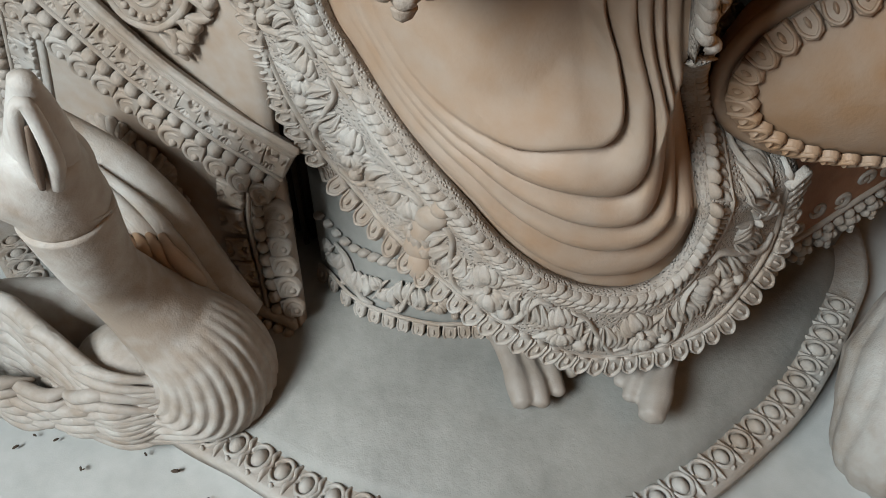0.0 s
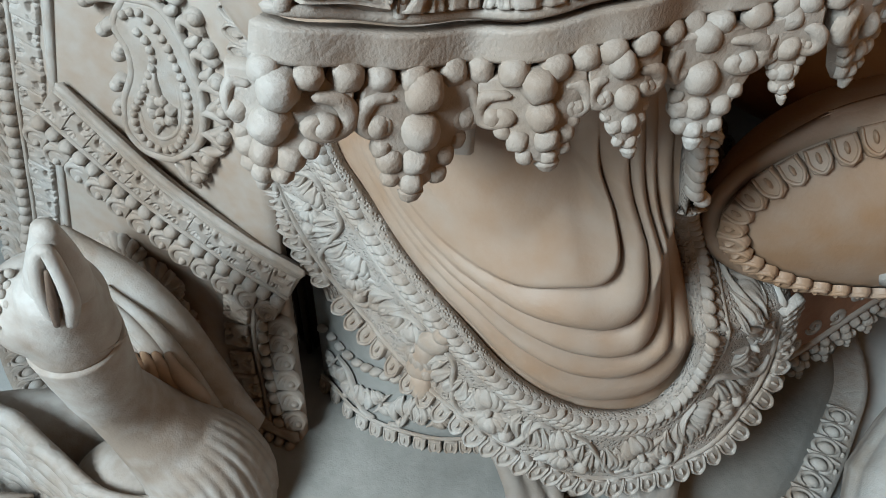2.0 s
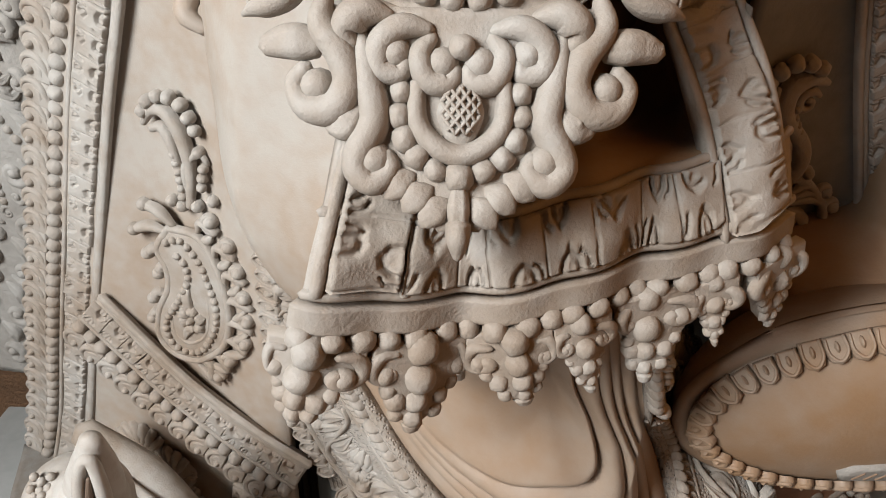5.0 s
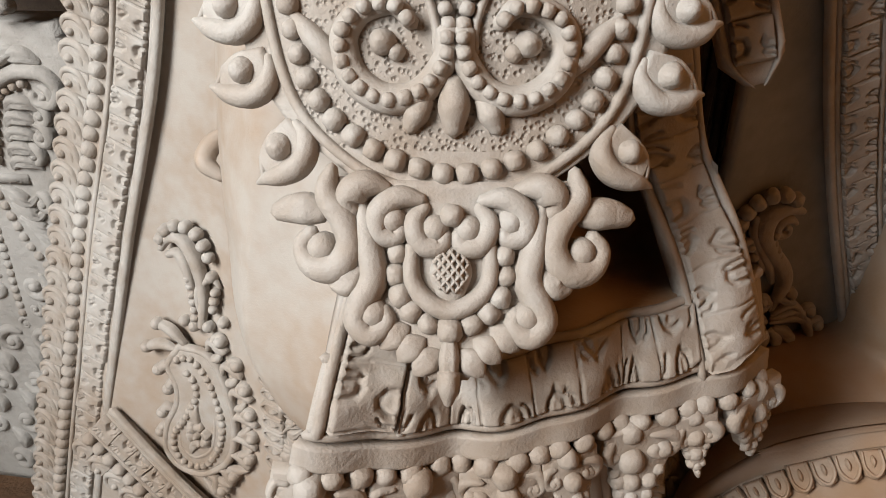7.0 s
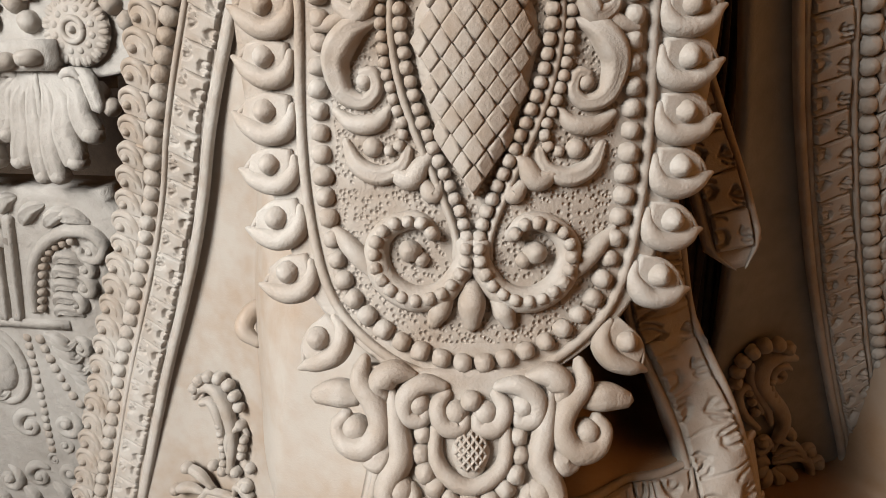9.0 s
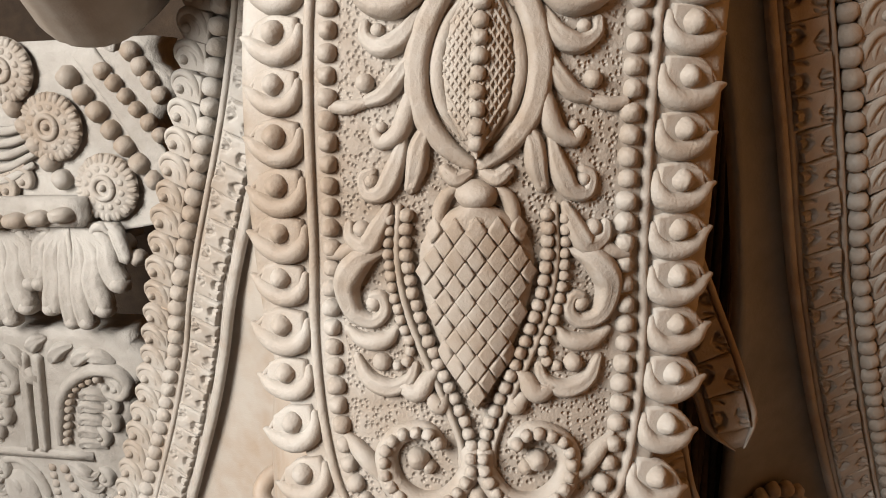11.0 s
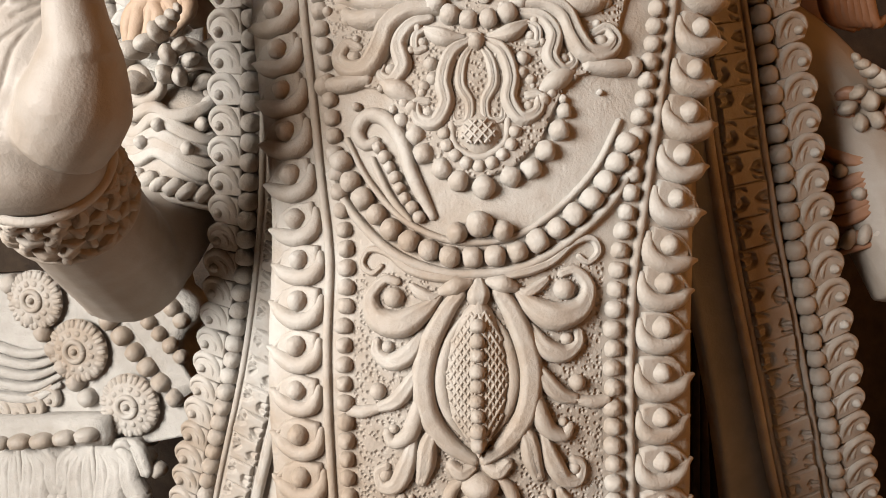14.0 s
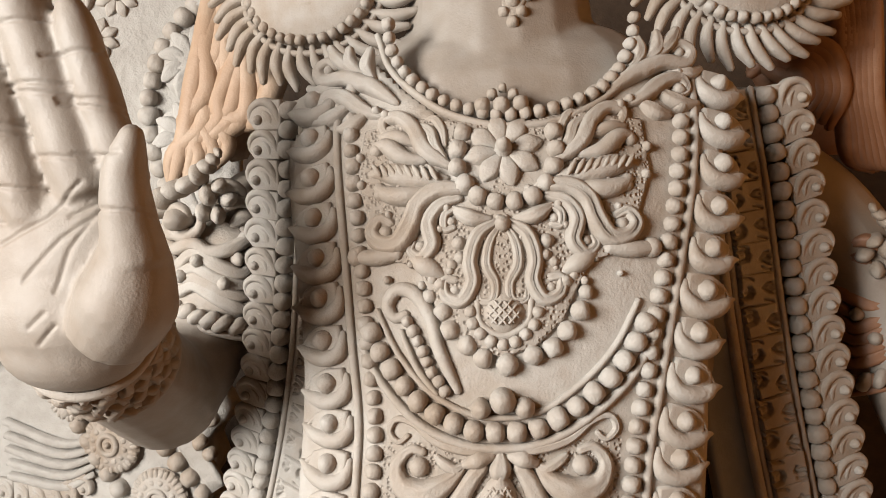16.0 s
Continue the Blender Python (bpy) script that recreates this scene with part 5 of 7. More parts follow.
for i in range(7):
    put("bead", BEAD, shawl, foot, 0.035 + 0.011 * i, -0.024 - 0.018 * (1 - abs(i - 4) / 4), 0, 0.015 * jit(), 1, 1, 0.001)


def comma(f, tail, tip, parent, size=0.011, hand=-1):
    """A leaf that rolls up round a pip at its tip."""
    dx, dz = tip[0] - tail[0], tip[1] - tail[1]
    a = math.atan2(dz, dx)
    r = Relief().spiral(f, tip[0], tip[1], size, 0.85, a + math.pi - hand * 1.2, size * 0.42, hand, 1.3, tail=[tail, ((tail[0] + tip[0]) / 2 - hand * -dz * 0.25, (tail[1] + tip[1]) / 2 + hand * -dx * 0.25)])
    r.blob(f, tip[0], tip[1], size * 0.62, size * 0.62, size * 0.85)
    return part("leaf", r, parent)


def paisley(parent, f):
    """A tall hooked paisley with beaded veins, curled outer leaves and a small flower."""
    body = [(-268, 621), (-285, 596), (-278, 574), (-280, 550), (-296, 520), (-303, 487), (-290, 465), (-260, 462), (-227, 488), (-214, 523), (-214, 558), (-223, 596), (-238, 618)]
    base = part("paisley", Relief().plate(f, mm(*body), 0.004, 0.94), parent)
    part("outline", Relief().tube(f, mm(*body, body[0]), [0.0042, 0.0045, 0.0042], 1.3, n=70).tube(f, mm((-262, 607), (-250, 600), (-237, 566), (-236, 530), (-246, 498), (-268, 484), (-282, 496), (-278, 520), (-262, 548)), [0.002, 0.003, 0.0032, 0.003, 0.002], 1.4, n=46), base)
    g = Strip(mm((-275, 604), (-257, 611), (-240, 595), (-230, 566), (-226, 537), (-233, 506), (-252, 479), (-274, 473), (-289, 487), (-288, 509), (-271, 535), (-254, 564), (-254, 584), (-264, 596)), raised(f, 0.004))
    row("bead", BEAD, base, g, 0, g.length, 0.0088, 0, size=0.0088, high=1.1)
    put("flower", FLOWER_SMALL, base, raised(f, 0.004), -0.256, 0.518, 0.3, 0.034, 1, 1.5)
    part("leaf", Relief().tube(raised(f, 0.003), mm((-252, 512), (-264, 502), (-270, 490)), [0.002, 0.005, 0.002], 1.2, n=9, ridge=0.3).tube(raised(f, 0.003), mm((-254, 525), (-258, 545), (-254, 560)), [0.002, 0.006, 0.002], 1.2, n=9, ridge=0.3), base)
    for (a, b), (c, d) in zip(((-236, 622), (-222, 596), (-214, 566), (-214, 534), (-220, 506), (-230, 488), (-246, 468), (-262, 462)), ((-219, 636), (-203, 612), (-196, 585), (-193, 556), (-193, 528), (-199, 499), (-221, 470), (-238, 445))):
        comma(f, (a / 1000, b / 1000), (c / 1000, d / 1000), base, 0.0115)
        part("leaf", Relief().tube(f, mm((a, b - 8), ((a + c) / 2 + 2, (b + d) / 2 - 14), (c - 2, d - 15)), [0.002, 0.005, 0.002], 1.1, n=8), base)
    for (a, b), (c, d) in zip(((-262, 624), (-272, 616), (-280, 592), (-278, 574), (-288, 540), (-298, 512)), ((-292, 643), (-309, 613), (-298, 588), (-289, 566), (-301, 534), (-307, 508))):
        part("leaf", Relief().tube(f, mm((a, b), ((a + c) / 2, (b + d) / 2 + 5), (c, d)), [0.003, 0.006, 0.005], 1.2, n=10).blob(f, c / 1000, d / 1000, 0.007, 0.007, 0.009), base)
    # hooked stem above
    hook = part("hook", Relief().tube(f, mm((-240, 648), (-234, 680), (-234, 705), (-240, 728), (-252, 743), (-266, 741), (-276, 728)), [0.004, 0.005, 0.006, 0.007, 0.007, 0.006, 0.003], 1.1, n=36)
                .tube(f, mm((-245, 650), (-246, 690), (-248, 712), (-256, 727), (-268, 724)), [0.003, 0.004, 0.005, 0.006, 0.004], 1.2, n=26), base)
    for pts, size in (((( -276, 736), (-264, 752), (-248, 758), (-233, 752), (-224, 738), (-220, 722)), 0.0135), (((-247, 706), (-245, 680), (-244, 655)), 0.0088), (((-217, 696), (-220, 682), (-224, 667)), 0.0095)):
        g = Strip(mm(*pts), raised(f, 0.003))
        row("bead", BEAD, hook, g, 0, g.length, size * 0.92, 0, size=size, high=1.1)
    part("leaf", Relief().tube(f, mm((-236, 655), (-239, 683), (-231, 699), (-220, 704), (-214, 696)), [0.003, 0.004, 0.0045, 0.004, 0.002], 1.3, n=20), hook)
    for a, b in ((-214, 658), (-259, 652), (-248, 648), (-232, 650), (-222, 706)):
        put("boss", BOSS, hook, f, a / 1000, b / 1000, 0, 0.012)


paisley(shawl, raised(left_at, 0.006))
# a second, smaller leaf low on the cloth, beside the bird
tuft = raised(left_at, 0.006)
for i in range(9):
    g = 0.5 + 0.32 * i
    c = (-0.335 + 0.006 * i, 0.272 - 0.011 * i)
    part("leaf", Relief().tube(tuft, [c, (c[0] + 0.016 * math.cos(g), c[1] + 0.016 * math.sin(g)), (c[0] + 0.03 * math.cos(g - 0.5), c[1] + 0.03 * math.sin(g - 0.5))], [0.003, 0.006, 0.003], 1.1, n=9), shawl)

RCOLUMN = [(0.250, 1.53), (0.262, 1.45), (0.276, 1.33), (0.297, 1.215), (0.335, 1.07), (0.386, 0.93), (0.446, 0.788), (0.50, 0.65), (0.55, 0.50)]
rcol_x = curve_of(*[(z, x) for x, z in RCOLUMN[::-1]])
rinside = curve_of((0.04, 0.26), (0.5, 0.25), (0.75, 0.265), (0.95, 0.25), (1.1, 0.225), (1.3, 0.18), (1.55, 0.10))


def right_cloth(s, z):
    a, b = rinside(z), rcol_x(z) + 0.03
    p = right_at(a + (b - a) * s, z)
    p.y += 0.005 * math.sin(8 * s + 6 * z)
    return p


# Grey clay instead of beige puts this side's shade into the cloth colour.
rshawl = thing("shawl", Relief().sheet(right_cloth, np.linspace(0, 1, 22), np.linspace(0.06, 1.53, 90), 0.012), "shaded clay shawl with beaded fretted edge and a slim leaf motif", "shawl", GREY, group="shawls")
rs = Strip(RCOLUMN[::-1], right_at)
rf = raised(rs, 0.004)
part("band", Relief().sheet(rf, np.linspace(0, rs.length, 90), np.linspace(0.010, 0.060, 5), 0.009), rshawl)
row("bead", BEAD, rshawl, rf, 0, rs.length, 0.0165, 0.0, size=0.018)
part("backing", Relief().sheet(rs, np.linspace(0, rs.length, 80), np.linspace(-0.032, -0.005, 3), 0.008), rshawl)
row("curl", CURLS[1], rshawl, rf, 0, rs.length, 0.0255, -0.024, rot=0.12, size=0.0265, wide=1.05)
row("fret", FRET, rshawl, raised(rs, 0.005), 0, rs.length, 0.0265, 0.034, size=0.0268, wide=1.15, high=1.15)
for v, q in ((0.0125, 0.0028), (0.053, 0.0028), (0.060, 0.0045)):
    part("rod", Relief().tube(rf, [(u, v) for u in np.linspace(0, rs.length, 40)], [q, q], 1.0, n=90, seg=6), rshawl)
rup = raised(right_at, 0.006)
motif = part("leaf_motif", Relief().tube(rup, mm((352, 668), (356, 690), (348, 710), (332, 728), (318, 748), (320, 768), (336, 777), (356, 772)), [0.006, 0.008, 0.009, 0.009, 0.010, 0.010, 0.008, 0.003], 1.0, n=44)
             .tube(rup, mm((342, 690), (333, 712), (320, 730), (309, 748), (306, 768)), [0.003, 0.005, 0.006, 0.006, 0.003], 1.1, n=24), rshawl)
for pts, size in ((((290, 742), (289, 768), (302, 787), (322, 794), (346, 786)), 0.016), (((356, 696), (345, 718), (331, 738), (330, 752)), 0.0095)):
    g = Strip(mm(*pts), raised(rup, 0.004))
    row("bead", BEAD, motif, g, 0, g.length, size * 0.9, 0, size=size)
part("leaf", Relief().spiral(rup, 0.340, 0.753, 0.013, 1.2, 0.5, 0.005, 1, 1.3), motif)
part("leaf", Relief().tube(rup, mm((328, 686), (306, 708), (297, 732), (306, 742), (316, 728), (328, 706)), [0.003, 0.005, 0.005, 0.004, 0.003], 1.2, n=30), motif)
for a, b in ((314, 722), (320, 708), (308, 734)):
    put("boss", BOSS, motif, rup, a / 1000, b / 1000, 0, 0.011)
for (a, b), (c, d) in (((352, 650), (394, 652)), ((350, 656), (366, 676)), ((348, 656), (334, 668)), ((352, 644), (408, 634)), ((352, 640), (416, 612))):
    comma(rup, (a / 1000, b / 1000), (c / 1000, d / 1000), motif, 0.012, -1 if c > 350 else 1)
for (a, b), (c, d) in (((346, 640), (322, 642)), ((346, 634), (328, 622)), ((348, 630), (342, 606)), ((354, 630), (364, 604)), ((358, 632), (386, 606))):
    part("leaf", Relief().tube(rup, mm((a, b), ((a + c) / 2 + 3, (b + d) / 2 + 4), (c, d)), [0.004, 0.008, 0.003], 1.2, n=10, ridge=0.2), motif)

# loose cloth that swells out between sash and shawls
loose_edge = curve_of((0.60, -0.07), (0.615, -0.098), (0.628, -0.118), (0.659, -0.150), (0.717, -0.175), (0.778, -0.178), (0.879, -0.179), (1.06, -0.165))
bulge = Relief()
rows = []
for z in np.linspace(0.605, 1.06, 56):
    k = (z - 0.605) / 0.45
    r = []
    for s in np.linspace(0, 1, 40):
        x = loose_edge(z) + s * (0.02 - loose_edge(z))
        y = 0.490 - 0.08 * s - 0.045 * math.sin(math.pi * s) + 0.055 * max(0.0, 1 - s / 0.20) ** 2 + 0.011 * abs(math.sin(7 * s - 6 * z)) * min(1, 4 * s) + 0.05 * max(0.0, 0.2 - k)
        r.append(Vector((x, y, z)))
    edge_p = r[0]
    rows.append([edge_p + Vector((0.03, 0.05, 0)), edge_p + Vector((0.004, 0.016, 0))] + r)
bulge.grid(rows)
loose = thing("loose_cloth", bulge, "smooth swelling fold of clay cloth beside the sash", "cloth", SMOOTH)
part("rolled_lip", limb(Relief(), [(-0.160, 0.528, 0.868), (-0.176, 0.518, 0.857), (-0.180, 0.510, 0.844), (-0.166, 0.506, 0.833)], [0.004, 0.008, 0.0085, 0.004], n=20, seg=12), loose, SMOOTH)
tail_at = lambda x, z: Vector((x, 0.455 + 0.1 * (z - 0.95), z))
tail = Strip([(0.208, 0.915), (0.190, 0.975), (0.160, 1.06), (0.145, 1.12)], tail_at)
narrow = lambda u, v: tail(u, v * min(1.0, 0.25 + u / 0.022))
stole = thing("stole_end", Relief().sheet(narrow, np.linspace(0, tail.length, 40), [-0.02, -0.012, 0.0, 0.012, 0.02], 0.012), "fretted clay stole end hanging behind the sash", "stole")
row("fret", FRET, stole, raised(tail, 0.002), 0.014, tail.length, 0.03, 0.0, size=0.027)
for v in (-0.018, 0.018):
    part("rod", Relief().tube(narrow, [(0, v), (0.02, v), (0.05, v), (tail.length, v)], [0.003, 0.003], n=20, seg=6), stole)
fold = Relief()
rows = []
for z in np.linspace(0.62, 1.30, 40):
    rows.append([Vector((0.09 + 0.115 * s, 0.505 + 0.012 * math.sin(9 * s + 4 * z) + 0.12 * s ** 3 + 0.10 * max(0.0, 0.92 - z), z)) for s in np.linspace(0, 1, 20)])
fold.grid(rows)
# Warm light on this fold is put into its ochre colour.
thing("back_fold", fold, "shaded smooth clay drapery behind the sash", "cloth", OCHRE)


# near-black stalks added to darken the shaded gaps between cloths
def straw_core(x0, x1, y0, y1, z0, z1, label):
    core = thing("straw_core", limb(Relief(), [((x0 + x1) / 2, y0 + 0.06, z0), ((x0 + x1) / 2, y0 + 0.07, (z0 + z1) / 2), ((x0 + x1) / 2, y1 + 0.06, z1)], [0.045, 0.045, 0.045]), label, "straw", GAP_SHADE, group="straw cores")
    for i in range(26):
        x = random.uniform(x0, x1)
        part("stalk", limb(Relief(), [(x + random.uniform(-0.01, 0.01), y0 + random.uniform(0, 0.03), z0), (x, (y0 + y1) / 2 + random.uniform(-0.005, 0.03), (z0 + z1) / 2), (x + random.uniform(-0.012, 0.012), y1 + random.uniform(0, 0.03), z1)], [0.004, 0.005, 0.003], n=8, seg=6), core, GAP_SHADE)


straw_core(-0.215, -0.10, 0.745, 0.745, 0.10, 0.66, "near-black stalks added to darken the gap behind shawl and skirt")
straw_core(0.19, 0.275, 0.665, 0.60, 0.70, 1.36, "near-black stalks added to darken the gap behind shawl and sash")


# ---- gourd of a lute, with a petalled rim ----
gourd = Relief()
TILT = 0.14


def gourd_point(a, b, k=1.0):
    """A point of the tilted gourd: a and b run over its face from -1 to 1."""
    d = math.sqrt(max(0.02, 1 - a * a - b * b))
    x, z = 0.193 * a, 0.112 * b
    x, z = x * math.cos(TILT) - z * math.sin(TILT), x * math.sin(TILT) + z * math.cos(TILT)
    return Vector((0.418 + x, 0.562 - 0.062 * d * k - 0.2 * (z + 0.012) + (0.10 if k < 0 else 0.0) * (1 - a * a - b * b), 0.502 + z))


rows = []
for r in np.linspace(0.03, 1.0, 22):
    rows.append([gourd_point(r * math.cos(g), r * math.sin(g)) for g in np.linspace(0, -2 * math.pi, 64, endpoint=False)])
for r in np.linspace(0.98, 0.3, 8):
    rows.append([gourd_point(r * math.cos(g), r * math.sin(g), -0.8) for g in np.linspace(0, -2 * math.pi, 64, endpoint=False)])
gourd.grid(rows[::-1], True)
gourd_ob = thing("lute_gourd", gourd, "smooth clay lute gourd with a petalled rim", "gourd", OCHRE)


def gourd_at(x, z):
    dx, dz = x - 0.418, z - 0.502
    return gourd_point((dx * math.cos(TILT) + dz * math.sin(TILT)) / 0.193, (dz * math.cos(TILT) - dx * math.sin(TILT)) / 0.112)


ringpts = []
for g in np.linspace(-0.20 * math.pi, -1.80 * math.pi, 60):
    p = gourd_point(0.965 * math.cos(g), 0.965 * math.sin(g))
    ringpts.append((p.x, p.z))
grim = Strip(ringpts, gourd_at)
rim_lobe = LOBE.copy()
rim_lobe.materials[0] = OCHRE
row("lobe", rim_lobe, gourd_ob, raised(grim, 0.003), 0, grim.length, 0.0205, -0.013, size=0.0205, wide=1.05, high=1.5)
part("rim_roll", Relief().tube(raised(grim, 0.003), [(u, 0.003) for u in np.linspace(0, grim.length, 40)], [0.006, 0.006], 1.2, n=90, seg=7), gourd_ob, OCHRE)
plaque = [(a - 0.055, b + 0.002) for a, b in ((0.437, 0.425), (0.43, 0.437), (0.44, 0.449), (0.47, 0.455), (0.50, 0.452), (0.51, 0.438), (0.495, 0.427))]
pl = part("patch", Relief().plate(lambda x, z: gourd_at(x, z), plaque, 0.006), gourd_ob, PALE, "small pale clay patch with scratched strokes")
for i in range(5):
    part("stroke", Relief().tube(raised(gourd_at, 0.006), [(0.390 + i * 0.011, 0.435), (0.395 + i * 0.011, 0.448)], [0.0012, 0.0012], 0.8, n=5, seg=5), pl, WARM)
mound = Relief()
ball(mound, (0.50, 0.74, 0.545), (0.25, 0.14, 0.085), 32, 18)
limb(mound, [(0.50, 0.74, 0.54), (0.535, 0.715, 0.62), (0.548, 0.70, 0.72), (0.57, 0.70, 0.86)], [0.085, 0.10, 0.10, 0.09])
# Ochre in place of lighter clay gives the mound its shade.
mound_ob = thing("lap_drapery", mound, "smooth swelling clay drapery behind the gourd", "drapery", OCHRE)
fused(mound_ob, 0.006, 14)

# hem at the far side, its shade put into red-brown clay, with a bead fringe
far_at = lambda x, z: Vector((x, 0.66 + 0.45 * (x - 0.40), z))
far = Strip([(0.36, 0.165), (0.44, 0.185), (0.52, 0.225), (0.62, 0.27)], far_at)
farh = thing("side_hem", Relief().sheet(far, np.linspace(0, far.length, 24), np.linspace(-0.01, 0.20, 10), 0.012), "clay hem coloured red-brown for its shade, with a bead fringe", "hem", BROWN)
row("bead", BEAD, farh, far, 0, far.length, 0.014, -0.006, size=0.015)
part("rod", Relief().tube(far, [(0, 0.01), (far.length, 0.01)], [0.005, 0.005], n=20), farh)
for i in range(9):
    u = 0.02 + i * 0.032
    for a, b, q in ((0, 0.02, 0.017), (-0.009, 0.028, 0.012), (0.009, 0.028, 0.012), (0, 0.036, 0.012), (0, 0.046, 0.008)):
        put("bead", BEAD, farh, far, u + a, -b, 0, q)
for i in range(10):
    part("curl", Relief().spiral(far, 0.02 + i * 0.03, 0.03 + 0.012 * (i % 2), 0.012, 1.2, i, 0.004), farh)


# ---- the swan ----
def feathered(R, pts, radii, n=60, seg=72, ribs=22, deep=0.010, start=0.30, squash=1.0):
    """A neck that swells into a breast, with ribbed feathers running down it."""
    c = smooth_curve(pts, n)
    r = np.interp(np.linspace(0, 1, n), np.linspace(0, 1, len(radii)), radii)
    d = np.gradient(c, axis=0)
    up = Vector((0, -1, 0.2)).normalized()
    rows = []
    for i, (p, q, t) in enumerate(zip(c, d, r)):
        t3 = Vector(q).normalized()
        a = t3.cross(up).normalized()
        b = a.cross(t3)
        k = i / (n - 1)
        amp = deep * min(1.0, max(0.0, (k - start) / 0.3)) * (1 if k < 0.96 else 0.5)
        ring = []
        for g in np.linspace(0, 2 * math.pi, seg, endpoint=False):
            w = t + amp * (abs(math.sin(ribs * g * 0.5 + 1.6 * k)) ** 0.7 - 0.6)
            ring.append(Vector(p) + a * (w * math.cos(g)) + b * (w * squash * math.sin(g)))
        rows.append(ring)
    k = R.grid(rows, True)
    first, last = [k + j for j in range(seg)], [k + (n - 1) * seg + j for j in range(seg)]
    R.cap((first + first[:1])[::-1], Vector(c[0]))
    R.cap(last + last[:1], Vector(c[-1]))
    return R


swan_body = Relief()
feathered(swan_body, [(-0.309, 0.477, 0.385), (-0.309, 0.484, 0.345), (-0.310, 0.496, 0.300), (-0.304, 0.514, 0.250), (-0.284, 0.523, 0.200), (-0.258, 0.526, 0.148), (-0.262, 0.532, 0.098), (-0.305, 0.538, 0.072), (-0.365, 0.548, 0.062), (-0.45, 0.56, 0.058)],
          [0.040, 0.036, 0.033, 0.039, 0.049, 0.065, 0.078, 0.070, 0.058, 0.045, 0.02], n=96, seg=160, ribs=30, deep=0.0105, start=0.40)
swan = thing("swan", swan_body, "pale clay swan with ribbed breast and upturned beak", "swan", BIRD)
head = Relief()
ball(head, (-0.321, 0.477, 0.424), (0.048, 0.046, 0.045), 28, 18)
limb(head, [(-0.309, 0.478, 0.390), (-0.305, 0.466, 0.425), (-0.292, 0.452, 0.462)], [0.040, 0.037, 0.028], n=20)
fused(part("head", head, swan, BIRD), 0.004, 6)
part("collar", limb(Relief(), [(-0.309 + 0.0395 * math.cos(g), 0.477 + 0.037 * math.sin(g), 0.384 - 0.012 * math.sin(g)) for g in np.linspace(0, 6.28, 22)], [0.0014] * 4, n=60, seg=8), swan, BIRD)
beak = Relief()
limb(beak, [(-0.2960, 0.460, 0.446), (-0.2860, 0.451, 0.476), (-0.2760, 0.440, 0.510), (-0.2700, 0.432, 0.534)], [0.027, 0.0245, 0.0175, 0.009], n=24, flatten=0.85)
part("beak", beak, swan, BIRD)
lipp = Relief()
limb(lipp, [(-0.2800, 0.437, 0.440), (-0.2680, 0.428, 0.470), (-0.2660, 0.424, 0.500), (-0.2700, 0.424, 0.520), (-0.2790, 0.425, 0.512), (-0.2860, 0.427, 0.485), (-0.2910, 0.433, 0.448)], [0.005, 0.0065, 0.006, 0.0055, 0.006, 0.0065, 0.005], n=40, seg=10)
part("beak_edge", lipp, swan, BIRD)
# Dark strip laid on the beak as the shade inside its open slit.
slit = Relief()
limb(slit, [(-0.2870, 0.4300, 0.444), (-0.2790, 0.4230, 0.470), (-0.2730, 0.4215, 0.503)], [0.0025, 0.0040, 0.002], n=16, seg=10)
part("mouth_slit", slit, swan, clay("slit_shade_clay", (0.07, 0.045, 0.03), (0.12, 0.08, 0.055)), "dark strip for the shaded slit of the beak")
eye_r = Relief()
ball(eye_r, (-0.3500, 0.443, 0.432), (0.010, 0.008, 0.007), 12, 8)
part("eye", eye_r, swan, BIRD)
part("eyelid", limb(Relief(), [(-0.335, 0.436, 0.434), (-0.346, 0.436, 0.444), (-0.361, 0.447, 0.440)], [0.002, 0.0035, 0.002], n=14, seg=8), swan, BIRD)
for k in range(16):
    g = k * 2.4
    q = 0.004 + 0.0013 * k
    t = Relief()
    ball(t, (-0.334 + q * 0.8 * math.cos(g), 0.452 + q * 0.5 * math.sin(g), 0.461 + q * 0.5 * math.sin(g) - 0.006 * abs(math.cos(g))), (0.0042, 0.0042, 0.0042), 8, 6)
    part("crest_bead", t, swan)
part("breast_side", ball(Relief(), (-0.338, 0.525, 0.098), (0.072, 0.064, 0.070), 28, 18), swan, BIRD)
wing = part("wing", ball(Relief(), (-0.47, 0.60, 0.085), (0.17, 0.055, 0.075), 28, 16), swan, BIRD)
for k in range(22):
    t = k / 21
    w = 0.016 * math.sin(2.3 * k)
    pts = [(-0.284 - 0.008 * t, 0.482 - 0.012 * math.sin(3 * t), 0.150 - 0.100 * t), (-0.342 - 0.01 * t, 0.478 - 0.016 * math.sin(3 * t), 0.155 - 0.110 * t + w), (-0.405 - 0.02 * t, 0.510 - 0.012 * t, 0.180 - 0.145 * t - w),
           (-0.465 - 0.01 * t, 0.552 - 0.018 * t, 0.180 - 0.145 * t + w), (-0.52 - 0.01 * t, 0.575 - 0.01 * t, 0.185 - 0.14 * t - w), (-0.58, 0.61, 0.17 - 0.13 * t)]
    part("feather", limb(Relief(), pts, [0.003, 0.008, 0.0105, 0.0125, 0.011, 0.005], n=36, seg=10, flatten=0.85), wing, BIRD)
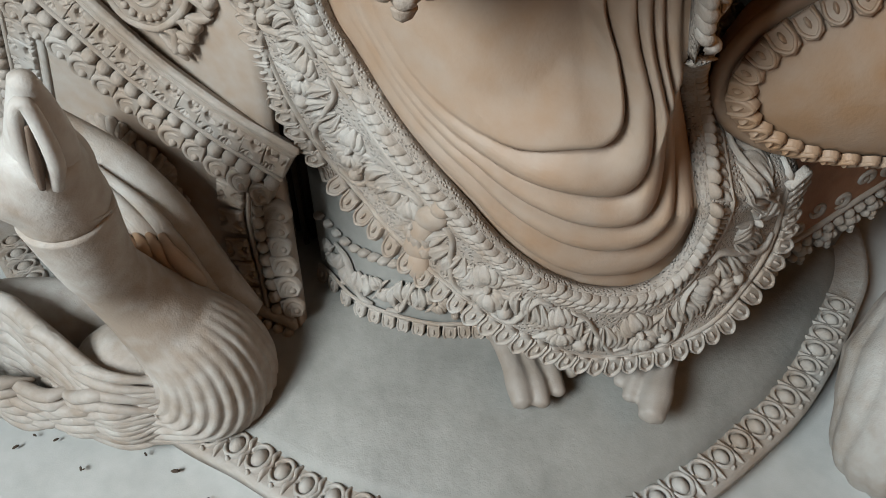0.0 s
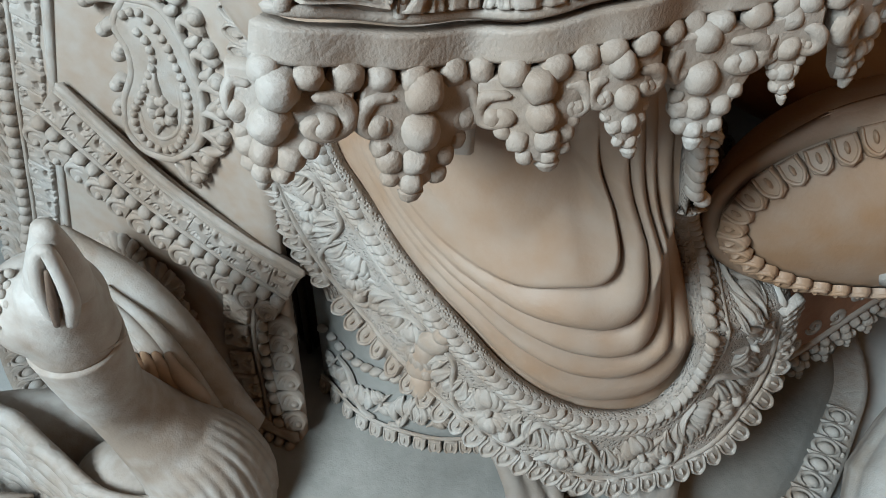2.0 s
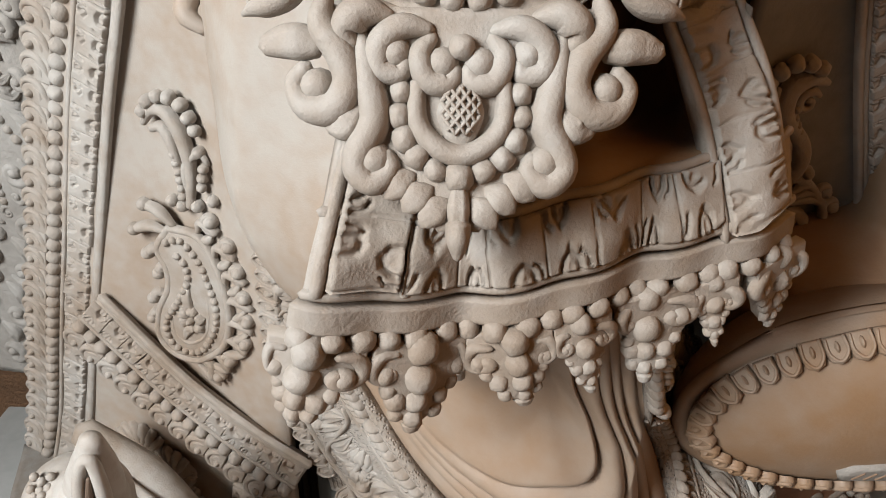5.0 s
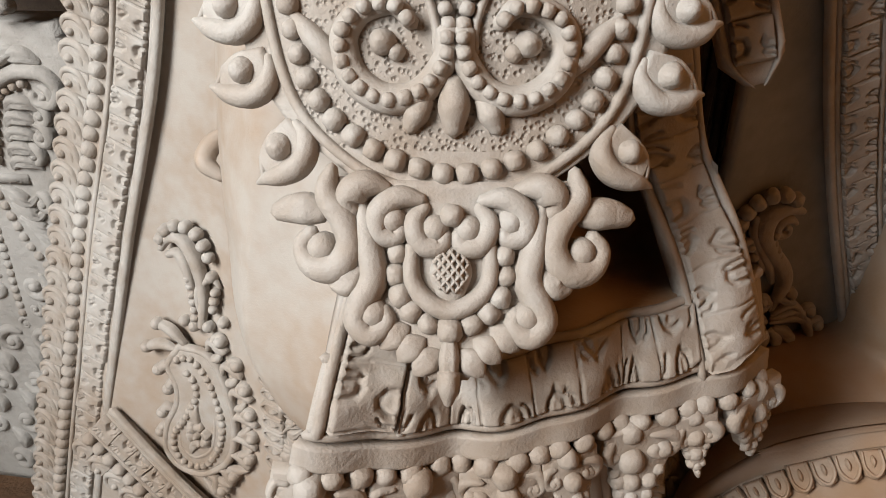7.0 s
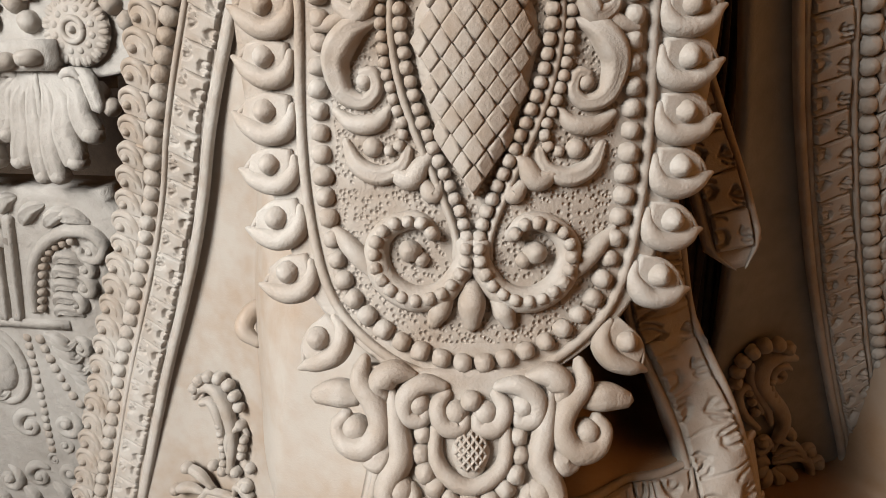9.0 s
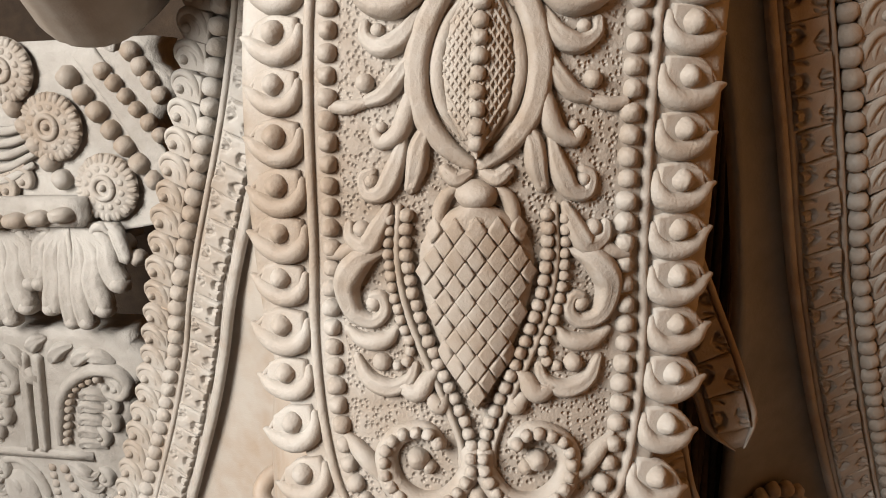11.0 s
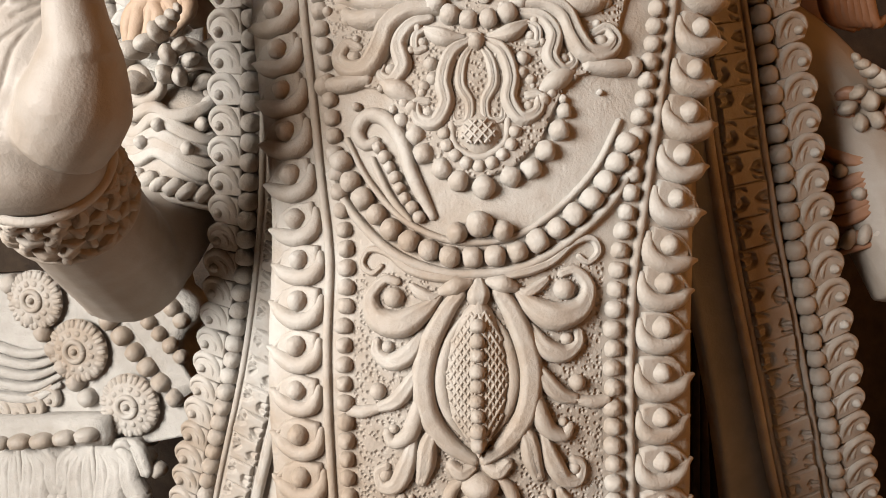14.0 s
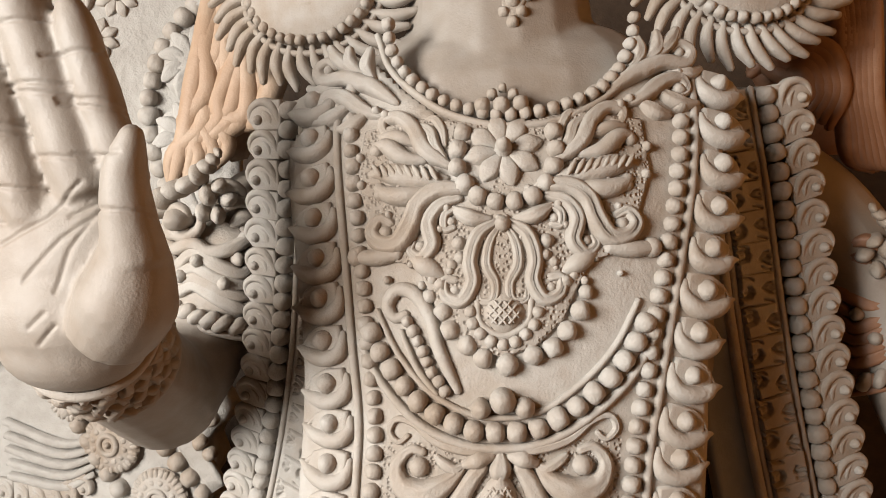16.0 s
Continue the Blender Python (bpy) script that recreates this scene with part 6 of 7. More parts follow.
for k in range(9):
    t = k / 8
    w = 0.008 * math.sin(2.9 * k)
    pts = [(-0.245 - 0.02 * t, 0.478 + 0.012 * t, 0.045 - 0.02 * t), (-0.305 - 0.01 * t, 0.474 + 0.012 * t, 0.050 - 0.022 * t), (-0.350 - 0.02 * t, 0.486 + 0.01 * t, 0.050 - 0.025 * t + w), (-0.405 - 0.02 * t, 0.505, 0.045 - 0.018 * t - w), (-0.45 - 0.03 * t, 0.525, 0.050 - 0.02 * t)]
    part("feather", limb(Relief(), pts, [0.003, 0.0075, 0.010, 0.010, 0.004], n=30, seg=10), wing, BIRD)
for k in range(13):
    t = k / 12
    x, z = -0.335 - 0.020 * k, 0.098 + 0.020 * math.sin(1.9 * k) - 0.02 * t
    y = 0.468 + 0.0042 * k
    r = Relief()
    for j in range(3):
        limb(r, [(x + 0.030, y + 0.004 * j, z + 0.012 * (j - 1)), (x, y - 0.006, z + 0.016 * (j - 1) + 0.010 * math.sin(k)), (x - 0.034, y + 0.006, z + 0.013 * (j - 1) - 0.008), (x - 0.062, y + 0.022, z + 0.006 * (j - 1) + 0.012 * math.sin(k + 2.0))], [0.003, 0.0085, 0.0085, 0.002], n=18, seg=10)
    part("feather", r, wing, BIRD)
raised_wing = part("raised_wing", limb(Relief(), [(-0.225, 0.585, 0.135), (-0.268, 0.600, 0.195), (-0.300, 0.612, 0.255), (-0.338, 0.625, 0.310), (-0.40, 0.635, 0.375)], [0.030, 0.038, 0.040, 0.034, 0.018], n=30, flatten=0.7), swan, CLAY)
for k in range(7):
    part("feather", limb(Relief(), [(-0.245 - 0.004 * k, 0.562 + 0.003 * k, 0.19 - 0.005 * k), (-0.272 - 0.008 * k, 0.574, 0.245 + 0.002 * k), (-0.300 - 0.011 * k, 0.588 + 0.004 * math.sin(2 * k), 0.290 + 0.004 * k), (-0.345 - 0.010 * k, 0.602, 0.335 + 0.003 * k)], [0.012, 0.014, 0.011, 0.005], n=20, seg=10, flatten=0.7), raised_wing, CLAY)
for k in range(4):
    x = -0.262 - 0.013 * k
    part("quill", limb(Relief(), [(x + 0.012, 0.566, 0.205 + 0.004 * k), (x + 0.002, 0.556, 0.238 + 0.004 * k), (x - 0.010, 0.556, 0.262 + 0.003 * k), (x - 0.022, 0.572, 0.272)], [0.007, 0.0095, 0.009, 0.004], n=18, seg=10), raised_wing, OCHRE)

for c, a0 in (((-0.372, 0.290), 1.2), ((-0.338, 0.262), 0.5), ((-0.322, 0.215), -0.1)):
    for k in range(6):
        g = a0 + 0.42 * (k - 2)
        part("tuft_leaf", Relief().tube(raised(left_at, 0.006), [c, (c[0] + 0.020 * math.cos(g), c[1] + 0.020 * math.sin(g)), (c[0] + 0.036 * math.cos(g + 0.2), c[1] + 0.036 * math.sin(g + 0.2))], [0.004, 0.0075, 0.004], 1.6, n=12, seg=8, ridge=0.35), shawl)
    put("tuft_boss", BOSS, shawl, raised(left_at, 0.010), c[0] + 0.004, c[1] + 0.002, 0, 0.022, 1, 1.3)

# a second bird, of which the breast shows past the plinth
duck_body = Relief()
feathered(duck_body, [(0.60, 0.62, 0.20), (0.572, 0.56, 0.15), (0.545, 0.505, 0.09), (0.530, 0.485, 0.045), (0.545, 0.50, 0.02)], [0.045, 0.070, 0.088, 0.080, 0.05], n=70, seg=110, ribs=14, deep=0.004, start=0.0)
duck = thing("small_swan", duck_body, "pale ribbed breast of a second clay bird beside the plinth", "swan", CLAY)
for k in range(7):
    part("feather", limb(Relief(), [(0.515 + 0.012 * k, 0.520 - 0.004 * k, 0.175 - 0.004 * k), (0.508 + 0.013 * k, 0.480 - 0.002 * k, 0.165 - 0.008 * k), (0.520 + 0.012 * k, 0.445, 0.135 - 0.008 * k), (0.545 + 0.010 * k, 0.430, 0.105 - 0.008 * k)], [0.004, 0.010, 0.011, 0.004], n=24, seg=10), duck, CLAY)

# ---- carved throne side behind the raised arm ----
def post_at(x, z):
    return Vector((x, 0.735 + 0.25 * max(0.0, 0.98 - z) - 0.10 * max(0.0, z - 1.02) - 0.15 * (x + 0.45), z))


post_edge = lambda z: -0.405 - 0.012 * math.sin(40 * z) - 0.010 * math.sin(97 * z) - (0.30 * max(0.0, 0.86 - z) if z < 0.86 else 0.0) + (0.07 if z > 1.06 else 0.0)
post_cloth = lambda s, z: post_at(-0.85 + (post_edge(z) + 0.85) * s, z)
throne = thing("throne_side", Relief().sheet(post_cloth, np.linspace(0, 1, 30), np.linspace(0.22, 0.935, 56), 0.05).sheet(post_cloth, np.linspace(0, 1, 30), np.linspace(1.045, 1.27, 18), 0.05), "whitish carved clay throne side with leaves and rosettes", "throne", PALE)
ppart = lambda name, r: part(name, r, throne, PALE)
pr = raised(post_at, 0.004)
pq = raised(post_at, 0.030)
ppart("shelf", Relief().sheet(pq, np.linspace(-0.85, -0.425, 20), np.linspace(1.068, 1.10, 4), 0.05))
ledge = Strip([(-0.85, 1.068), (-0.70, 1.068), (-0.583, 1.072), (-0.50, 1.076), (-0.431, 1.084)], raised(post_at, 0.034))
row("bead", BEAD, throne, ledge, 0, ledge.length, 0.030, 0, size=0.030, wide=0.62, high=0.8)
for x in (-0.645, -0.548, -0.448):
    leaf = Relief()
    pf = raised(post_at, 0.010)
    leaf.plate(pf, [(x + a, b) for a, b in ((-0.024, 1.070), (-0.048, 1.050), (-0.052, 1.010), (-0.034, 0.980), (-0.012, 0.958), (0.012, 0.958), (0.034, 0.980), (0.052, 1.010), (0.048, 1.050), (0.024, 1.070))], 0.014, 0.75)
    pf = raised(post_at, 0.016)
    for s in (-1, 1):
        for k, (pts, w) in enumerate(((((0.006, 1.066), (0.010, 1.030), (0.007, 0.990), (0.009, 0.958)), 0.014), (((0.010, 1.066), (0.026, 1.034), (0.024, 1.000), (0.032, 0.974)), 0.0165), (((0.016, 1.066), (0.040, 1.046), (0.042, 1.020), (0.054, 0.998)), 0.0155), (((0.022, 1.068), (0.050, 1.062), (0.058, 1.044), (0.062, 1.028)), 0.0095))):
            leaf.tube(raised(post_at, 0.020 - 0.002 * k), [(x + s * a, b) for a, b in pts], [0.003, w * 0.7, w, w * 0.85], 0.85, n=24, seg=13, ridge=0.3)
        leaf.spiral(pf, x + s * 0.034, 1.056, 0.013, 0.9, 0.2 if s > 0 else 2.9, 0.0055, s, 1.3)
    for a, b in ((0.009, 0.958), (-0.009, 0.958), (0.034, 0.974), (-0.034, 0.974), (0.056, 0.998), (-0.056, 0.998)):
        leaf.blob(raised(post_at, 0.018), x + a, b, 0.012, 0.010, 0.014, seg=12)
    leaf.tube(raised(post_at, 0.022), [(x, 1.064), (x, 1.02), (x, 0.966)], [0.003, 0.005, 0.006], 1.2, n=16, seg=7)
    ppart("acanthus_leaf", leaf)
for x, z, r in ((-0.465, 1.177, 0.074), (-0.404, 1.109, 0.074), (-0.515, 1.24, 0.07)):
    rosette(throne, raised(post_at, 0.008), x, z, r * 1.12)
for pts, size in ((((-0.445, 1.24), (-0.39, 1.168), (-0.339, 1.107)), 0.024), (((-0.555, 1.27), (-0.50, 1.18), (-0.455, 1.108)), 0.025), (((-0.402, 1.243), (-0.329, 1.158)), 0.019), (((-0.365, 1.262), (-0.325, 1.20)), 0.021), (((-0.410, 1.068), (-0.392, 1.046), (-0.372, 1.020)), 0.022)):
    g = Strip(list(pts), pr)
    row("bead", BEAD, throne, g, 0, g.length, size * 0.98, 0, size=size)
strap = Strip([(-0.42, 1.26), (-0.372, 1.19), (-0.330, 1.12)], pr)
ppart("strap", Relief().sheet(strap, np.linspace(0, strap.length, 12), [-0.013, -0.010, 0.0, 0.010, 0.013], 0.01))
for k in range(5):
    ppart("feather", Relief().tube(pr, [(-0.497 + 0.004 * k, 1.135 + 0.012 * k), (-0.54, 1.118 + 0.014 * k), (-0.62, 1.13 + 0.018 * k)], [0.004, 0.006, 0.005], 1.3, n=16, ridge=0.2))
fan_row = Strip([(-0.64, 1.112), (-0.56, 1.104), (-0.50, 1.125)], pr)
row("curl", CURLS[1], throne, fan_row, 0, fan_row.length, 0.024, 0.0, size=0.024)
low_at = raised(post_at, -0.002)
# arched scroll panel, and its mirrored lower half
for x0 in (0.0, -0.155):
    o = lambda *pts: [(a / 1000 + x0, b / 1000) for a, b in pts]
    ppart("arch", Relief().tube(low_at, o((-531, 776), (-522, 815), (-512, 846), (-490, 871), (-459, 886), (-430, 884), (-417, 867), (-428, 851), (-448, 852), (-452, 862)), [0.006, 0.009, 0.009, 0.009, 0.009, 0.009, 0.008, 0.007, 0.005], 1.7, n=60, seg=9))
    g = Strip(o((-522, 776), (-512, 815), (-500, 848), (-478, 867), (-452, 875)), raised(post_at, 0.004))
    row("bead", BEAD, throne, g, 0, g.length, 0.012, 0, size=0.011)
    for a, b in ((-478, 852), (-484, 834), (-488, 816), (-492, 798), (-494, 782)):
        ppart("leaf", Relief().tube(low_at, o((a - 12, b - 12), (a, b), (a + 18, b - 2), (a + 28, b - 10)), [0.003, 0.0085, 0.0085, 0.003], 1.6, n=16, seg=9, ridge=0.45))
    for a, b, q in ((-449, 836, 0.014), (-455, 812, 0.016), (-472, 788, 0.014), (-438, 858, 0.012)):
        ppart("lobe", Relief().spiral(low_at, a / 1000 + x0, b / 1000, q, 1.0, 2.0, q * 0.48, -1, 1.6).blob(low_at, a / 1000 + x0, b / 1000, q * 0.45, q * 0.45, q * 0.7))
    for pts in (((-536, 900), (-548, 831), (-559, 764)), ((-556, 900), (-566, 831), (-578, 764))):
        ppart("stem", Relief().tube(low_at, o(*pts), [0.007, 0.008, 0.007], 1.5, n=24, seg=9, ridge=0.3))
        g = Strip(o(*pts), raised(post_at, 0.002))
        row("bead", BEAD, throne, g, 0, g.length, 0.014, 0, size=0.008)
    for pts, size in ((((-540, 742), (-530, 700), (-516, 657), (-492, 620)), 0.014), (((-557, 742), (-559, 685), (-562, 630), (-568, 552)), 0.013)):
        g = Strip(o(*pts), low_at)
        row("bead", BEAD, throne, g, 0, g.length, size, 0, size=size * 1.05)
    for a, b in ((-520, 736), (-514, 718), (-508, 700), (-500, 684), (-492, 668), (-484, 652)):
        ppart("leaf", Relief().tube(low_at, o((a - 10, b + 6), (a + 4, b + 4), (a + 22, b - 8), (a + 32, b - 2)), [0.003, 0.0085, 0.0085, 0.003], 1.6, n=16, seg=9, ridge=0.45))
    for a, b, q in ((-480, 726, 0.014), (-466, 700, 0.016), (-456, 676, 0.013)):
        ppart("lobe", Relief().spiral(low_at, a / 1000 + x0, b / 1000, q, 1.0, 2.0, q * 0.48, -1, 1.6).blob(low_at, a / 1000 + x0, b / 1000, q * 0.45, q * 0.45, q * 0.7))
    for a, b, q in ((-533, 604, 0.022), (-590, 598, 0.022), (-545, 566, 0.012), (-568, 540, 0.010)):
        ppart("lobe", Relief().spiral(low_at, a / 1000 + x0, b / 1000, q, 1.1, 1.0, q * 0.36, 1 if a < -560 else -1, 1.2).blob(low_at, a / 1000 + x0, b / 1000, q * 0.4, q * 0.4, q * 0.5))
    ppart("medallion", Relief().tube(low_at, o(*[(-612 + 40 * math.cos(g), 690 + 55 * math.sin(g)) for g in np.linspace(0, 6.28, 18)]), [0.006, 0.006], 1.2, n=50).blob(low_at, -0.612 + x0, 0.69, 0.028, 0.042, 0.012, seg=18))
for x0 in (0.0, -0.155):
    for k, (a, b, c, d) in enumerate(((-545, 905, -520, 925), (-520, 892, -486, 916), (-490, 890, -452, 908), (-470, 900, -432, 896), (-555, 880, -580, 912), (-540, 860, -566, 880))):
        ppart("leaf", Relief().tube(low_at, [(a / 1000 + x0, b / 1000), ((a + c) / 2000 + x0, (b + d) / 2000 + 0.006), (c / 1000 + x0, d / 1000)], [0.004, 0.010, 0.009, 0.004], 1.4, n=14, seg=9, ridge=0.4))
    for k in range(6):
        ppart("leaf", Relief().tube(low_at, [(-0.600 + 0.004 * k + x0, 0.795 + 0.017 * k), (-0.618 + x0, 0.806 + 0.017 * k), (-0.640 + 0.003 * k + x0, 0.800 + 0.017 * k)], [0.003, 0.008, 0.003], 1.5, n=12, seg=9, ridge=0.4))
for k in range(16):
    a, b = -0.545 - 0.052 * (k % 4) + 0.012 * (k // 4), 0.520 - 0.072 * (k // 4) - 0.010 * (k % 4)
    ppart("lobe", Relief().spiral(low_at, a, b, 0.022, 1.1, 0.7 * k, 0.0075, 1 if k % 2 else -1, 1.4).blob(low_at, a, b, 0.009, 0.009, 0.012))
    ppart("leaf", Relief().tube(low_at, [(a + 0.018, b - 0.012), (a + 0.034, b - 0.028), (a + 0.026, b - 0.050)], [0.004, 0.010, 0.004], 1.4, n=14, seg=9, ridge=0.4))
joint = Strip([(-0.85, 0.757), (-0.49, 0.758)], pr)
ppart("joint_band", Relief().sheet(joint, np.linspace(0, joint.length, 10), [-0.006, 0.006], 0.01))
for k in range(5):
    g = 0.9 + 0.5 * k
    ppart("curled_leaf", Relief().tube(raised(left_at, -0.01), [(-0.318, 1.235), (-0.318 + 0.024 * math.cos(g), 1.262 + 0.02 * math.sin(g)), (-0.312 + 0.045 * math.cos(g), 1.268 + 0.045 * math.sin(g))], [0.004, 0.011, 0.003], 1.3, n=14, ridge=0.3))

# ---- jewellery: bracelet, armlets, earrings, necklace; hair ----
def around(c, axis, r, wide=1.0):
    """A ring surface: u metres round the axis, v metres along it."""
    ax = Vector(axis).normalized()
    a = ax.cross(Vector((0, -1, 0.3))).normalized()
    b = ax.cross(a)
    def f(u, v):
        g = u / r
        return Vector(c) + a * (r * math.cos(g)) + b * (r * wide * math.sin(g)) + ax * v
    return f


wrist = around((-0.271, 0.342, 1.338), (-0.16, 0.90, -0.42), 0.0455)
turn = 2 * math.pi * 0.0430
bracelet = thing("bracelet", Relief().sheet(wrist, np.linspace(0, turn, 48), np.linspace(-0.022, 0.035, 5), 0.004), "beige clay bracelet packed with small petals", "bracelet", CLAY)
for v in (-0.022, 0.036):
    part("ring", Relief().tube(wrist, [(u, v) for u in np.linspace(0, turn, 40)], [0.004, 0.004], 1.0, n=60, seg=6), bracelet, CLAY)
PETAL = Relief().tube(flat, [(-0.5, 0), (0.0, 0.05), (0.5, 0)], [0.1, 0.26, 0.12], 1.5, n=8, seg=7, ridge=0.3).mesh("petal", CLAY)
for i in range(150):
    u, v = turn * (i * 0.618034 % 1.0), -0.019 + 0.052 * ((i * 0.37139) % 1.0)
    put("petal", PETAL, bracelet, wrist, u, v, i * 1.3, 0.015 * jit(2), 1, 1.1)
def armlet_at(cx, cy, z0, side, mat, ax):
    """A sleeve round the arm with a rope foot, waving leaves, an eyed volute and a pointed crest."""
    r = 0.060
    arm = around((cx, cy, z0 - 0.015), ax, r - 0.003)
    t = 2 * math.pi * r
    a = thing("armlet", Relief().sheet(arm, np.linspace(0, t, 40), [-0.045, -0.02, 0.02, 0.05], 0.004), "carved clay armlet with waving leaves above a rope edge", "armlet", mat, group="armlets")
    def f(u, v):
        k = min(abs(u), 0.93 * r)
        return Vector((cx + side * u, cy - math.sqrt(r * r - k * k) - 0.3 * (v - 0.03) * (v > 0.03), z0 + v))
    if side < 0:
        g = f
        f = lambda u, v: g(-u, v)
    s = -side
    o = lambda *pts: [(-s * x / 1000, y / 1000) for x, y in pts]
    rope = Strip(o((-56, -28), (-25, -42), (5, -54), (40, -64), (56, -66))[::int(s)], f)
    part("rope", Relief().tube(rope, [(u, 0) for u in np.linspace(0, rope.length, 12)], [0.006, 0.006], 1.0, n=30), a, mat)
    row("strand", BEAD, a, raised(rope, 0.002), 0, rope.length, 0.0115, 0, rot=0.9, size=0.021, wide=0.62, high=0.75)
    lip = part("lip", Relief().tube(f, o((-56, -38), (-25, -52), (5, -64), (40, -74)), [0.003, 0.0035, 0.003], 1.0, n=24), a, mat)
    def leafy(pts, radii, ridge=0.15, h=1.1):
        part("leaf", Relief().tube(f, o(*pts), [q / 1000 for q in radii], h, n=6 * len(pts), seg=9, ridge=ridge), a, mat)
    for k in range(4):
        y = 10 * k
        e = random.uniform(-5, 5)
        leafy([(-52, -14 + y), (-32 + e, -26 + y * 0.8), (-8, -24 + y + e), (14 + e, -36 + y * 1.0), (34, -44 + y * 1.1), (44, -36 + y * 1.2 + e)], [3, 7, 6, 7.5, 6.5, 2.5], 0.25, 1.0)
    for x, y in ((-20, -12), (18, -20), (30, 2), (-4, 2)):
        put("boss", BOSS, a, f, -s * x / 1000, y / 1000, 0, 0.013, 1, 1.2, 0.003)
    leafy([(-44, 26), (-30, 14), (-10, 18), (6, 10), (24, 12), (40, 24), (34, 32)], [3, 6, 7, 6, 7, 6, 3])
    leafy([(-46, 38), (-34, 28), (-20, 30), (-8, 26)], [3, 6, 6, 3])
    part("volute", Relief().spiral(f, -s * -0.020, 0.042, 0.022, 1.3, 0.4, 0.0055, int(s), 1.2), a, mat)
    put("boss", BOSS, a, f, -s * -0.020, 0.042, 0, 0.022, 1, 1.2, 0.004)
    for x, y, q in ((-34, 62, 22), (-20, 68, 22), (-6, 72, 22), (4, 80, 20), (12, 87, 17), (18, 93, 14), (23, 99, 10), (10, 62, 20), (20, 70, 16), (26, 58, 18), (4, 46, 18), (16, 44, 18), (-44, 50, 18)):
        put("boss", BOSS, a, f, -s * x / 1000, y / 1000, 0.5 * x, q / 1000, 0.75, 1.1, 0.002)
    for x, y, e in ((28, 66, 8), (34, 52, 9), (40, 38, 9), (44, 22, 9), (48, 6, 8)):
        leafy([(x - 14, y - 4), (x - 2, y + 4), (x + e, y + 1), (x + e + 2, y - 6)], [3, 6, 5.5, 2.5])
    return a


armlet_at(-0.252, 0.550, 1.395, 1, CLAY, (0.25, 0.1, 1.0))
# Dark brown colour gives this armlet the shade of the right arm.
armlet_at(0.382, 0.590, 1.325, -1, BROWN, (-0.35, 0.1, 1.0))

for x, z, s in ((-0.135, 1.634, -1), (0.235, 1.632, 1)):
    ear_at = lambda u, v, x=x, z=z, s=s: Vector((x + u, 0.455 + 0.3 * abs(u) * (1 if s * u > 0 else -0.2), z + v))
    disc = thing("earring", Relief().blob(ear_at, 0, 0, 0.062, 0.055, 0.012, seg=28), "large round clay earring with a rayed rim", "earring", CLAY, group="earrings")
    loop = [(0.056 * math.cos(g), 0.050 * math.sin(g)) for g in np.linspace(0, 2 * math.pi, 30)]
    g = Strip(loop, ear_at)
    row("bead", BEAD, disc, g, 0, g.length, 0.0095, 0.0, size=0.010, lift=0.008)
    for q in (0.008, -0.010):
        part("ring", Relief().tube(g, [(u, q) for u in np.linspace(0, g.length, 30)], [0.003, 0.003], 1.2, n=60, seg=6), disc)
    for k in range(36):
        a = 2 * math.pi * k / 36
        r0, r1 = 0.060, 0.098 + 0.004 * (k % 2)
        part("ray", Relief().tube(ear_at, [(r0 * math.cos(a), r0 * 0.9 * math.sin(a)), ((r0 + r1) / 2 * math.cos(a + 0.06), (r0 + r1) / 2 * 0.9 * math.sin(a + 0.06)), (r1 * math.cos(a + 0.2), r1 * 0.9 * math.sin(a + 0.2))], [0.003, 0.0055, 0.003], 1.2, n=9, seg=6), disc)
    part("centre", Relief().tube(ear_at, [(-0.03, 0.01), (0.0, 0.02), (0.03, 0.01)], [0.006, 0.01, 0.006], 1.3, n=14).tube(ear_at, [(-0.03, -0.014), (0.0, -0.02), (0.03, -0.014)], [0.006, 0.009, 0.006], 1.3, n=14), disc)

throat = lambda u, v: Vector((0.038 + u, 0.405 + 1.5 * u * u + 0.25 * (v - 1.56), v))
locket = thing("necklace", Relief().plate(throat, [(-0.03, 1.64), (-0.018, 1.605), (-0.008, 1.585), (0.0, 1.572), (0.008, 1.585), (0.018, 1.605), (0.03, 1.64)], 0.006), "pointed clay necklace pendant at the throat", "necklace", CLAY)
for u, v, q in ((0, 1.574, 0.011), (-0.007, 1.583, 0.010), (0.007, 1.583, 0.010), (0, 1.592, 0.013), (-0.012, 1.597, 0.011), (0.012, 1.597, 0.011), (-0.02, 1.612, 0.013), (0.02, 1.612, 0.013), (0, 1.61, 0.016), (-0.032, 1.625, 0.013), (0.032, 1.625, 0.013)):
    put("bead", BEAD, locket, throat, u, v, 0, q, 1, 1.1, 0.004)

locks = thing("hair_lock", limb(Relief(), [(-0.19, 0.535, 1.66), (-0.215, 0.53, 1.57), (-0.235, 0.53, 1.50)], [0.04, 0.035, 0.015], flatten=0.5), "wavy orange clay hair falling on the shoulder", "hair", HAIR, group="hair")
for k in range(11):
    t = k / 10
    w = 0.013 * math.sin(2.1 * k)
    part("strand", limb(Relief(), [(-0.245 + 0.085 * t, 0.520 + 0.004 * (k % 3), 1.66), (-0.250 + 0.070 * t + w, 0.506, 1.605), (-0.258 + 0.060 * t, 0.500 + 0.006 * (k % 2), 1.565 - 0.004 * k), (-0.266 + 0.050 * t + w, 0.500, 1.525 + 0.008 * t), (-0.276 + 0.045 * t - w, 0.500, 1.493 + 0.012 * t), (-0.290 + 0.052 * t, 0.504, 1.455 + 0.032 * t)],
                        [0.011, 0.013, 0.0125, 0.012, 0.010, 0.003], n=36, seg=10), locks, HAIR)
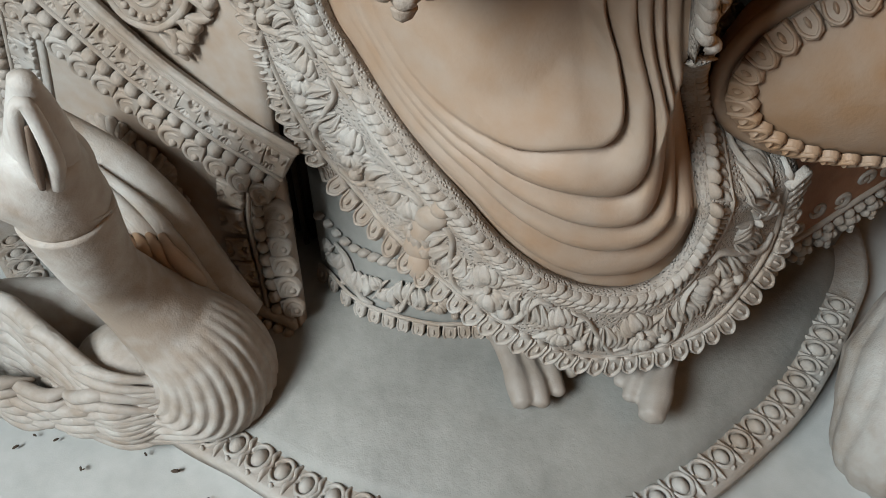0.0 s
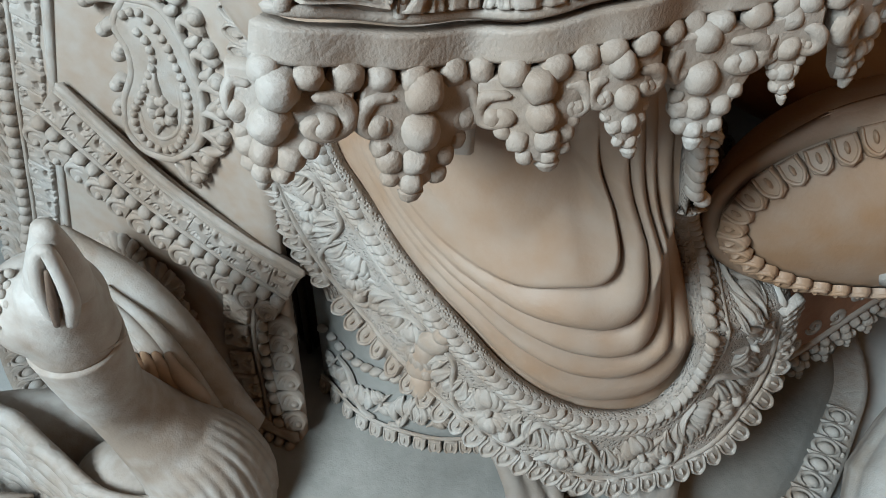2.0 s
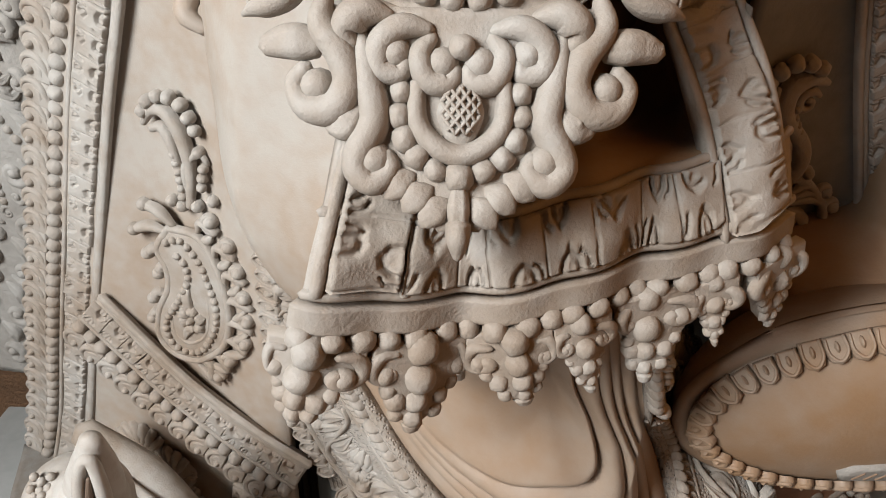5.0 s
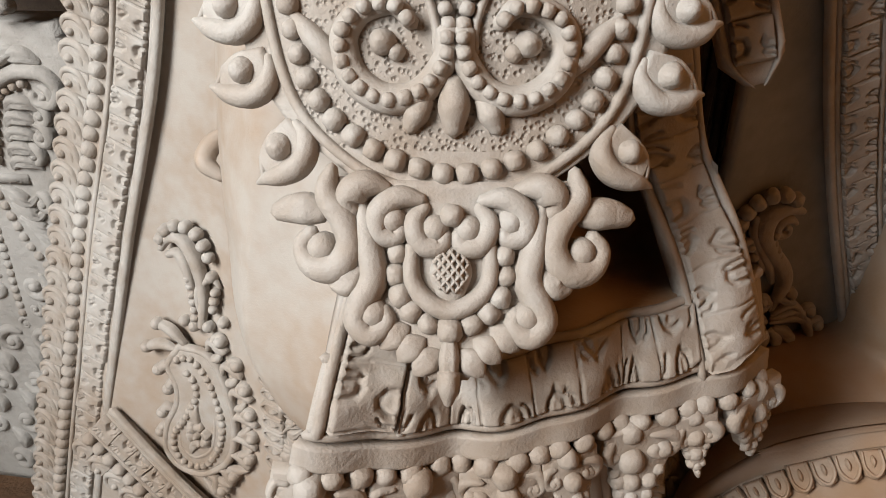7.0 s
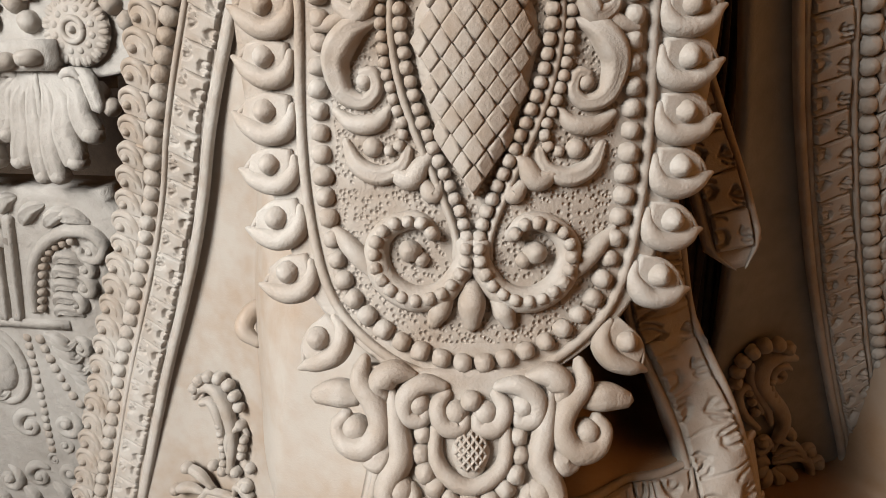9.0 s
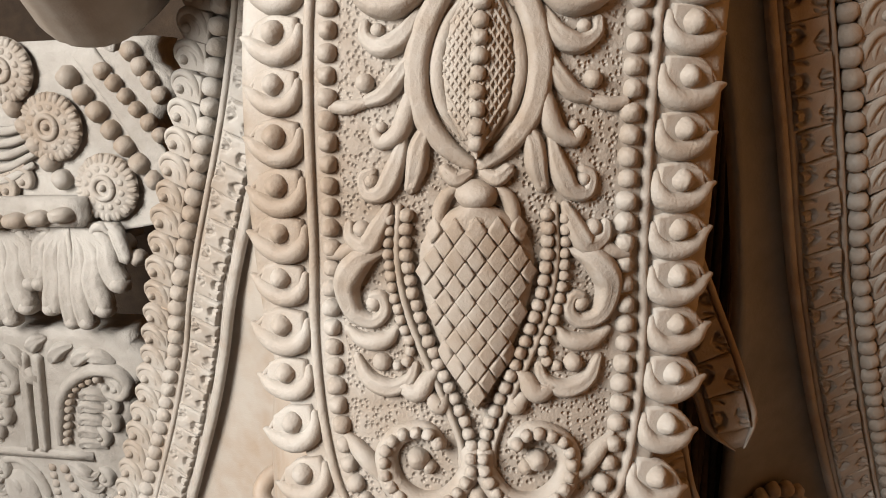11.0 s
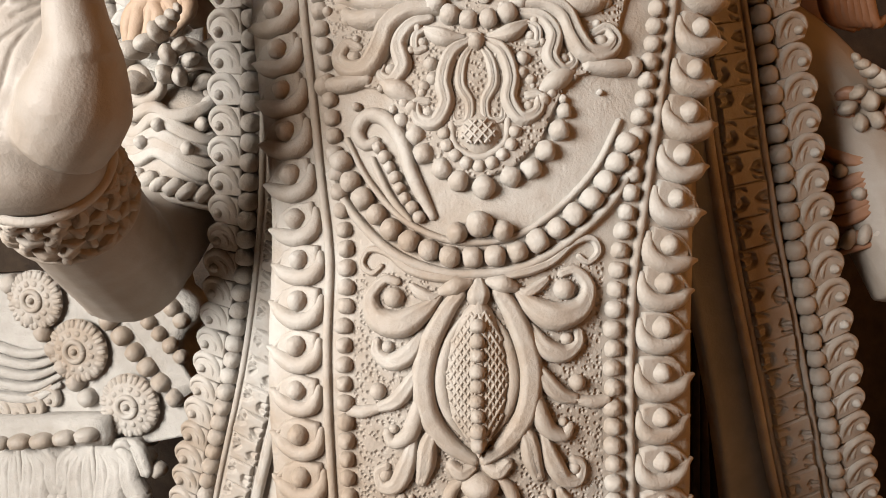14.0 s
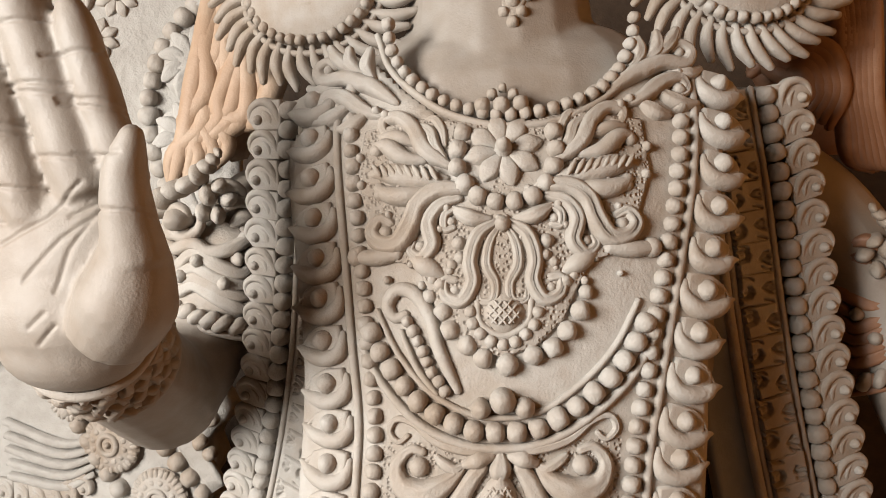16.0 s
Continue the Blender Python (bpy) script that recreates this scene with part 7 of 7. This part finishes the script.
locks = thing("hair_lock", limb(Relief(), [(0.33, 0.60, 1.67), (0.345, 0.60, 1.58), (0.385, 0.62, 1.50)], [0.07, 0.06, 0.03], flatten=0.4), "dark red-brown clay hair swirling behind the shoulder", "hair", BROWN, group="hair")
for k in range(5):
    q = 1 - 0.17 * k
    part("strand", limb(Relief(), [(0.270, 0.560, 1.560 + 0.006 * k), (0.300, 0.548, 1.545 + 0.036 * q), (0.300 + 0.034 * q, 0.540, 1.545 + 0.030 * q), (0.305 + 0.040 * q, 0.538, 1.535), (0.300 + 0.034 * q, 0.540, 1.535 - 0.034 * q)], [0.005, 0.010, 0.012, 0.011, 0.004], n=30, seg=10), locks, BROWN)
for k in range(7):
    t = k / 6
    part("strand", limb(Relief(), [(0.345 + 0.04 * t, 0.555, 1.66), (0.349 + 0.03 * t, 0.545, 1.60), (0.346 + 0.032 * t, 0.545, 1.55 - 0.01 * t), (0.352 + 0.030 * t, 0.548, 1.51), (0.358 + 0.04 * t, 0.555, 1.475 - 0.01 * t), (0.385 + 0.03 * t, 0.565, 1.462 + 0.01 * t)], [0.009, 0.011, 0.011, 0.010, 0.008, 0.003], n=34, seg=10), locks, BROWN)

halo_at = lambda x, z: Vector((x, 0.60 + 0.2 * (x + 0.35), z))
halo = thing("halo_panel", Relief().sheet(halo_at, np.linspace(-0.62, -0.26, 24), np.linspace(1.40, 1.85, 20), 0.03), "beaded and leafed clay halo panel behind the raised palm", "halo", PALE)
arcs = Strip([(-0.305, 1.42), (-0.335, 1.48), (-0.352, 1.55), (-0.346, 1.60), (-0.325, 1.65), (-0.28, 1.70)], halo_at)
row("bead", BEAD, halo, arcs, 0, arcs.length, 0.020, 0, size=0.022, lift=0.002)
for k, (x, z) in enumerate(((-0.300, 1.445), (-0.312, 1.530), (-0.304, 1.612), (-0.268, 1.680))):
    disc = part("medallion", Relief().blob(halo_at, x, z, 0.036, 0.042, 0.016, seg=24), halo, PALE)
    for i in range(9):
        g = 2 * math.pi * i / 9 + 0.3 * k
        part("petal", Relief().tube(raised(halo_at, 0.008), [(x, z), (x + 0.018 * math.cos(g), z + 0.021 * math.sin(g)), (x + 0.034 * math.cos(g + 0.2), z + 0.040 * math.sin(g + 0.2))], [0.003, 0.008, 0.009, 0.004], 1.0, n=12, seg=8, ridge=0.3), disc, PALE)
out = Strip([(-0.40, 1.42), (-0.43, 1.52), (-0.43, 1.62), (-0.39, 1.72)], halo_at)
row("curl", CURLS[1], halo, out, 0, out.length, 0.03, 0.02, size=0.034)
row("flower", FLOWER, halo, out, 0, out.length, 0.05, -0.02, size=0.045)
row("leaf", SHELL, halo, out, 0, out.length, 0.018, 0.05, size=0.03, rot=1.2)
row("leaf", SHELL, halo, out, 0, out.length, 0.018, 0.085, size=0.03, rot=1.2)
